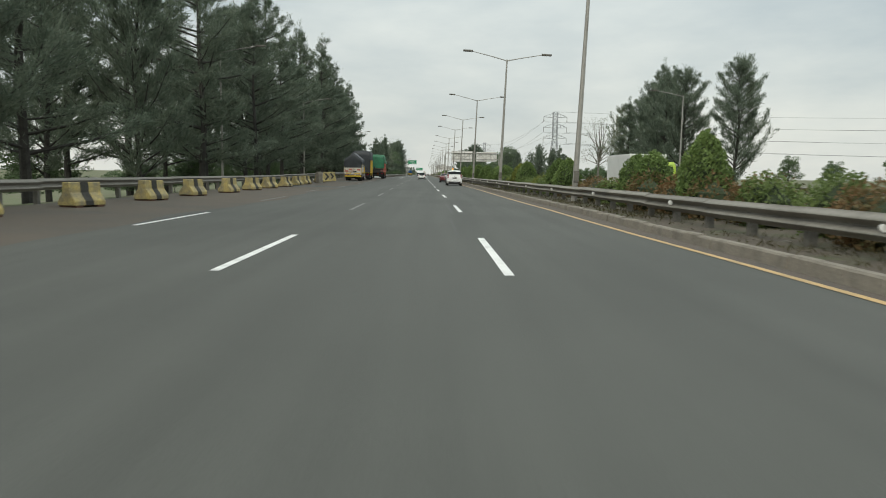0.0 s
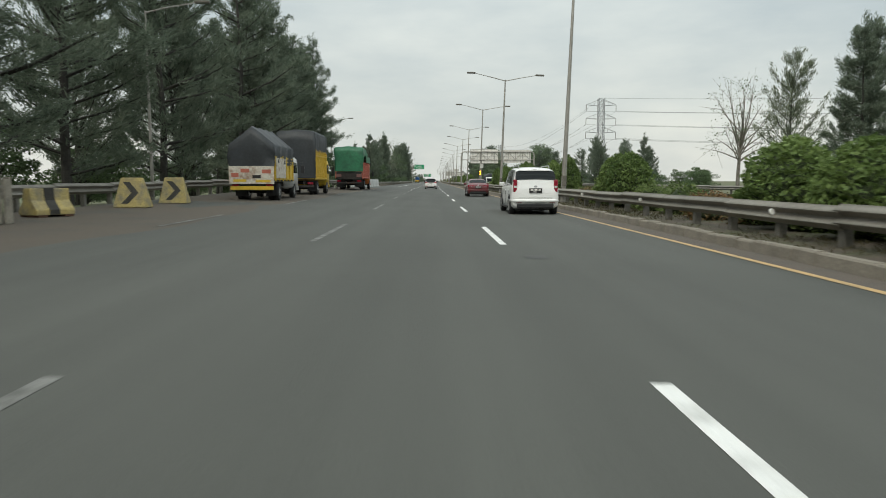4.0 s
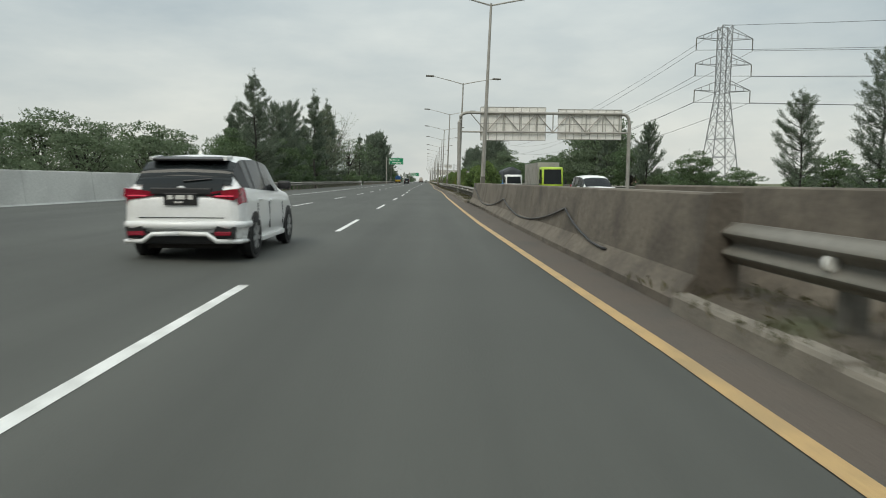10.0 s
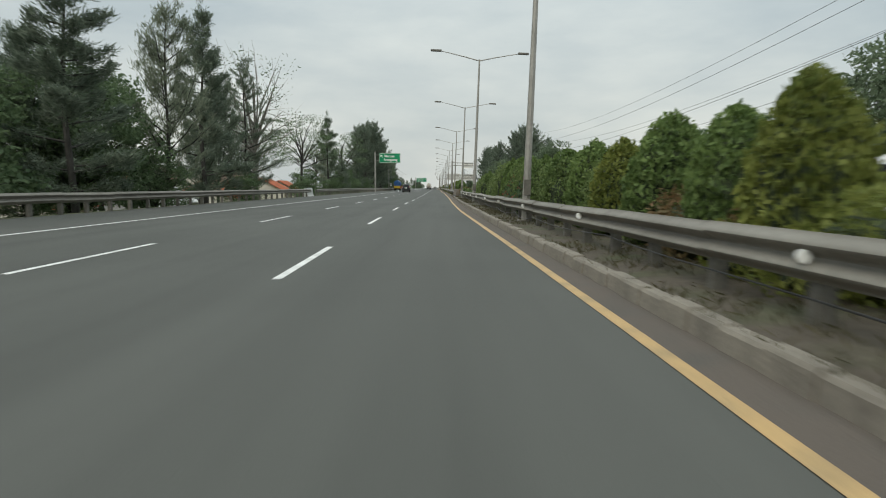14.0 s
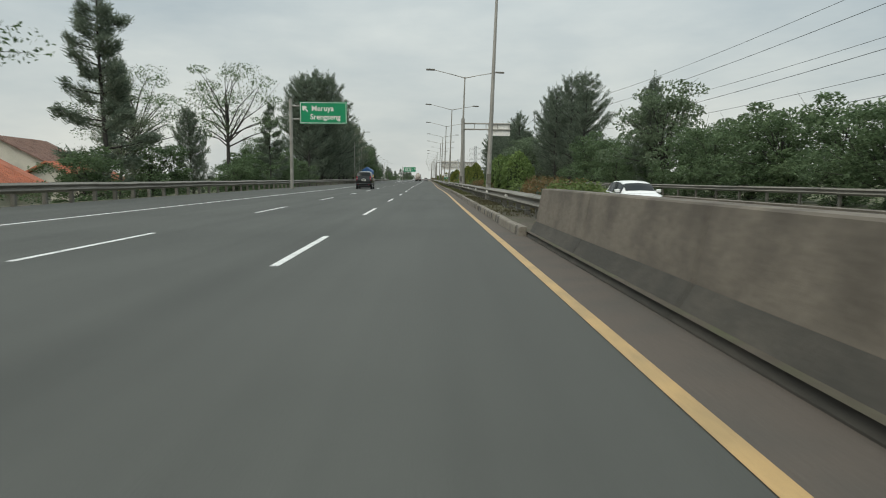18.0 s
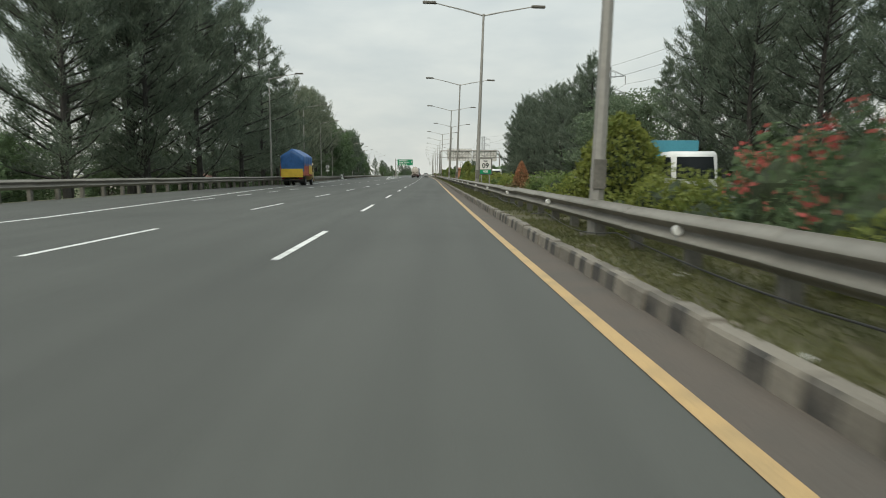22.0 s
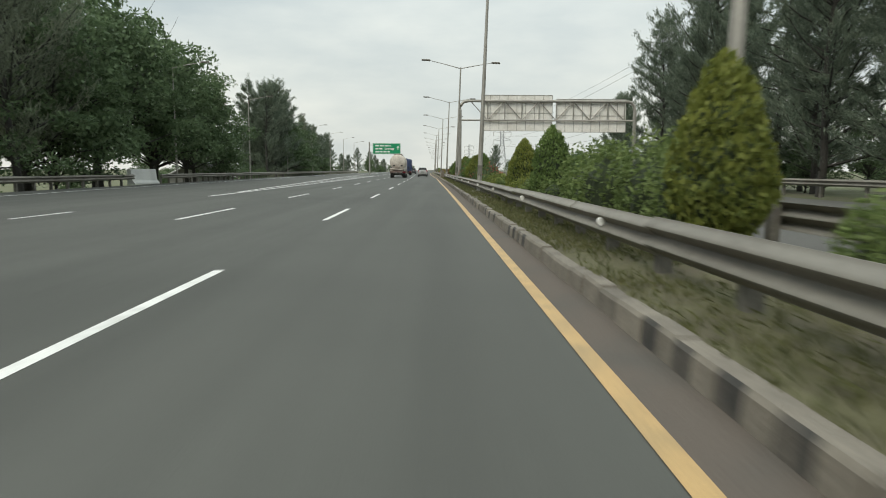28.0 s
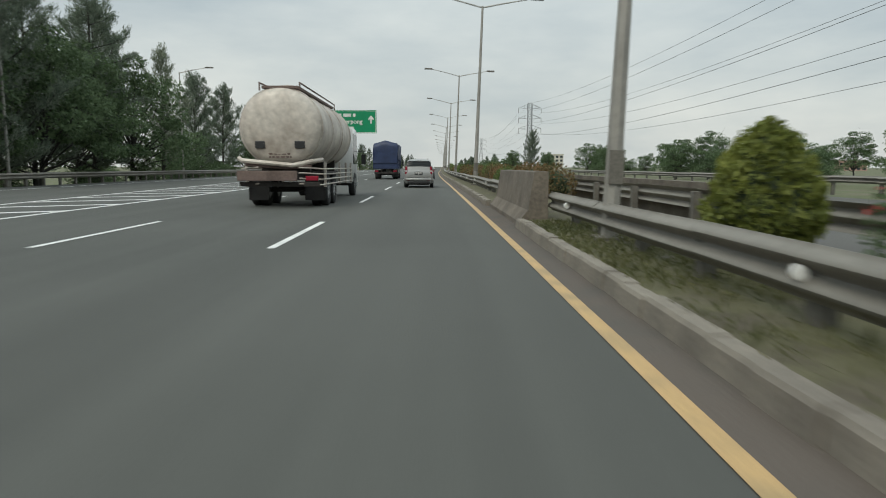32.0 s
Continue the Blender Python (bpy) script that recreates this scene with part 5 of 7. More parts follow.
def pylon(x, y, scale):
    p = thing("transmission_tower", "grey steel lattice power pylon with three crossarms", "pylon", Matrix.LocRotScale((x, y, -1.0), Euler((0, 0, radians(2))), (scale, scale, scale)), "power pylons")
    H = 24.5

    def half(z):
        return 2.3 - 1.55 * min(z, 15) / 15 if z < 15 else 0.75
    for sx in (-1, 1):
        for sy in (-1, 1):
            bm = bmesh.new()
            tube(bm, [(sx * half(z), sy * half(z), z) for z in (0, 5, 10, 15, H)], 0.085, 5)
            part("leg", bm, LATTICE, p)
    zs = [0, 3.2, 6, 8.6, 11, 13.1, 15, 16.6, 18.2, 19.8, 21.4, 23, H]
    for k, (a, b) in enumerate(zip(zs, zs[1:])):
        for s in (-1, 1):
            for q0, q1 in (((-half(a), s * half(a), a), (half(b), s * half(b), b)), ((half(a), s * half(a), a), (-half(b), s * half(b), b)), ((s * half(a), -half(a), a), (s * half(b), half(b), b)), ((s * half(a), half(a), a), (s * half(b), -half(b), b)), ((-half(b), s * half(b), b), (half(b), s * half(b), b))):
                bm = bmesh.new()
                tube(bm, [q0, q1], 0.045, 4)
                part("brace", bm, LATTICE, p)
    for z in (15.3, 19.0, 22.6):
        for s in (-1, 1):
            bm = bmesh.new()
            reach = 4.1
            for d in (-0.75, 0.75):
                tube(bm, [(s * 0.75, d, z), (s * reach, 0, z + 0.2)], 0.05, 4)
                tube(bm, [(s * 0.75, d, z + 1.5), (s * reach, 0, z + 0.25)], 0.05, 4)
            for f in (0.35, 0.7):
                xx = 0.75 + (reach - 0.75) * f
                tube(bm, [(s * xx, 0, z + 0.1), (s * xx, 0, z + 1.5 - 1.25 * f)], 0.04, 4)
            arm = part("crossarm", bm, LATTICE, p)
            bm = bmesh.new()
            tube(bm, [(s * reach, 0, z + 0.15), (s * reach, 0, z - 1.5)], 0.07, 6)
            part("insulator", bm, POST_STEEL, arm)
    return p


TOWERS = [(320.0, 30.0, 1.0), (45.0, 183.0, 1.0), (44.0, 487.0, 1.14), (40.0, 838.0, 1.25), (38.0, 1180.0, 1.2)]
for x, y, s in TOWERS:
    pylon(x, y, s)
for (xa, ya, sa), (xb, yb, sb) in zip(TOWERS, TOWERS[1:]):
    for z in (13.8, 17.5, 21.1, 24.6):
        for s in ((-4.1, 4.1) if z < 24 else (0,)):
            bm = bmesh.new()
            pts = []
            for i in range(25):
                f = i / 24
                pts.append((xa + s * sa + (xb + s * sb - xa - s * sa) * f, ya + (yb - ya) * f, z * (sa + (sb - sa) * f) - 1 - 5.5 * 4 * f * (1 - f)))
            tube(bm, pts, 0.032, 4, False)
            tagged(new("power_line", data("power_line", bm, WIRE)), "thin sagging power line between lattice pylons", "power line", "power lines")


# ---- yellow barriers on the shoulder ----
def barrier(bands=True):
    b = thing("road_barrier", "worn yellow concrete barrier with black band", "road barrier", group="yellow barriers")
    bm = bmesh.new()
    prism(bm, [(-0.42, 0.06), (0.42, 0.06), (0.42, 0.22), (0.2, 0.5), (0.17, 0.86), (-0.17, 0.86), (-0.2, 0.5), (-0.42, 0.22)], -0.62, 0.62)
    bmesh.ops.bevel(bm, geom=bm.edges[:], offset=0.02, segments=1, affect="EDGES")
    part("body", bm, BARRIER_YELLOW, b)
    bm = bmesh.new()
    prism(bm, [(-0.43, 0.07), (-0.43, 0.225), (-0.21, 0.505), (-0.18, 0.87), (0.18, 0.87), (0.21, 0.505), (0.43, 0.225), (0.43, 0.07)], -0.2, 0.12)
    part("black_band", bm, BARRIER_BLACK, b, "black painted band")
    rust = mat("barrier_rust", (0.12, 0.065, 0.04), 0.95, spread=0.4, size=0.3)
    for x in (-0.42, 0.42):
        bm = bmesh.new()
        box(bm, x - 0.14, x + 0.14, -0.42, 0.42, 0.0, 0.07)
        part("foot", bm, rust, b, "rusty dirty foot")
    return b


first = barrier()
first.matrix_basis = on_road(-15.5, -44.0, bank(-15.5, -44), 74)
for y in (-38.6, -33.4, -28.3, -23.1, -17.9, -12.8, -7.6, -2.4, 2.7, 6.9, 16.0):
    copy_thing(first, on_road(-15.55 + random.uniform(-0.15, 0.15), y, bank(-15.5, y), 70 + random.uniform(-9, 12), 0.9))


def chevron_barrier(off, y, turn):
    b = thing("chevron_barrier", "pale yellow wedge barrier with black chevron", "road barrier", on_road(off, y, bank(off, y), turn), "chevron barriers")
    bm = bmesh.new()
    prism(bm, [(-0.45, 0.0), (0.45, 0.0), (0.12, 1.05), (-0.12, 1.05)], -0.55, 0.55)
    for q in bm.verts:
        q.co.x *= 1 - 0.36 * q.co.z / 1.05
    bmesh.ops.bevel(bm, geom=bm.edges[:], offset=0.02, segments=1, affect="EDGES")
    part("body", bm, BARRIER_YELLOW, b)
    bm = bmesh.new()
    for s in (0, 1):
        z0, z1 = (0.14, 0.52) if s == 0 else (0.52, 0.9)
        xa, xb = (-0.27, 0.06) if s == 0 else (0.06, -0.27)
        ya, yb = (-0.458 + 0.33 * z0 / 1.05, -0.458 + 0.33 * z1 / 1.05)
        bm.faces.new([bm.verts.new(q) for q in ((xa, ya, z0), (xa + 0.24, ya, z0), (xb + 0.24, yb, z1), (xb, yb, z1))])
    part("chevron", bm, BARRIER_BLACK, b, "black painted chevron")
    return b


for y, off in ((21.4, -15.7), (25.3, -15.7), (52.5, -16.2), (57.5, -16.25), (66.5, -16.3)):
    chevron_barrier(off, y, random.uniform(-12, 12))
post = thing("timber_barrier", "upright grey timber drum barrier on the shoulder", "road barrier", on_road(-15.3, 13.2, bank(-15.3, 13.2)))
for i in range(6):
    bm = bmesh.new()
    a = i * math.pi / 3
    box(bm, -0.13, 0.13, -0.03, 0.03, 0, 1.05 + 0.04 * (i % 3), 0.01, Matrix.Translation((0.3 * math.cos(a), 0.3 * math.sin(a), 0)) @ Matrix.Rotation(a + math.pi / 2, 4, "Z"))
    part("stave", bm, mat("grey_timber", (0.3, 0.27, 0.22), 0.9, spread=0.35, size=0.3), post)

# round no-stopping sign
s = thing("no_stopping_sign", "round white roadside sign above a small white plate", "road sign", on_road(-21.6, 455.0, -0.3))
bm = bmesh.new()
tube(bm, [(0, 0, 0), (0, 0, 3.2)], 0.04, 8)
part("post", bm, POLE_STEEL, s)
bm = bmesh.new()
bmesh.ops.create_cone(bm, segments=24, radius1=0.38, radius2=0.38, depth=0.03, cap_ends=True, matrix=Matrix.Translation((0, -0.06, 2.95)) @ Matrix.Rotation(radians(90), 4, "X"))
disc = part("disc", bm, SIGN_WHITE, s)
bm = bmesh.new()
tube(bm, [(0.3 * math.cos(a), -0.085, 2.95 + 0.3 * math.sin(a)) for a in [i * math.pi / 12 for i in range(25)]], 0.03, 5)
box(bm, -0.05, 0.05, -0.09, -0.08, 2.75, 3.15)
part("symbol", bm, BLACK_PAINT, disc)
bm = bmesh.new()
box(bm, -0.34, 0.34, -0.07, -0.04, 2.1, 2.45, 0.01)
part("plate", bm, SIGN_WHITE, s)

# brick pillar on the median
TERRACOTTA = mat("terracotta_render", (0.42, 0.2, 0.11), 0.85, spread=0.25, size=0.5, fine=20.0, bump=0.25, second=(0.33, 0.17, 0.1))
pil = thing("median_pillar", "terracotta-coloured square pillar with a flat cap", "pillar", on_road(2.35, 404.0, 0.1))
bm = bmesh.new()
box(bm, -0.3, 0.3, -0.3, 0.3, 0, 1.75, 0.02)
part("shaft", bm, TERRACOTTA, pil)
bm = bmesh.new()
box(bm, -0.38, 0.38, -0.38, 0.38, 0, 0.3, 0.02)
part("plinth", bm, TERRACOTTA, pil)
bm = bmesh.new()
bmesh.ops.create_cone(bm, segments=4, radius1=0.62, radius2=0.2, depth=0.2, cap_ends=True, matrix=Matrix.Translation((0, 0, 1.86)) @ Matrix.Rotation(radians(45), 4, "Z"))
part("cap", bm, mat("cap_tiles", (0.3, 0.15, 0.1), 0.8), pil)
bm = bmesh.new()
box(bm, -0.09, 0.09, -0.312, -0.302, 1.35, 1.43)
part("plaque", bm, BLACK_PAINT, pil)

# ---- houses below the embankment, far blocks ----
ROOFS = [mat("orange_tiles", (0.4, 0.13, 0.07), 0.8, spread=0.35, size=0.8, fine=6.0, bump=0.5), mat("brown_tiles", (0.19, 0.115, 0.09), 0.85, spread=0.35, size=0.8, fine=6.0, bump=0.5), mat("zinc_sheet", (0.55, 0.55, 0.55), 0.45, 0.3, spread=0.25, size=1.0, fine=8.0)]
WALLS = [mat("cream_render", (0.55, 0.52, 0.45), 0.9, spread=0.2, size=1.5), mat("grey_render", (0.36, 0.36, 0.35), 0.9, spread=0.25, size=1.5)]
PANE = mat("dark_window_glass", (0.03, 0.04, 0.045), 0.12, spread=0.2, bump=0.0)


def house(off, y, w, d, h, roof, wall, turn, label, z=-3.9):
    ho = thing("house", label, "house", on_road(off, y, z, turn), "houses below the embankment")
    bm = bmesh.new()
    box(bm, -w / 2, w / 2, -d / 2, d / 2, 0, h)
    part("wall", bm, WALLS[wall], ho)
    rise = w * 0.27
    for s in (-1, 1):
        bm = bmesh.new()
        v = [bm.verts.new(q) for q in ((s * (w / 2 + 0.5), -d / 2 - 0.5, h - 0.25), (s * (w / 2 + 0.5), d / 2 + 0.5, h - 0.25), (0, d / 2 + 0.5, h + rise), (0, -d / 2 - 0.5, h + rise))]
        f = bm.faces.new(v)
        e = bmesh.ops.extrude_face_region(bm, geom=[f])
        bmesh.ops.translate(bm, vec=(0, 0, 0.14), verts=[q for q in e["geom"] if isinstance(q, bmesh.types.BMVert)])
        bmesh.ops.recalc_face_normals(bm, faces=bm.faces[:])
        slope = part("roof", bm, ROOFS[roof], ho)
        bm = bmesh.new()
        for k in range(int(d / 0.6)):
            yy = -d / 2 - 0.4 + k * 0.6
            tube(bm, [(s * (w / 2 + 0.5), yy, h - 0.1), (0, yy, h + rise + 0.15)], 0.05, 4)
        part("roof_ribbing", bm, ROOFS[roof], slope)
    for s in (-1, 1):
        bm = bmesh.new()
        v = [bm.verts.new(q) for q in ((-w / 2, s * d / 2, h - 0.02), (w / 2, s * d / 2, h - 0.02), (0, s * d / 2, h + rise - 0.05))]
        bm.faces.new(v)
        part("gable", bm, WALLS[wall], ho)
    for x in (-w / 4, w / 4):
        bm = bmesh.new()
        box(bm, x - 0.55, x + 0.55, -d / 2 - 0.05, -d / 2, 1.0, 2.2, 0.01)
        win = part("window", bm, WHITE_PAINT, ho)
        bm = bmesh.new()
        box(bm, x - 0.47, x + 0.47, -d / 2 - 0.065, -d / 2 - 0.05, 1.08, 2.12)
        part("pane", bm, PANE, win)
    for yy in (-d / 4, d / 4):
        bm = bmesh.new()
        box(bm, w / 2, w / 2 + 0.05, yy - 0.55, yy + 0.55, 1.0, 2.2, 0.01)
        win = part("window", bm, WHITE_PAINT, ho)
        bm = bmesh.new()
        box(bm, w / 2 + 0.05, w / 2 + 0.065, yy - 0.47, yy + 0.47, 1.08, 2.12)
        part("pane", bm, PANE, win)
    return ho


for off, y, w, d, h, roof, wall, turn, label in [
        (-36, 216, 8, 10, 3.6, 0, 0, 8, "small house with orange tiled gable roof"), (-47, 226, 12, 12, 5.6, 1, 0, -6, "house with a large brown tiled roof"), (-33, 230, 7, 9, 3.2, 2, 1, 4, "low shed with pale metal roof"), (-38, 244, 9, 12, 3.3, 2, 1, 0, "low workshop with a metal sheet roof"), (-50, 252, 11, 11, 5.0, 1, 0, 12, "house with a brown tiled roof"), (-35, 262, 8, 10, 3.8, 0, 0, -5, "small house with orange tiled gable roof"), (-33, 284, 8, 11, 4.4, 0, 0, 5, "house with a red-orange tiled roof"), (-45, 292, 11, 12, 5.8, 1, 0, -8, "house with a brown tiled roof"), (-34, 302, 8, 9, 4.2, 0, 0, 2, "house with a red-orange tiled roof"), (-48, 318, 12, 12, 6.2, 1, 0, 6, "house with a dark tiled roof"), (-36, 408, 9, 10, 4.6, 1, 0, -14, "house with a faded reddish tiled roof"), (-31, 418, 7, 8, 4.2, 2, 1, 9, "shed with a white metal roof"), (-36, 430, 8, 9, 4.0, 2, 1, -5, "shed with a pale metal roof"), (-34, 545, 8, 9, 4.2, 2, 1, 12, "timber shed with a white metal roof"), (-58, 236, 12, 14, 6.0, 1, 0, 0, "house with a brown tiled roof"), (-60, 272, 12, 14, 6.0, 0, 0, 0, "house with an orange tiled roof"), (-62, 306, 12, 14, 6.4, 1, 1, 0, "house with a brown tiled roof")]:
    house(off, y, w, d, h, roof, wall, turn, label)


def block(x, y, w, d, h, floors, cols, wall, label):
    b = thing("apartment_building", label, "building", pose(x, y, -1.0))
    bm = bmesh.new()
    box(bm, -w / 2, w / 2, -d / 2, d / 2, 0, h)
    part("wall", bm, wall, b)
    bm = bmesh.new()
    box(bm, -w / 2 - 0.3, w / 2 + 0.3, -d / 2 - 0.3, d / 2 + 0.3, h, h + 0.8)
    part("roof", bm, wall, b)
    for i in range(floors):
        for j in range(cols):
            bm = bmesh.new()
            xx, zz = -w / 2 + w * (j + 0.5) / cols, h * (i + 0.5) / floors
            box(bm, xx - w / cols * 0.3, xx + w / cols * 0.3, -d / 2 - 0.08, -d / 2, zz - 0.8, zz + 0.8)
            part("window", bm, PANE, b)


block(88, 1060, 13, 10, 11.5, 4, 4, WALLS[0], "pale white block far off")
block(286, 1005, 20, 9, 6.6, 2, 5, mat("salmon_render", (0.42, 0.27, 0.22), 0.9, spread=0.2, size=4.0), "salmon-coloured apartment block far off")

# ---- vehicles ----
def paint(name, base, coat=0.6, rough=0.35, metal=0.0):
    return mat(name, base, rough, metal, spread=0.08, size=0.9, fine=25.0, bump=0.0, coat=coat)


RUBBER = mat("tyre_rubber", (0.022, 0.022, 0.022), 0.85, spread=0.3, size=0.2, fine=60.0, bump=0.2)
PLASTIC = mat("black_plastic", (0.02, 0.02, 0.021), 0.5, spread=0.3, size=0.4, fine=40.0, bump=0.05)
ALLOY = mat("alloy_rim", (0.42, 0.42, 0.42), 0.4, 0.5, spread=0.2, size=0.2, fine=20.0, bump=0.0)
CAR_GLASS = mat("tinted_car_glass", (0.012, 0.015, 0.016), 0.1, spread=0.2, size=0.6, bump=0.0, spec=0.22)
TAIL_RED = mat("red_tail_lens", (0.27, 0.01, 0.028), 0.15, spread=0.2, size=0.2, bump=0.0, coat=0.5)
LENS = mat("clear_lens", (0.6, 0.6, 0.6), 0.12, spread=0.1, size=0.2, bump=0.0, coat=0.5)
LIT_RED = glow("lit_brake_lamp", (0.7, 0.06, 0.12), 0.25)
PLATE_DARK = mat("number_plate_black", (0.02, 0.02, 0.02), 0.4, spread=0.2, size=0.2, bump=0.0)
GREASY = mat("greasy_chassis", (0.035, 0.03, 0.027), 0.85, spread=0.4, size=0.5, fine=20.0, bump=0.2)


def wheel_data(radius, width, rim_r, spokes):
    bm = bmesh.new()
    prof = [(rim_r, -width / 2), (radius - 0.03, -width / 2), (radius, -width / 2 + 0.03), (radius, width / 2 - 0.03), (radius - 0.03, width / 2), (rim_r, width / 2)]
    n = 28
    rings = [[bm.verts.new((x, r * math.cos(2 * math.pi * k / n), r * math.sin(2 * math.pi * k / n))) for k in range(n)] for r, x in prof]
    for a, b in zip(rings, rings[1:]):
        for k in range(n):
            bm.faces.new((a[k], a[(k + 1) % n], b[(k + 1) % n], b[k]))
    bmesh.ops.recalc_face_normals(bm, faces=bm.faces[:])
    tyre = data("tyre", bm, RUBBER, True)
    bm = bmesh.new()
    bmesh.ops.create_cone(bm, segments=28, radius1=rim_r, radius2=rim_r, depth=width * 0.86, cap_ends=True, matrix=Matrix.Rotation(radians(90), 4, "Y"))
    for k in range(spokes):
        m = Matrix.Rotation(2 * math.pi * k / spokes, 4, "X")
        for s in (-1, 1):
            box(bm, s * width * 0.43, s * width * 0.5, -0.028, 0.028, 0.02, rim_r * 0.97, 0.0, m)
    bmesh.ops.create_cone(bm, segments=16, radius1=rim_r * 0.28, radius2=rim_r * 0.2, depth=width * 1.02, cap_ends=True, matrix=Matrix.Rotation(radians(90), 4, "Y"))
    return tyre, data("rim", bm, ALLOY)


def wheels(car, places, radius, width, rim_r, spokes=7):
    tyre, rim = wheel_data(radius, width, rim_r, spokes)
    for x, y in places:
        w = new("wheel")
        w.parent = car
        w.matrix_basis = Matrix.Translation((x, y, radius))
        child("tyre", tyre, w)
        child("rim", rim, w, None, "grey spoked rim")


# Key sections of each kind of car, from the rear: y, half width, sill, belt, roof, half width of the roof
SHAPES = {
    "hatch": [(0, 0.70, 0.42, 0.80, 0.83, 0.5), (0.04, 0.79, 0.33, 0.92, 0.95, 0.58), (0.13, 0.84, 0.25, 1.0, 1.05, 0.66), (0.5, 0.865, 0.2, 1.02, 1.40, 0.60), (0.75, 0.865, 0.2, 1.0, 1.475, 0.61), (1.6, 0.865, 0.2, 0.965, 1.50, 0.62), (2.3, 0.865, 0.2, 0.94, 1.46, 0.60),
              (2.6, 0.865, 0.2, 0.93, 1.35, 0.61), (3.2, 0.86, 0.2, 0.92, 0.97, 0.62), (3.55, 0.855, 0.2, 0.88, 0.92, 0.6), (3.9, 0.80, 0.22, 0.76, 0.80, 0.55), (4.08, 0.72, 0.26, 0.64, 0.67, 0.5), (4.15, 0.58, 0.34, 0.55, 0.57, 0.4)],
    "van": [(0, 0.72, 0.42, 0.88, 0.91, 0.6), (0.03, 0.79, 0.33, 1.0, 1.05, 0.66), (0.09, 0.815, 0.26, 1.05, 1.3, 0.67), (0.26, 0.83, 0.22, 1.06, 1.63, 0.63), (0.6, 0.83, 0.2, 1.06, 1.69, 0.64), (1.6, 0.83, 0.2, 1.04, 1.72, 0.64), (2.3, 0.83, 0.2, 1.02, 1.67, 0.62), (2.65, 0.83, 0.2, 1.01, 1.52, 0.62),
            (3.25, 0.825, 0.2, 1.0, 1.05, 0.62), (3.55, 0.82, 0.2, 0.95, 0.99, 0.6), (3.9, 0.77, 0.24, 0.84, 0.87, 0.55), (4.05, 0.7, 0.28, 0.72, 0.75, 0.5), (4.12, 0.58, 0.36, 0.6, 0.62, 0.4)],
    "saloon": [(0, 0.7, 0.42, 0.78, 0.8, 0.5), (0.05, 0.78, 0.32, 0.9, 0.92, 0.6), (0.2, 0.83, 0.25, 0.95, 0.97, 0.62), (0.75, 0.85, 0.2, 0.94, 0.98, 0.62), (1.35, 0.85, 0.2, 0.92, 1.33, 0.57), (1.6, 0.85, 0.2, 0.91, 1.38, 0.58), (2.2, 0.85, 0.2, 0.9, 1.40, 0.58), (2.5, 0.85, 0.2, 0.89, 1.33, 0.58),
               (3.15, 0.85, 0.2, 0.88, 0.93, 0.6), (3.7, 0.84, 0.2, 0.82, 0.86, 0.6), (4.2, 0.78, 0.25, 0.7, 0.73, 0.55), (4.34, 0.7, 0.3, 0.62, 0.64, 0.5), (4.4, 0.6, 0.36, 0.55, 0.57, 0.4)],
}
# rear window, windscreen, side windows: stretches of y
GLAZING = {"hatch": ((0.12, 0.56), (2.5, 3.12), ((0.62, 0.93), (1.0, 1.72), (1.8, 2.75))), "van": ((0.07, 0.24), (2.45, 3.15), ((0.36, 0.98), (1.06, 1.82), (1.9, 2.85))), "saloon": ((0.85, 1.36), (2.45, 3.05), ((1.25, 1.9), (1.98, 2.75)))}


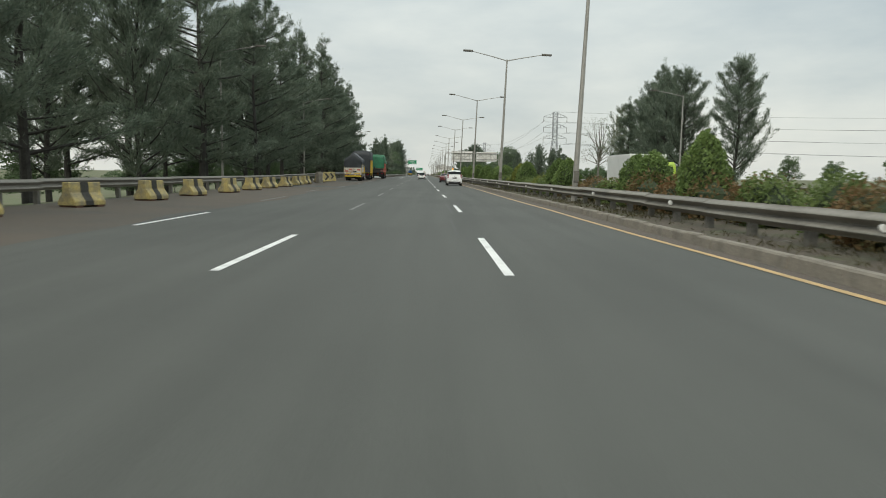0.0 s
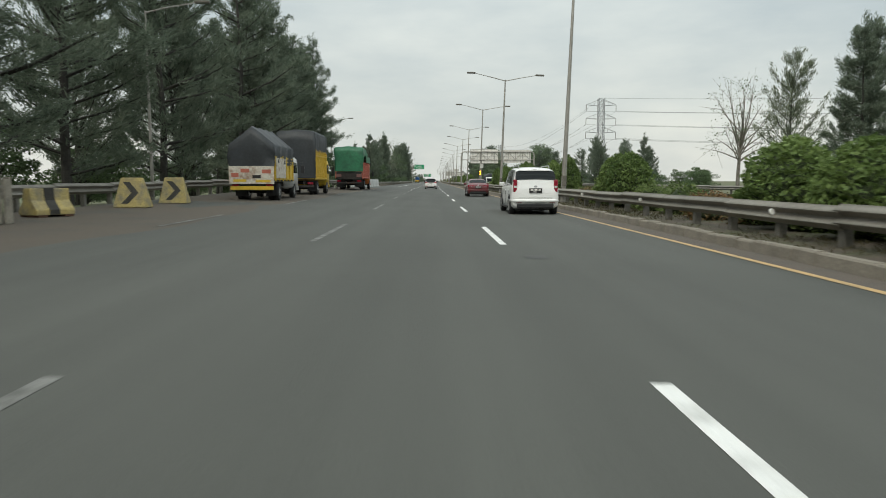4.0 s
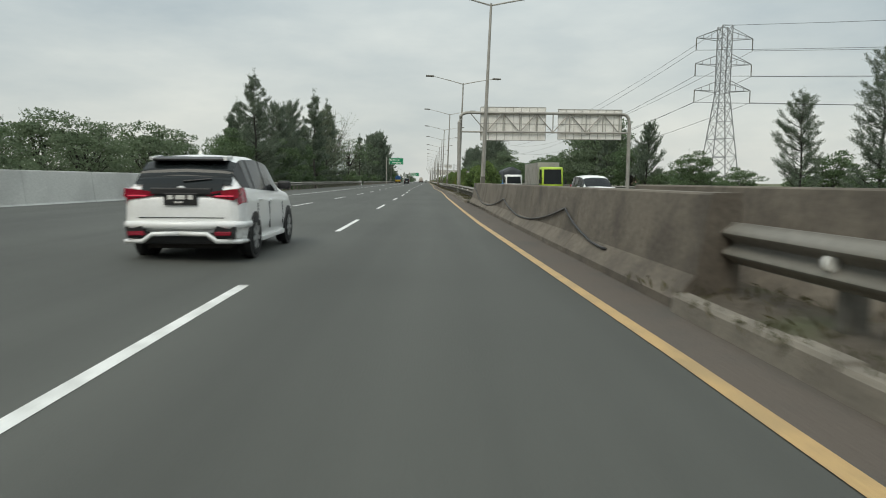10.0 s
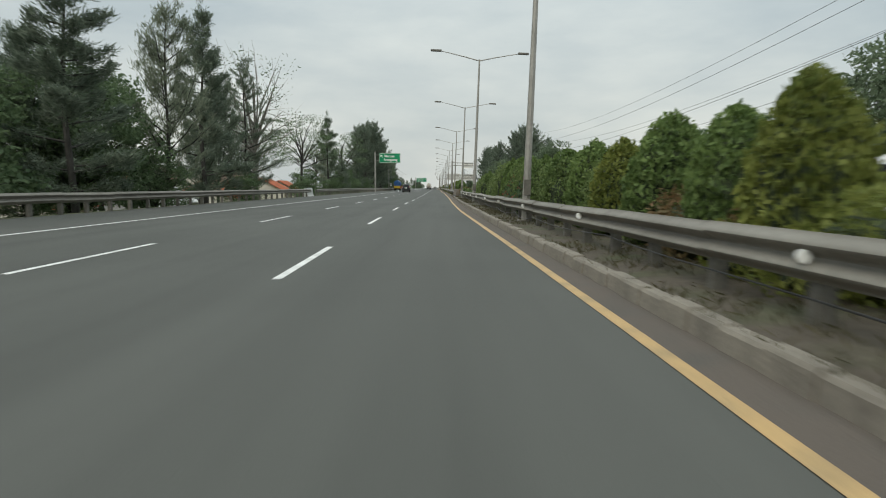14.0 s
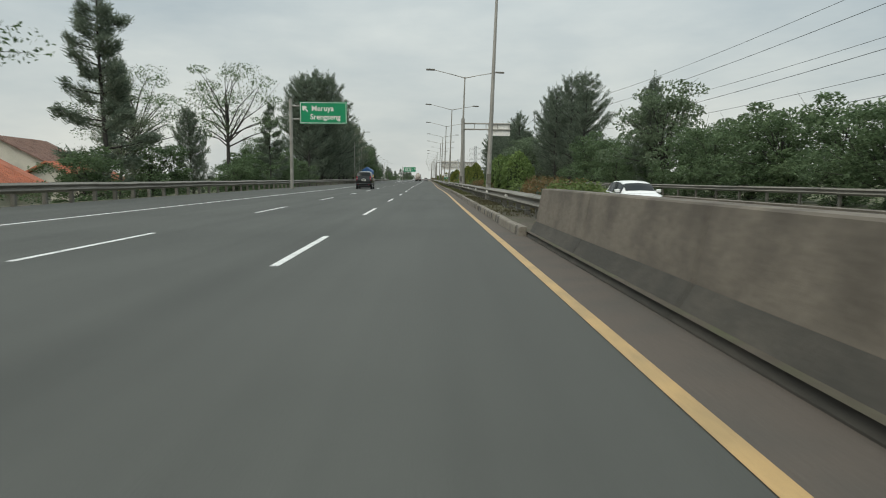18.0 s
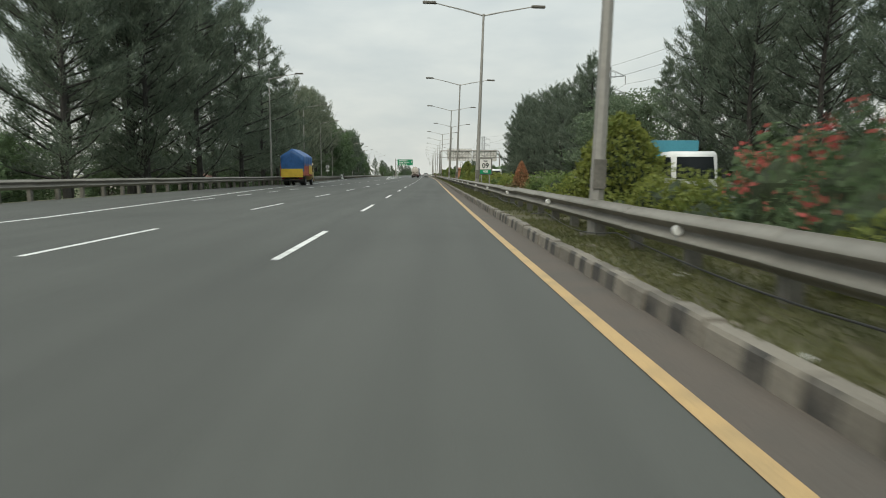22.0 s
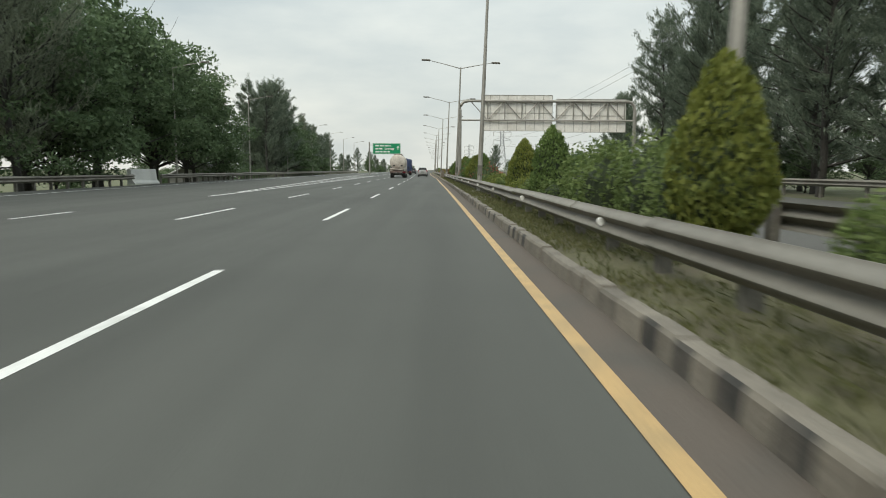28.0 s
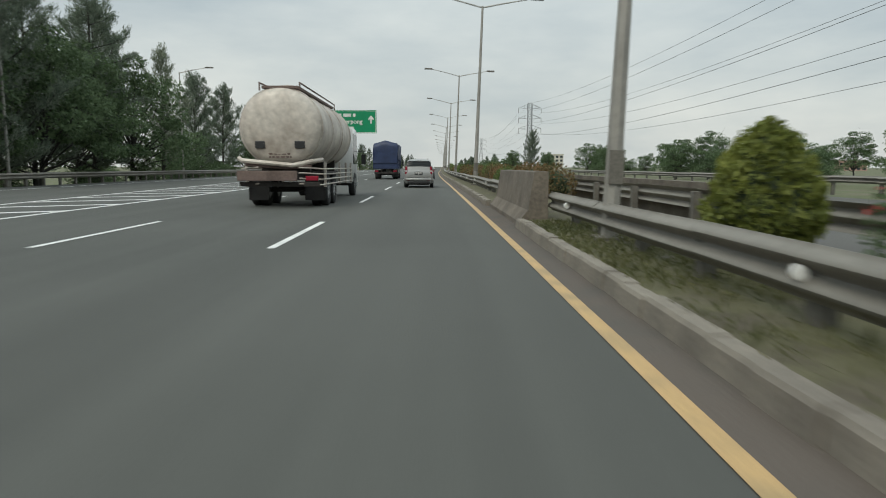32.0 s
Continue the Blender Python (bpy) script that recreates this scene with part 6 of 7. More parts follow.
def car(name, label, place, colour, shape, lit=False, plate=PLATE_DARK, sporty=False, tall_lamps=False, radius=0.31, rack=False, size=(1.0, 1.0, 1.0)):
    """A car with its rear at y = 0, facing +y: one smooth shell through the key sections, with glass, doors, lamps and wheels."""
    sx, sy, sz = size
    c = thing(name, label, "car", place, "cars on the motorway")
    keys = np.array(SHAPES[shape]) * np.array([sy, sx, sz, sz, sz, sx])
    L, w = keys[-1, 0], keys[:, 1].max()
    ys = np.unique(np.concatenate([np.linspace(0, L, 70), np.linspace(0, 0.3, 12), np.linspace(L - 0.3, L, 12)]))
    sec = np.stack([np.interp(ys, keys[:, 0], keys[:, k]) for k in range(1, 6)], 1)
    for _ in range(4):
        sec[1:-1] = 0.25 * sec[:-2] + 0.5 * sec[1:-1] + 0.25 * sec[2:]

    def ring(i, grow=0.0):
        wl, zs, zb, zr, wr = sec[i]
        h, t = zb - zs, zr - zb
        half = [(0, zs), (0.85 * wl, zs), (0.965 * wl, zs + 0.1 * h), (wl, zs + 0.42 * h), (0.985 * wl, zs + 0.74 * h), (0.955 * wl, zs + 0.93 * h), (0.925 * wl, zb), (wr + (0.925 * wl - wr) * 0.14, zb + 0.86 * t), (0.82 * wr, zb + 0.965 * t), (0.45 * wr, zr), (0, zr + 0.012)]
        return [(x + grow * (1 if x > 0.3 else 0), z + grow * (1 if z > zb + 0.5 * t else 0)) for x, z in half]
    bm = bmesh.new()
    rings = []
    for i, y in enumerate(ys):
        half = ring(i)
        pts = half + [(-x, z) for x, z in half[-2:0:-1]]
        rings.append([bm.verts.new((x, y, z)) for x, z in pts])
    n = len(rings[0])
    for a, b in zip(rings, rings[1:]):
        for k in range(n):
            bm.faces.new((a[k], a[(k + 1) % n], b[(k + 1) % n], b[k]))
    bm.faces.new(rings[0][::-1])
    bm.faces.new(rings[-1])
    bmesh.ops.recalc_face_normals(bm, faces=bm.faces[:])
    part("body", bm, colour, c, "", True)

    def skin(name, y0, y1, k0, k1, side, material, label="", out=0.006):
        """A piece of the shell's own surface, a little proud of it."""
        bm = bmesh.new()
        last = None
        for i, y in enumerate(ys):
            if not y0 * sy - 1e-6 <= y <= y1 * sy + 1e-6:
                continue
            half = ring(i, out)
            row = []
            if side == 0:
                pts = half[k0:k1 + 1] + [(-x, z) for x, z in half[k0:k1][::-1]]
            else:
                pts = [(side * x, z) for x, z in half[k0:k1 + 1]]
            shift = -out if y < 0.6 * sy else (out if side == 0 else 0)
            row = [bm.verts.new((x, y + shift, z)) for x, z in pts]
            if last:
                for a in range(len(row) - 1):
                    bm.faces.new((last[a], last[a + 1], row[a + 1], row[a]))
            last = row
        bmesh.ops.recalc_face_normals(bm, faces=bm.faces[:])
        return part(name, bm, material, c, label, True)
    back, front, sides = GLAZING[shape]
    skin("rear_window", back[0], back[1], 7, 10, 0, CAR_GLASS, "dark tinted rear window", 0.018)
    skin("windscreen", front[0], front[1], 7, 10, 0, CAR_GLASS)
    for s in (-1, 1):
        skin("window_frame", sides[0][0] - 0.03, sides[-1][1] + 0.03, 6, 7, s, PLASTIC, "black window surround", 0.004)
        for y0, y1 in sides:
            skin("side_window", y0, y1, 6, 7, s, CAR_GLASS, "", 0.008)
        if sporty:
            skin("roof_pillar", 0.3, 0.62, 6, 7, s, PLASTIC, "black roof pillar", 0.004)
    belt = float(np.interp(0.3 * sy, ys, sec[:, 2]))
    roof_z = float(sec[:, 3].max())
    deck = shape == "saloon"
    for s in (-1, 1):
        bm = bmesh.new()
        if tall_lamps:
            box(bm, s * w * 0.76, s * w * 0.925, 0.0, 0.2, belt - 0.26, belt + 0.2, 0.035)
        else:
            lamp_line = [(0.42, -0.03), (0.62, 0.0), (0.93, 0.03), (0.95, -0.08), (0.86, -0.135), (0.6, -0.1), (0.44, -0.07)]
            fronts = [bm.verts.new((s * w * u, 0.0 + 0.1 * max(0.0, u - 0.7), belt - 0.04 + h)) for u, h in lamp_line]
            backs = [bm.verts.new((v.co.x, 0.2, v.co.z + 0.02)) for v in fronts]
            bm.faces.new(fronts)
            for k in range(7):
                bm.faces.new((fronts[k], fronts[(k + 1) % 7], backs[(k + 1) % 7], backs[k]))
            bmesh.ops.recalc_face_normals(bm, faces=bm.faces[:])
        lamp = part("tail_lamp", bm, TAIL_RED, c, "red tail lamp cluster")
        bm = bmesh.new()
        if tall_lamps:
            box(bm, s * w * 0.79, s * w * 0.9, -0.008, 0.006, belt - 0.1, belt - 0.03, 0.004)
        else:
            box(bm, s * w * 0.56, s * w * 0.86, -0.012, 0.03, belt - 0.125, belt - 0.105, 0.004)
        part("lamp_bar", bm, LIT_RED if lit else LENS, lamp)
        if not tall_lamps:
            skin("tail_lamp", 0.06, 0.40, 4, 6, s, TAIL_RED, "red tail lamp wrapping round the corner", 0.012)
        bm = bmesh.new()
        box(bm, s * w * 0.58, s * w * 0.8, -0.03, 0.06, 0.42 * sz, 0.48 * sz, 0.02)
        part("rear_reflector", bm, TAIL_RED, c)
    bm = bmesh.new()
    tube(bm, [(-w * 0.97, 0.5, 0.5 * sz), (-w * 0.93, 0.1, 0.5 * sz), (-w * 0.82, -0.02, 0.5 * sz), (0, -0.05, 0.5 * sz), (w * 0.82, -0.02, 0.5 * sz), (w * 0.93, 0.1, 0.5 * sz), (w * 0.97, 0.5, 0.5 * sz)], 0.06, 8)
    part("rear_bumper", bm, colour, c, "", True)
    bm = bmesh.new()
    box(bm, -w * 0.76, w * 0.76, -0.02, 0.14, 0.24 * sz, 0.4 * sz, 0.04)
    part("bumper_insert", bm, PLASTIC, c, "black lower bumper insert")
    zp = belt - 0.16 if not deck else belt - 0.22
    if tall_lamps:
        zp = belt - 0.2
    bm = bmesh.new()
    box(bm, -0.235, 0.235, -0.03, 0.0, zp - 0.085, zp + 0.085, 0.008)
    pl = part("number_plate", bm, plate, c)
    bm = bmesh.new()
    bars(bm, -0.18, 0.18, zp + 0.025, 0.06, -0.0305, len(label))
    bars(bm, -0.08, 0.08, zp - 0.045, 0.025, -0.0305, 3)
    part("plate_bars", bm, SIGN_WHITE if plate is PLATE_DARK else BLACK_PAINT, pl)
    bm = bmesh.new()
    bmesh.ops.create_uvsphere(bm, u_segments=14, v_segments=8, radius=0.055, matrix=Matrix.Translation((0, 0.02, zp + 0.15)) @ Matrix.Diagonal((1.2, 0.5, 0.75, 1)))
    part("badge", bm, ALLOY, c, "", True)
    bm = bmesh.new()
    box(bm, -w * 0.7, w * 0.7, -0.006, 0.05, 0.595 * sz, 0.607 * sz)
    part("boot_seam", bm, PLASTIC, c)
    for s in (-1, 1):
        for k, (y0, y1) in enumerate(sides[-2:]):
            y0, y1 = y0 * sy - 0.03, y1 * sy + 0.03
            zb = float(np.interp((y0 + y1) / 2, ys, sec[:, 2]))
            bm = bmesh.new()
            for y in (y0, y1):
                box(bm, s * w * 0.985, s * (w + 0.0015), y - 0.003, y + 0.003, 0.36 * sz, zb - 0.2)
            part("door_seam", bm, PLASTIC, c)
            bm = bmesh.new()
            box(bm, s * w * 0.95, s * (w + 0.02), y0 + 0.06, y0 + 0.24, zb - 0.17, zb - 0.135, 0.012)
            part("door_handle", bm, colour, c)
        ym = front[0] * sy + 0.12
        bm = bmesh.new()
        box(bm, s * w * 0.93, s * (w + 0.17), ym, ym + 0.12, belt - 0.04, belt + 0.11, 0.045)
        part("mirror", bm, colour if not sporty else PLASTIC, c, "door mirror")
        bm = bmesh.new()
        box(bm, s * w * 0.9, s * (w + 0.008), 1.2, L - 1.25, 0.2, 0.29, 0.025)
        part("sill", bm, PLASTIC if not sporty else colour, c)
        bm = bmesh.new()
        box(bm, s * w * 0.5, s * w * 0.86, L - 0.34, L - 0.08, 0.62 * sz, 0.74 * sz, 0.04)
        part("headlamp", bm, LENS, c)
        for y in (0.78, L - 0.85):
            # no opening is cut: a black disc stands for the shaded wheel well
            bm = bmesh.new()
            bmesh.ops.create_cone(bm, segments=32, radius1=radius + 0.045, radius2=radius + 0.045, depth=0.1, cap_ends=True, matrix=Matrix.Translation((s * (w - 0.051), y, radius + 0.015)) @ Matrix.Rotation(radians(90), 4, "Y"))
            part("wheel_arch", bm, PLASTIC, c)
    bm = bmesh.new()
    box(bm, -w * 0.55, w * 0.55, L - 0.05, L + 0.02, 0.34 * sz, 0.5 * sz, 0.02)
    part("grille", bm, PLASTIC, c)
    bm = bmesh.new()
    box(bm, -w * 0.7, w * 0.7, 0.3, L - 0.3, 0.16, 0.3)
    part("underbody", bm, GREASY, c)
    yb, zw = back[0] * sy, float(np.interp(back[0] * sy, ys, sec[:, 3]))
    bm = bmesh.new()
    tube(bm, [(0, yb - 0.01, zw + 0.06), (0.4, yb + 0.03, zw + 0.1)], 0.012, 5)
    part("wiper", bm, PLASTIC, c)
    if not deck:
        r0 = back[1] * sy
        zt = float(np.interp(r0, ys, sec[:, 3]))
        rw = float(np.interp(r0, ys, sec[:, 4]))
        bm = bmesh.new()
        lip = 0.24 if sporty else 0.07
        prism(bm, [(r0 - lip, zt - 0.03), (r0 - lip - 0.01, zt + 0.005), (r0 + 0.12, zt + 0.05), (r0 + 0.12, zt)], -rw * 0.86, rw * 0.86)
        bmesh.ops.bevel(bm, geom=bm.edges[:], offset=0.01, segments=1, affect="EDGES")
        part("spoiler", bm, PLASTIC if sporty else colour, c, "roof spoiler")
        if sporty:
            for s in (-1, 1):
                bm = bmesh.new()
                prism(bm, [(r0 - 0.2, zt - 0.02), (r0 - 0.2, zt + 0.03), (r0 + 0.14, zt + 0.065), (r0 + 0.14, zt)], s * rw * 0.84, s * rw * 0.92)
                part("spoiler_fin", bm, colour, c)
                bm = bmesh.new()
                v = [bm.verts.new(k) for k in ((s * w * 0.5, -0.085, 0.37), (s * w * 0.88, -0.05, 0.33), (s * w * 0.9, -0.05, 0.5), (s * w * 0.62, -0.085, 0.53))]
                f = bm.faces.new(v)
                e = bmesh.ops.extrude_face_region(bm, geom=[f])
                bmesh.ops.translate(bm, vec=(0, 0.06, 0), verts=[k for k in e["geom"] if isinstance(k, bmesh.types.BMVert)])
                bmesh.ops.recalc_face_normals(bm, faces=bm.faces[:])
                part("fog_recess", bm, PLASTIC, c, "black fog lamp recess")
                bm = bmesh.new()
                box(bm, s * w * 0.58, s * w * 0.84, -0.1, -0.07, 0.38, 0.44, 0.01)
                part("fog_reflector", bm, TAIL_RED, c)
                bm = bmesh.new()
                tube(bm, [(s * w * 0.97, 0.35, 0.28), (s * w * 0.93, 0.02, 0.29), (s * w * 0.6, -0.09, 0.3), (s * w * 0.45, -0.09, 0.4), (0, -0.09, 0.41)], 0.035, 7)
                part("bumper_lip", bm, colour, c, "white bumper lip", True)
            bm = bmesh.new()
            box(bm, -w * 0.5, w * 0.5, -0.012, 0.06, belt - 0.1, belt + 0.0, 0.02)
            part("tailgate_trim", bm, PLASTIC, c, "black tailgate trim")
            bm = bmesh.new()
            prism(bm, [(0.0, 0.945), (0.008, 1.0), (0.1, 1.12), (0.15, 1.175), (0.22, 1.175), (0.15, 1.1), (0.08, 1.0), (0.06, 0.945)], -w * 0.66, w * 0.66)
            part("tailgate_panel", bm, CAR_GLASS, c, "glossy black tailgate panel below the window")
            bm = bmesh.new()
            prism(bm, [(r0 + 0.3, zt + 0.04), (r0 + 0.35, zt + 0.14), (r0 + 0.52, zt + 0.05)], -0.02, 0.02)
            part("antenna_fin", bm, colour, c)
    if rack:
        rw = 0.62 * sx
        for s in (-1, 1):
            bm = bmesh.new()
            tube(bm, [(s * rw * 0.85, 0.5, roof_z - 0.06), (s * rw * 0.85, 0.6, roof_z + 0.04), (s * rw * 0.85, 2.2, roof_z + 0.04), (s * rw * 0.85, 2.3, roof_z - 0.06)], 0.018, 6)
            part("roof_rail", bm, ALLOY, c)
    wheels(c, [(s * (w - 0.098), y) for s in (-1, 1) for y in (0.78, L - 0.85)], radius, 0.224, radius * 0.66)
    return c


WHITE_CAR = paint("white_car_paint", (0.82, 0.82, 0.81))
BLACK_CAR = paint("black_car_paint", (0.006, 0.008, 0.008), 0.5, 0.22)
RED_CAR = paint("dark_red_car_paint", (0.13, 0.018, 0.022))
SILVER_CAR = paint("silver_car_paint", (0.34, 0.34, 0.33), 0.4, 0.35, 0.5)
NIGHT_CAR = paint("dark_grey_car_paint", (0.05, 0.052, 0.055))

car("hatchback_car", "white hatchback with black rear window and red tail lamps", on_road(-5.08, 95.0, bank(-5.08, 95.0) + 0.004), WHITE_CAR, "hatch", sporty=True, lit=True, radius=0.32, size=(1.0, 1.0, 1.05))
car("minivan_car", "black compact minivan with tall red tail lamps", on_road(-8.55, 313.4, bank(-8.55, 315.4) + 0.004), BLACK_CAR, "van", tall_lamps=True, plate=SIGN_WHITE, size=(1.06, 1.08, 1.14))
car("saloon_car", "dark red saloon car with rounded boot", on_road(-1.42, 50.3), RED_CAR, "saloon")
car("suv_car", "white sport utility car with roof rails", on_road(-1.3, 22.0), WHITE_CAR, "van", tall_lamps=True, rack=True, radius=0.35, size=(1.06, 1.07, 1.02))
car("suv_car", "silver-grey sport utility car with tinted windows", on_road(-1.95, 571.0), SILVER_CAR, "van", tall_lamps=True, rack=True, radius=0.34, size=(1.05, 1.04, 1.0))
car("saloon_car", "dark grey saloon car ahead in the inner lane", on_road(-1.6, 598.0), NIGHT_CAR, "saloon")
car("hatchback_car", "white hatchback car far ahead", on_road(-1.7, 640.0), WHITE_CAR, "hatch", size=(0.98, 0.95, 1.0))
car("suv_car", "dark sport utility car far ahead", on_road(-5.3, 660.0), NIGHT_CAR, "van", tall_lamps=True, radius=0.35, size=(1.06, 1.07, 1.02))
car("suv_car", "white van-like car on the oncoming carriageway", on_road(7.6, 124.5, -0.3, 180), WHITE_CAR, "van", tall_lamps=True, radius=0.34, size=(1.06, 1.1, 1.12))
car("hatchback_car", "white car on the oncoming carriageway", on_road(7.8, 272.0, -0.3, 180), WHITE_CAR, "hatch")


# ---- lorries ----
def lorry_base(c, L, W, cab_colour, axles, cab_len=1.9, cab_h=2.35, bed_z=1.0, r=0.42, facing_label=""):
    """Chassis, wheels, cab, lamps and rear bumper; rear at y = 0."""
    w = W / 2
    for s in (-1, 1):
        bm = bmesh.new()
        box(bm, s * 0.36, s * 0.5, 0.1, L - 0.6, bed_z - 0.32, bed_z - 0.08)
        part("chassis_rail", bm, GREASY, c)
        bm = bmesh.new()
        box(bm, s * w * 0.62, s * w * 0.92, -0.03, 0.04, bed_z - 0.32, bed_z - 0.18, 0.015)
        part("tail_lamp", bm, TAIL_RED, c)
        bm = bmesh.new()
        box(bm, s * w * 0.45, s * w * 0.95, axles[0] - r - 0.22, axles[0] - r - 0.19, 0.2, bed_z - 0.15)
        part("mud_flap", bm, RUBBER, c)
    bm = bmesh.new()
    box(bm, -w * 0.95, w * 0.95, -0.02, 0.08, bed_z - 0.5, bed_z - 0.36, 0.02)
    part("rear_bumper", bm, GREASY, c)
    bm = bmesh.new()
    y0 = L - cab_len
    prism(bm, [(y0, 0.55), (L - 0.02, 0.5), (L, 1.25), (L - 0.16, cab_h - 0.25), (L - 0.4, cab_h), (y0, cab_h)], -w * 0.94, w * 0.94)
    bmesh.ops.bevel(bm, geom=bm.edges[:], offset=0.06, segments=2, affect="EDGES")
    cab = part("cab", bm, cab_colour, c, "", True)
    for s in (-1, 1):
        bm = bmesh.new()
        prism(bm, [(y0 + 0.35, 1.35), (L - 0.22, 1.35), (L - 0.36, cab_h - 0.3), (y0 + 0.35, cab_h - 0.25)], s * w * 0.935, s * (w * 0.94 + 0.012))
        part("cab_window", bm, CAR_GLASS, cab)
        bm = bmesh.new()
        tube(bm, [(s * w * 0.9, L - 0.1, 1.9), (s * (w + 0.2), L + 0.02, 1.95), (s * (w + 0.2), L + 0.02, 1.5)], 0.018, 5)
        box(bm, s * (w + 0.1), s * (w + 0.3), L, L + 0.06, 1.35, 1.8, 0.02)
        part("mirror", bm, PLASTIC, cab)
        bm = bmesh.new()
        box(bm, s * w * 0.55, s * w * 0.9, L - 0.04, L + 0.03, 0.68, 0.88, 0.03)
        part("headlamp", bm, LENS, cab)
    bm = bmesh.new()
    v = [bm.verts.new(k) for k in ((-w * 0.8, L + 0.008, 1.3), (w * 0.8, L + 0.008, 1.3), (w * 0.76, L - 0.145, cab_h - 0.28), (-w * 0.76, L - 0.145, cab_h - 0.28))]
    f = bm.faces.new(v)
    e = bmesh.ops.extrude_face_region(bm, geom=[f])
    bmesh.ops.translate(bm, vec=(0, 0.012, 0), verts=[k for k in e["geom"] if isinstance(k, bmesh.types.BMVert)])
    bmesh.ops.recalc_face_normals(bm, faces=bm.faces[:])
    part("windscreen", bm, CAR_GLASS, cab)
    bm = bmesh.new()
    box(bm, -w * 0.95, w * 0.95, L - 0.1, L + 0.08, 0.4, 0.62, 0.03)
    part("front_bumper", bm, cab_colour, cab)
    spots = []
    for y in axles:
        spots += [(s * (w - 0.17), y) for s in (-1, 1)]
        if y < L - cab_len - 0.3:
            spots += [(s * (w - 0.44), y) for s in (-1, 1)]
    wheels(c, spots, r, 0.24, r * 0.55, 6)
    for y in axles:
        bm = bmesh.new()
        tube(bm, [(-w + 0.2, y, r), (w - 0.2, y, r)], 0.07, 8)
        part("axle", bm, GREASY, c)


def side_bed(c, W, y0, y1, z0, z1, colour, ribs, name="cargo_side"):
    w = W / 2
    bm = bmesh.new()
    box(bm, -w, w, y0, y1, z0 - 0.1, z0, 0.01)
    part("load_floor", bm, GREASY, c)
    for s in (-1, 1):
        bm = bmesh.new()
        box(bm, s * (w - 0.05), s * w, y0, y1, z0, z1)
        side = part(name, bm, colour, c)
        for k in range(ribs + 1):
            y = y0 + 0.05 + (y1 - y0 - 0.1) * k / ribs
            bm = bmesh.new()
            box(bm, s * (w + 0.001), s * (w + 0.06), y - 0.04, y + 0.04, z0 - 0.08, z1 + 0.03, 0.01)
            part("rib", bm, colour, side)
        for z in (z0 + 0.02, z1 - 0.05, z0 + (z1 - z0) * 0.8):
            bm = bmesh.new()
            box(bm, s * (w + 0.001), s * (w + 0.04), y0, y1, z - 0.035, z + 0.035)
            part("rail", bm, colour, side)
    bm = bmesh.new()
    box(bm, -w + 0.05, w - 0.05, y0 - 0.05, y0, z0 - 0.05, z1)
    part("tailgate", bm, colour, c)


def tarpaulin(c, W, y0, y1, z0, z1, colour, label, ridge=0.0, seed=1, hang_rear=None, sag=0.0, bulge=0.05, torn=False):
    """A sheet over the load, creased and hanging over the edges."""
    rng = rng_of(seed)
    w = W / 2 + bulge
    hr = z0 if hang_rear is None else hang_rear
    bm = bmesh.new()
    ny = 22
    rows = []
    ph = rng.uniform(0, 6, 6)
    for i in range(ny + 1):
        y = y0 + (y1 - y0) * i / ny
        top = z1 - sag * min(1.0, max(0.0, (i / ny - 0.4)) * 4.0)
        edge = z0
        if torn:
            u = i / ny
            edge = z0 + (0.0 if u < 0.04 else 0.75 * math.sin(min(1.0, (u - 0.04) / 0.4) * math.pi) ** 0.6 if u < 0.44 else 0.05)
        row = []
        prof = [(-1, edge), (-1, edge + (top - edge) * 0.5), (-0.99, top - 0.12), (-0.9, top), (-0.45, top + ridge * 0.5), (0, top + ridge), (0.45, top + ridge * 0.5), (0.9, top), (0.99, top - 0.12), (1, edge + (top - edge) * 0.5), (1, edge)]
        for k, (x, z) in enumerate(prof):
            crease = 0.04 * math.sin(5.1 * y + ph[0] + k) + 0.035 * math.sin(9.7 * y + ph[1] + 2 * k) + 0.02 * math.sin(17.0 * y + 3 * k)
            hem = 0.05 * math.sin(4.3 * y + ph[2]) if k in (0, 10) else 0.0
            row.append(bm.verts.new((x * (w + crease * (1 if abs(x) > 0.9 else 0)), y, z + (crease * 0.6 if 2 < k < 8 else 0) + hem)))
        rows.append(row)
    for a, b in zip(rows, rows[1:]):
        for k in range(10):
            bm.faces.new((a[k], a[k + 1], b[k + 1], b[k]))
    for row, yy, low in ((rows[0], y0 - 0.04, hr), (rows[-1], y1 + 0.04, z0)):
        top = row[1:10]
        cols = []
        for q in top:
            x = q.co.x
            col = [q] + [bm.verts.new((x * (1 - 0.01 * j), yy - (0.05 * math.sin(3.7 * x + j * 1.3 + ph[3]) + 0.03 * math.sin(8.0 * x - j) + 0.04) * (1 if yy < y0 else -1), q.co.z + (low - q.co.z) * j / 5)) for j in range(1, 6)]
            cols.append(col)
        for a, b in zip(cols, cols[1:]):
            for j in range(5):
                bm.faces.new((a[j], a[j + 1], b[j + 1], b[j]))
    bmesh.ops.recalc_face_normals(bm, faces=bm.faces[:])
    return part("tarpaulin", bm, colour, c, label, True)


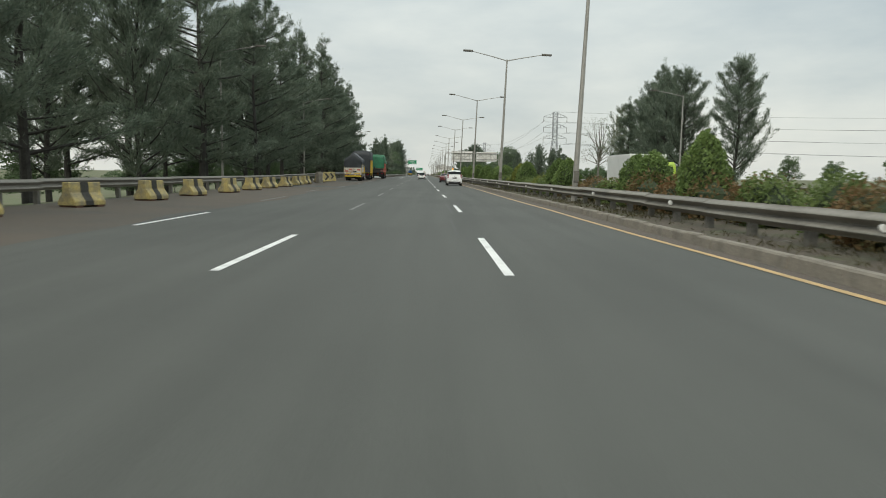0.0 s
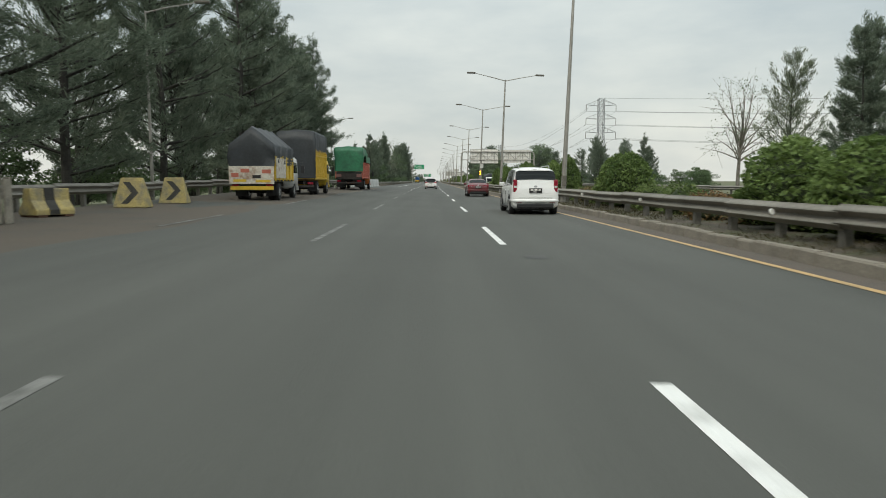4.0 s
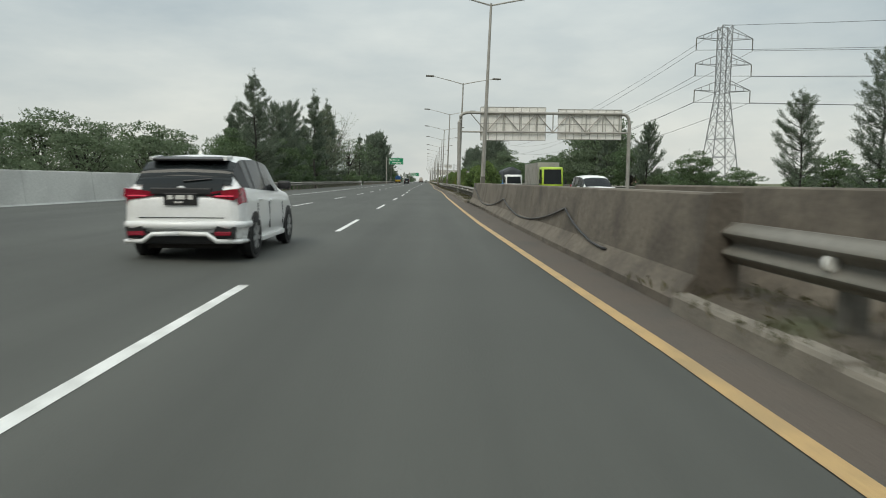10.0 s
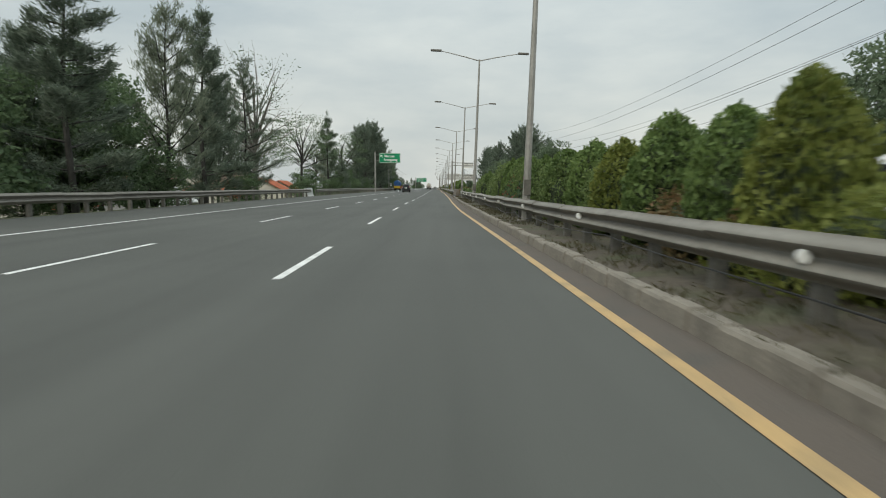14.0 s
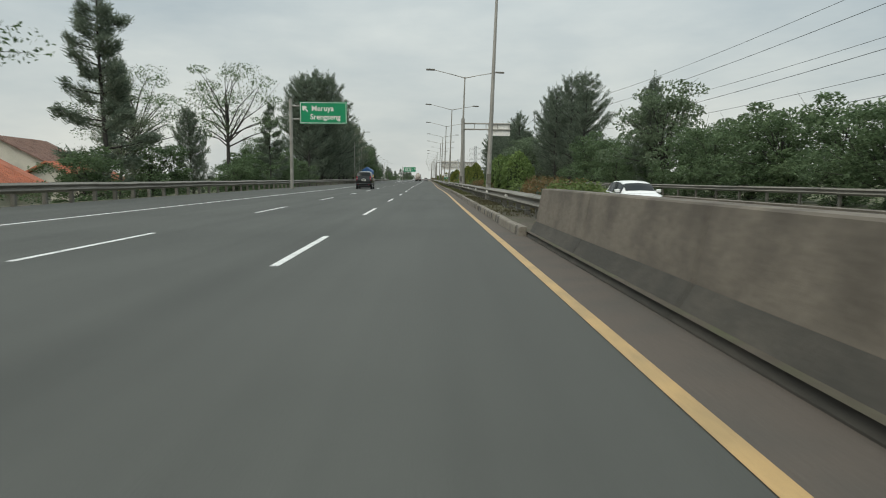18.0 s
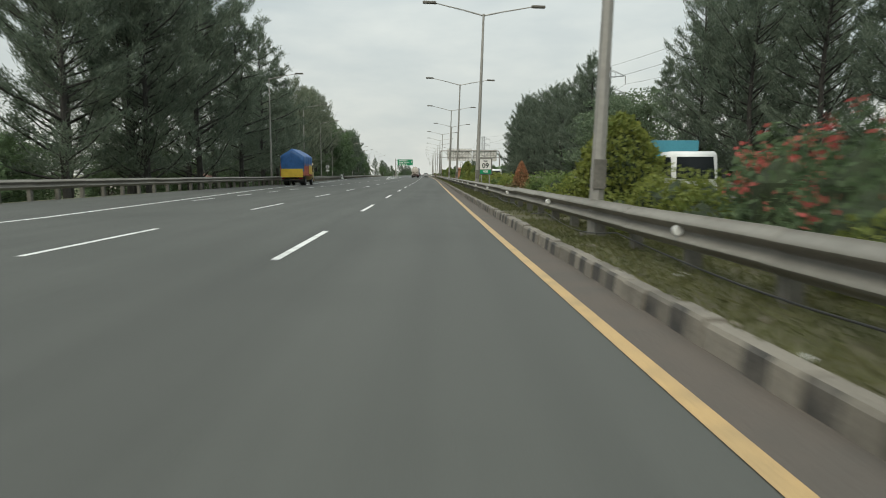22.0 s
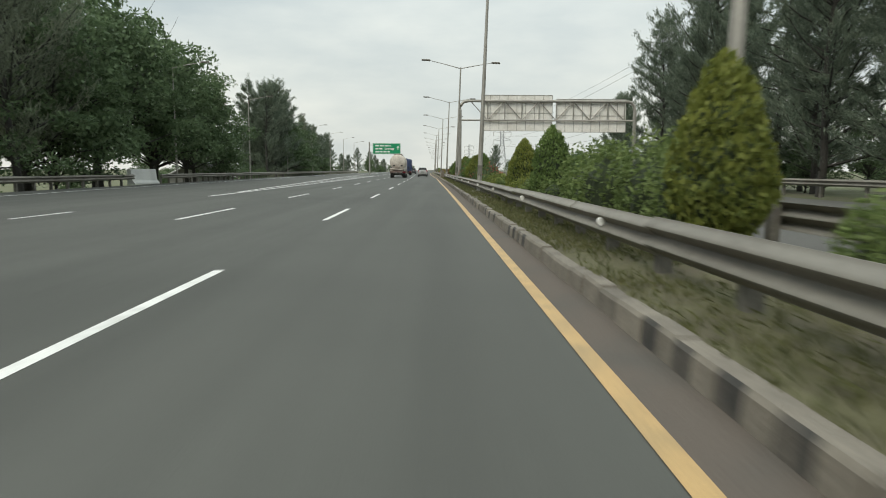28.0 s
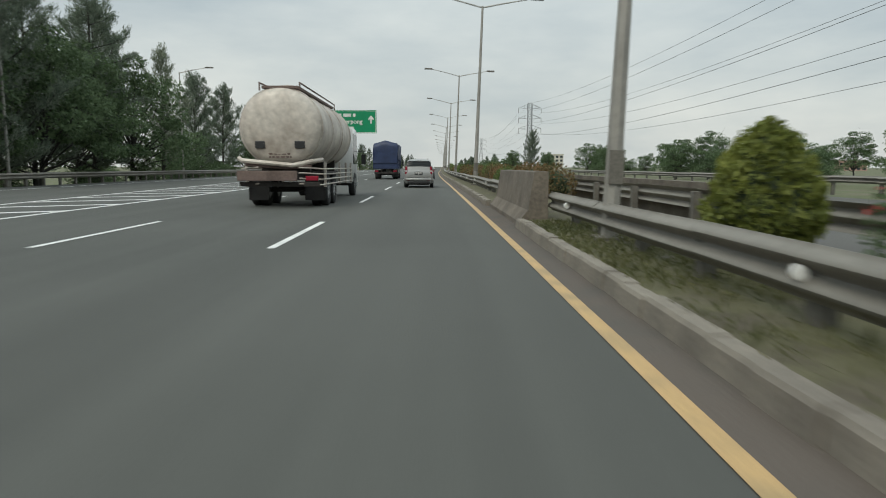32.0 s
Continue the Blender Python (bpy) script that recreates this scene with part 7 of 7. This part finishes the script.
GREEN_TARP = mat("green_tarpaulin", (0.03, 0.17, 0.085), 0.5, spread=0.3, size=0.7, fine=5.0, bump=0.9, second=(0.022, 0.1, 0.055))
DARK_TARP = mat("dark_grey_tarpaulin", (0.035, 0.04, 0.045), 0.55, spread=0.3, size=0.8, fine=8.0, bump=0.5)
BLUE_TARP = mat("blue_tarpaulin", (0.03, 0.12, 0.32), 0.45, spread=0.25, size=0.7, fine=8.0, bump=0.5)
NAVY_TARP = mat("navy_tarpaulin", (0.02, 0.035, 0.09), 0.5, spread=0.25, size=0.7, fine=8.0, bump=0.5)
RED_BED = mat("faded_red_truck_paint", (0.5, 0.15, 0.1), 0.6, spread=0.25, size=0.5, fine=15.0, bump=0.1, second=(0.4, 0.12, 0.085))
YELLOW_BED = mat("yellow_truck_paint", (0.68, 0.46, 0.05), 0.5, spread=0.2, size=0.5, fine=15.0, bump=0.08)
WHITE_CAB = paint("white_lorry_paint", (0.7, 0.7, 0.68), 0.2, 0.5)
ORANGE_CAB = paint("orange_lorry_paint", (0.55, 0.16, 0.04), 0.2, 0.5)
LIME_CAB = paint("lime_lorry_paint", (0.4, 0.55, 0.05), 0.2, 0.5)
TEAL_BOX = mat("turquoise_container_paint", (0.06, 0.26, 0.33), 0.55, spread=0.15, size=1.2, fine=12.0, bump=0.08)
GREY_BOX = mat("grey_trailer_sheet", (0.33, 0.32, 0.29), 0.6, spread=0.25, size=1.0, fine=12.0, bump=0.1)


def lorry(label, off, y, L, W, cab, axles, turn=0, z=None):
    return thing("lorry", label, "lorry", on_road(off, y, bank(off, y) if z is None else z, turn), "lorries")


# parked along the shoulder
t = lorry("parked lorry under a dark gabled tarpaulin with painted tailgate", -13.6, 29.5, 6.0, 2.1, WHITE_CAB, None)
lorry_base(t, 6.0, 2.1, WHITE_CAB, (1.3, 4.9), 1.6, 2.2, 0.95, 0.4)
side_bed(t, 2.1, 0.05, 4.2, 1.0, 2.1, YELLOW_BED, 5)
tarpaulin(t, 2.1, 0.0, 4.25, 1.75, 2.7, DARK_TARP, "dark grey gabled tarpaulin", 0.8, 3, 1.6)
TAIL = mat("scuffed_white_tailboard", (0.62, 0.58, 0.5), 0.7, spread=0.3, size=0.25, fine=12.0, bump=0.15, second=(0.36, 0.24, 0.17))
bm = bmesh.new()
box(bm, -1.06, 1.06, -0.15, -0.105, 0.78, 1.62, 0.012)
board = part("tail_board", bm, TAIL, t, "scuffed white tail board with red and dark patches")
for x0, x1, z0, z1, paint_of in ((-0.95, -0.6, 1.1, 1.3, RED_BED), (-0.5, -0.1, 1.32, 1.5, RED_BED), (0.05, 0.45, 1.05, 1.2, GREASY), (0.5, 0.92, 1.28, 1.46, RED_BED), (-0.85, -0.25, 0.88, 1.0, YELLOW_BED), (0.2, 0.9, 0.86, 0.98, YELLOW_BED)):
    bm = bmesh.new()
    box(bm, x0, x1, -0.158, -0.151, z0, z1)
    part("painted_patch", bm, paint_of, board)
bm = bmesh.new()
box(bm, -1.02, 1.02, -0.1, -0.04, 0.5, 0.68, 0.015)
part("rear_bumper", bm, YELLOW_BED, t, "yellow rear bumper bar")
for s in (-1, 1):
    bm = bmesh.new()
    box(bm, s * 1.116, s * 1.13, 0.1, 2.2, 1.06, 2.02, 0.005)
    part("side_panel", bm, TAIL, t, "scuffed white side panel")
t = lorry("parked yellow lorry under a tall dark tarpaulin", -13.35, 38.8, 6.3, 2.2, YELLOW_BED, None)
lorry_base(t, 6.3, 2.2, YELLOW_BED, (1.4, 5.2), 1.6, 2.25, 0.95, 0.4)
side_bed(t, 2.2, 0.05, 4.55, 1.0, 2.75, YELLOW_BED, 12)
tarpaulin(t, 2.2, 0.0, 4.6, 2.68, 3.85, DARK_TARP, "dark grey tarpaulin over the load", 0.12, 4, 1.0)
t = lorry("parked red lorry under a bulging green tarpaulin", -12.9, 61.6, 9.4, 2.5, ORANGE_CAB, None)
lorry_base(t, 9.4, 2.5, ORANGE_CAB, (2.9, 8.3), 2.0, 2.6, 1.1, 0.5)
side_bed(t, 2.5, 0.05, 7.1, 1.15, 2.6, RED_BED, 16)
tarpaulin(t, 2.5, -0.1, 7.15, 2.62, 4.0, GREEN_TARP, "creased green tarpaulin", 0.1, 5, 1.75, 0.72, 0.12, True)
bm = bmesh.new()
box(bm, -1.1, 1.1, 0.2, 6.9, 1.16, 3.1, 0.05)
part("load", bm, mat("brown_load", (0.2, 0.09, 0.06), 0.9, spread=0.4, size=0.5, fine=10.0), t, "brown covered load")
bm = bmesh.new()
box(bm, -1.2, 1.2, -0.09, -0.055, 1.0, 1.72, 0.01)
board = part("tail_board", bm, GREASY, t, "dark greasy tail board")
for s in (-1, 1):
    bm = bmesh.new()
    box(bm, s * 0.72, s * 1.2, -0.13, -0.092, 1.22, 1.5, 0.015)
    part("lamp_panel", bm, mat("dusty_red_lamp_panel", (0.2, 0.1, 0.09), 0.6, spread=0.3, size=0.2), board, "dusty red lamp panel")
    bm = bmesh.new()
    box(bm, s * 0.45, s * 1.2, 0.5, 0.53, 0.25, 1.0, 0.01)
    part("mudflap", bm, BLACK_PAINT, t, "black rubber mudflap")
bm = bmesh.new()
box(bm, -1.15, 1.15, 0.0, 0.1, 0.6, 0.72, 0.01)
part("rear_bumper", bm, GREASY, t, "dark rear bumper bar")
t = lorry("lorry with blue gabled tarpaulin stopped on the shoulder", -14.75, 386.2, 6.2, 2.2, ORANGE_CAB, None)
CREAM_CAB = paint("cream_lorry_paint", (0.55, 0.4, 0.16), 0.2, 0.5)
lorry_base(t, 6.2, 2.2, CREAM_CAB, (1.4, 5.1), 1.6, 2.3, 0.95, 0.4)
side_bed(t, 2.2, 0.05, 4.45, 1.0, 2.1, RED_BED, 6)
for s in (-1, 1):
    bm = bmesh.new()
    box(bm, s * 1.165, s * 1.18, 2.6, 4.4, 1.08, 1.98, 0.005)
    part("side_panel", bm, YELLOW_BED, t, "yellow painted side panel")
tarpaulin(t, 2.2, 0.0, 4.5, 1.9, 2.9, BLUE_TARP, "blue gabled tarpaulin", 0.65, 6, 1.35)
bm = bmesh.new()
box(bm, -1.05, 1.05, -0.16, -0.1, 0.8, 1.62, 0.01)
part("tail_board", bm, YELLOW_BED, t, "yellow tail board")
t = lorry("lorry with navy tarpaulin ahead in the middle lane", -5.6, 598.0, 8.0, 2.4, WHITE_CAB, None)
lorry_base(t, 8.0, 2.4, WHITE_CAB, (1.7, 6.8), 1.9, 2.5, 1.05, 0.46)
side_bed(t, 2.4, 0.05, 5.9, 1.1, 2.3, NAVY_TARP, 8)
tarpaulin(t, 2.4, 0.0, 5.9, 1.9, 3.5, NAVY_TARP, "navy tarpaulin over hoops", 0.3, 8, 1.6)

# oncoming, facing the other way
t = lorry("container lorry with a turquoise box on the oncoming carriageway", 12.0, 363.5, 9.4, 2.45, WHITE_CAB, None, 180, -0.3)
lorry_base(t, 9.4, 2.45, WHITE_CAB, (1.2, 2.3, 8.2), 2.0, 2.7, 0.85, 0.42)
bm = bmesh.new()
box(bm, -1.22, 1.22, 0.0, 6.6, 0.8, 3.36, 0.02)
boxp = part("container", bm, TEAL_BOX, t, "turquoise steel container")
for k in range(22):
    for s in (-1, 1):
        bm = bmesh.new()
        box(bm, s * 1.221, s * 1.25, 0.2 + k * 0.29, 0.34 + k * 0.29, 0.98, 3.2)
        part("corrugation", bm, TEAL_BOX, boxp)
bm = bmesh.new()
box(bm, 1.252, 1.27, 1.6, 2.5, 2.45, 2.9, 0.01)
box(bm, 1.27, 1.275, 1.75, 2.35, 2.63, 2.73)
part("decal", bm, SIGN_WHITE, boxp, "white sticker")
t = lorry("pale green lorry with slatted sides on the oncoming carriageway", 8.2, 426.0, 6.2, 2.1, LIME_CAB, None, 180, -0.3)
lorry_base(t, 6.2, 2.1, WHITE_CAB, (1.4, 5.1), 1.6, 2.3, 0.95, 0.4)
side_bed(t, 2.1, 0.05, 4.4, 1.0, 1.7, mat("pale_green_paint", (0.33, 0.5, 0.26), 0.6, spread=0.2, size=0.6), 6)
for k in range(5):
    for s in (-1, 1):
        bm = bmesh.new()
        box(bm, s * 1.0, s * 1.05, 0.05, 4.4, 1.85 + k * 0.2, 1.95 + k * 0.2)
        part("slat", bm, mat("pale_green_slat", (0.33, 0.5, 0.26), 0.6, spread=0.2, size=0.6) if k == 0 and s == -1 else bpy.data.materials["pale_green_slat"], t)
t = lorry("articulated lorry with lime cab and grey trailer", 12.4, 172.0, 12.0, 2.5, LIME_CAB, None, 180, -0.3)
lorry_base(t, 12.0, 2.5, LIME_CAB, (1.3, 2.5, 8.6, 10.8), 2.1, 3.2, 1.15, 0.5)
bm = bmesh.new()
box(bm, -1.25, 1.25, 0.0, 9.3, 1.18, 3.75, 0.03)
trailer = part("trailer_box", bm, GREY_BOX, t, "grey ribbed trailer body")
for k in range(34):
    bm = bmesh.new()
    box(bm, 1.251, 1.275, 0.1 + k * 0.27, 0.22 + k * 0.27, 1.25, 3.65)
    part("panel_rib", bm, GREY_BOX, trailer)
t = lorry("blue and white lorry with a black tarpaulin, oncoming", 10.6, 186.0, 8.0, 2.4, WHITE_CAB, None, 180, -0.3)
lorry_base(t, 8.0, 2.4, WHITE_CAB, (1.7, 6.8), 1.9, 2.5, 1.05, 0.46)
side_bed(t, 2.4, 0.05, 5.9, 1.1, 1.9, paint("light_blue_paint", (0.16, 0.33, 0.55), 0.2, 0.5), 8)
tarpaulin(t, 2.4, 0.0, 5.9, 1.6, 3.1, DARK_TARP, "black tarpaulin", 0.5, 9, 1.6)
t = lorry("lime-coloured lorry on the oncoming carriageway", 9.0, -8.0, 7.0, 2.3, LIME_CAB, None, 180, -0.3)
lorry_base(t, 7.0, 2.3, LIME_CAB, (1.5, 5.9), 1.8, 2.5, 1.0, 0.44)
bm = bmesh.new()
box(bm, -1.15, 1.15, 0.0, 5.0, 1.02, 3.0, 0.03)
part("cargo_box", bm, WHITE_CAB, t, "white cargo box")

# the tanker
TANK = mat("dusty_tank_shell", (0.54, 0.49, 0.43), 0.5, 0.1, spread=0.3, size=0.8, fine=7.0, bump=0.04, second=(0.32, 0.265, 0.22), mask=(0.42, 0.72))
DUST = mat("rusty_bumper", (0.16, 0.115, 0.1), 0.85, spread=0.35, size=0.5, fine=15.0, bump=0.15)
tk = thing("tanker_lorry", "dusty cream tanker lorry with rounded tank and rear pipes", "lorry", on_road(-5.75, 550.9), "lorries")
lorry_base(tk, 10.6, 2.5, WHITE_CAB, (1.7, 3.0, 9.3), 2.1, 2.9, 1.15, 0.5)
bm = bmesh.new()
prof = [(0.0, 0.0), (0.03, 0.45), (0.08, 0.8), (0.16, 0.95), (0.26, 0.995), (0.4, 1.0), (7.6, 1.0), (7.75, 0.96), (7.85, 0.8), (7.92, 0.0)]
n = 40
TZ, TRX, TRZ = 2.42, 1.23, 1.17
rings = []
for y, r in prof:
    rings.append([bm.verts.new((TRX * r * math.cos(2 * math.pi * k / n), y + 0.1, TZ + TRZ * r * math.sin(2 * math.pi * k / n))) for k in range(n)] if r > 0 else [bm.verts.new((0, y + 0.1, TZ))])
for a, b in zip(rings, rings[1:]):
    for k in range(n):
        if len(a) == 1:
            bm.faces.new((a[0], b[(k + 1) % n], b[k]))
        elif len(b) == 1:
            bm.faces.new((a[k], a[(k + 1) % n], b[0]))
        else:
            bm.faces.new((a[k], a[(k + 1) % n], b[(k + 1) % n], b[k]))
bmesh.ops.recalc_face_normals(bm, faces=bm.faces[:])
tank = part("tank", bm, TANK, tk, "dusty cream tank shell", True)
for y in (0.42, 2.6, 5.0, 7.4):
    bm = bmesh.new()
    tube(bm, [((TRX + 0.01) * math.cos(2 * math.pi * k / 40), y, TZ + (TRZ + 0.01) * math.sin(2 * math.pi * k / 40)) for k in range(41)], 0.028, 5, False)
    part("band", bm, TANK, tank)
bm = bmesh.new()
box(bm, -0.55, 0.55, 0.35, 7.6, TZ + TRZ - 0.03, TZ + TRZ + 0.05, 0.01)
part("walkway", bm, DUST, tank, "grey top walkway")
for s in (-1, 1):
    bm = bmesh.new()
    tube(bm, [(s * 0.6, 0.3, TZ + TRZ - 0.1), (s * 0.6, 0.3, TZ + TRZ + 0.13), (s * 0.6, 7.5, TZ + TRZ + 0.13), (s * 0.6, 7.5, TZ + TRZ - 0.1)], 0.025, 6)
    part("walkway_rail", bm, DUST, tank)
    bm = bmesh.new()
    box(bm, s * 0.44, s * 0.74, 0.12, 0.2, 1.78, 2.0, 0.02)
    part("lamp_recess", bm, BLACK_PAINT, tank, "dark square lamp recess")
for k in range(3):
    bm = bmesh.new()
    bmesh.ops.create_cone(bm, segments=20, radius1=0.3, radius2=0.26, depth=0.14, cap_ends=True, matrix=Matrix.Translation((0, 1.5 + 2.3 * k, TZ + TRZ + 0.1)))
    part("hatch", bm, TANK, tank)
bm = bmesh.new()
for j, z in enumerate((1.62, 1.53, 1.75)):
    bars(bm, -0.34 if j < 2 else -0.22, 0.34 if j < 2 else 0.22, z, 0.055, 0.155, 30 + j)
bmesh.ops.translate(bm, vec=(0, 0.015, 0), verts=bm.verts[:])
part("text_line", bm, DUST, tank)
bm = bmesh.new()
tube(bm, [(-1.2, 0.0, 1.5), (-1.1, -0.03, 1.42), (0.4, -0.03, 1.28), (0.95, 0.15, 1.4), (1.15, 0.8, 1.45)], 0.07, 8)
part("hose_pipe", bm, TANK, tk, "grey delivery pipe")
bm = bmesh.new()
tube(bm, [(-1.0, 0.05, 1.3), (0.2, 0.05, 1.2), (0.9, 0.3, 1.25)], 0.05, 8)
part("delivery_pipe", bm, DUST, tk)
bm = bmesh.new()
box(bm, -1.22, 0.55, -0.18, -0.1, 0.82, 1.12, 0.02)
part("bumper_beam", bm, DUST, tk, "broad rusty brown bumper beam")
for z in (0.72, 0.88, 1.04, 1.2):
    for s in (-1, 1):
        bm = bmesh.new()
        tube(bm, [(s * 0.6, -0.1, z + 0.02), (s * 1.22, 0.4, z - 0.02), (s * 1.24, 7.6, z - 0.02)], 0.025, 6)
        part("side_rail", bm, TANK, tk, "pale side guard rail")
for s in (-1, 1):
    for y in (0.9, 4.2, 6.0, 7.6):
        bm = bmesh.new()
        box(bm, s * 1.18, s * 1.25, y - 0.04, y + 0.04, 0.62, 1.4)
        part("guard_post", bm, TANK, tk)
    bm = bmesh.new()
    prism(bm, [(1.0, 1.02), (1.05, 1.1), (3.65, 1.1), (3.7, 1.02), (3.6, 0.98), (1.1, 0.98)], s * 0.7, s * 1.24)
    part("mudguard", bm, GREASY, tk)
for y in (1.0, 3.6, 6.2):
    bm = bmesh.new()
    box(bm, -0.75, 0.75, y - 0.1, y + 0.1, 1.05, 1.5)
    part("saddle", bm, GREASY, tk)

# ---- kerb stones ----
bm = bmesh.new()
for y0, y1, k in ((0.004, 0.33, 0), (0.33, 0.646, 1)):
    v = [bm.verts.new(q) for q in ((0.0, y0, -0.05), (0.025, y0, 0.17), (0.05, y0, 0.2), (0.19, y0, 0.2), (0.19, y0, -0.05), (0.0, y1, -0.05), (0.025, y1, 0.17), (0.05, y1, 0.2), (0.19, y1, 0.2), (0.19, y1, -0.05))]
    for j in range(4):
        f = bm.faces.new((v[j], v[j + 1], v[j + 6], v[j + 5]))
        f.material_index = k if j < 2 else 0
    bm.faces.new(v[0:5][::-1])
    bm.faces.new(v[5:10])
bmesh.ops.recalc_face_normals(bm, faces=bm.faces[:])
STONE = data("kerb_stone", bm, [KERB, KERB_BLACK])
PLAIN = STONE.copy()
PLAIN.polygons.foreach_set("material_index", [0] * len(PLAIN.polygons))
kerb = thing("kerb", "row of worn concrete kerb stones with faded black paint", "kerb", Matrix.Translation((xc(300.0) + 0.5, 300.0, 0)), kind="structure")
inv = kerb.matrix_basis.inverted()


def stone_pose(i):
    y = -104.0 + 0.65 * i
    rs = random.Random(i)
    if rs.random() < 0.05:
        y += rs.uniform(-0.02, 0.02)
    return on_road(kerb_foot(y) + rs.uniform(-0.012, 0.012), y, rs.uniform(-0.02, 0.012), rs.uniform(-0.8, 0.8))


def walled(y):
    return any(a - 0.4 < y < b + 0.1 for a, b in GAPS)


joined = []
for i in range(0, 1180):
    y = -104.0 + 0.65 * i
    if walled(y):
        continue
    if 316.0 < y < 505.0:
        child("kerb_stone", PLAIN if random.Random(i * 7).random() < table(y, [(352, 0.2), (366, 0.62), (477, 0.72), (478, 0.08)]) else STONE, kerb, inv @ stone_pose(i))
    else:
        joined.append((stone_pose(i), y < 236 or y > 514 or random.Random(i * 7).random() < 0.3))
vs = np.array([v.co[:] for v in STONE.vertices])
fs = [tuple(p.vertices) for p in STONE.polygons]
mi = [p.material_index for p in STONE.polygons]
allv, allf, allm = [], [], []
for m, plain in joined:
    b = len(allv)
    allv += [tuple(m @ Vector(q)) for q in vs]
    allf += [tuple(b + k for k in f) for f in fs]
    allm += [0] * len(mi) if plain else mi
me = bpy.data.meshes.new("kerb_stones")
me.from_pydata(allv, [], allf)
me.materials.append(KERB)
me.materials.append(KERB_BLACK)
me.polygons.foreach_set("material_index", allm)
tagged(new("kerb_stones", me), "long row of worn concrete kerb stones with faded black paint", "kerb", kind="stuff")

# thin service cable that droops along the posts of the rail
for y0, y1, seed in ((124.5, 236.0, 1), (258.0, 352.0, 2), (366.0, 436.0, 3)):
    rs = random.Random(seed)
    bm = bmesh.new()
    pts, y = [], y0
    hang = 0.36
    while y < y1:
        span, sag, to = rs.choice((4.0, 6.0, 8.0)), rs.uniform(0.02, 0.2), rs.uniform(0.3, 0.4)
        for i in range(8):
            f = i / 8
            q = y + span * f
            pts.append((xc(q) + 1.3 + 0.03 * math.sin(q), q, max(0.2, rail_bottom(q) - 0.43 + hang + (to - hang) * f - sag * 4 * f * (1 - f))))
        hang = to
        y += span
    tube(bm, pts, 0.011, 5)
    tagged(new("cable", data("cable", bm, BLACK_PAINT, True)), "thin dark cable drooping under the guardrail beam", "cable")

# scraps of rubble under the rail
rs = random.Random(5)
for i in range(150):
    y = rs.uniform(-50, 545)
    if walled(y):
        continue
    bm = bmesh.new()
    bmesh.ops.create_icosphere(bm, subdivisions=1, radius=1.0)
    for q in bm.verts:
        q.co = Vector((q.co.x * rs.uniform(0.6, 1.2), q.co.y * rs.uniform(0.6, 1.2), q.co.z * 0.5))
    bmesh.ops.scale(bm, vec=Vector((1, 1.3, 0.8)) * rs.uniform(0.04, 0.12), verts=bm.verts[:])
    ob = new("rubble", data("rubble", bm, rs.choice((PALE_CONCRETE, KERB, DARK_CONCRETE, KERB))))
    ob.matrix_basis = on_road(rs.uniform(0.75, 1.9), y, 0.16, rs.uniform(0, 360))
    tagged(ob, "small pale lump of rubble on the median", "rubble", "rubble on the median")
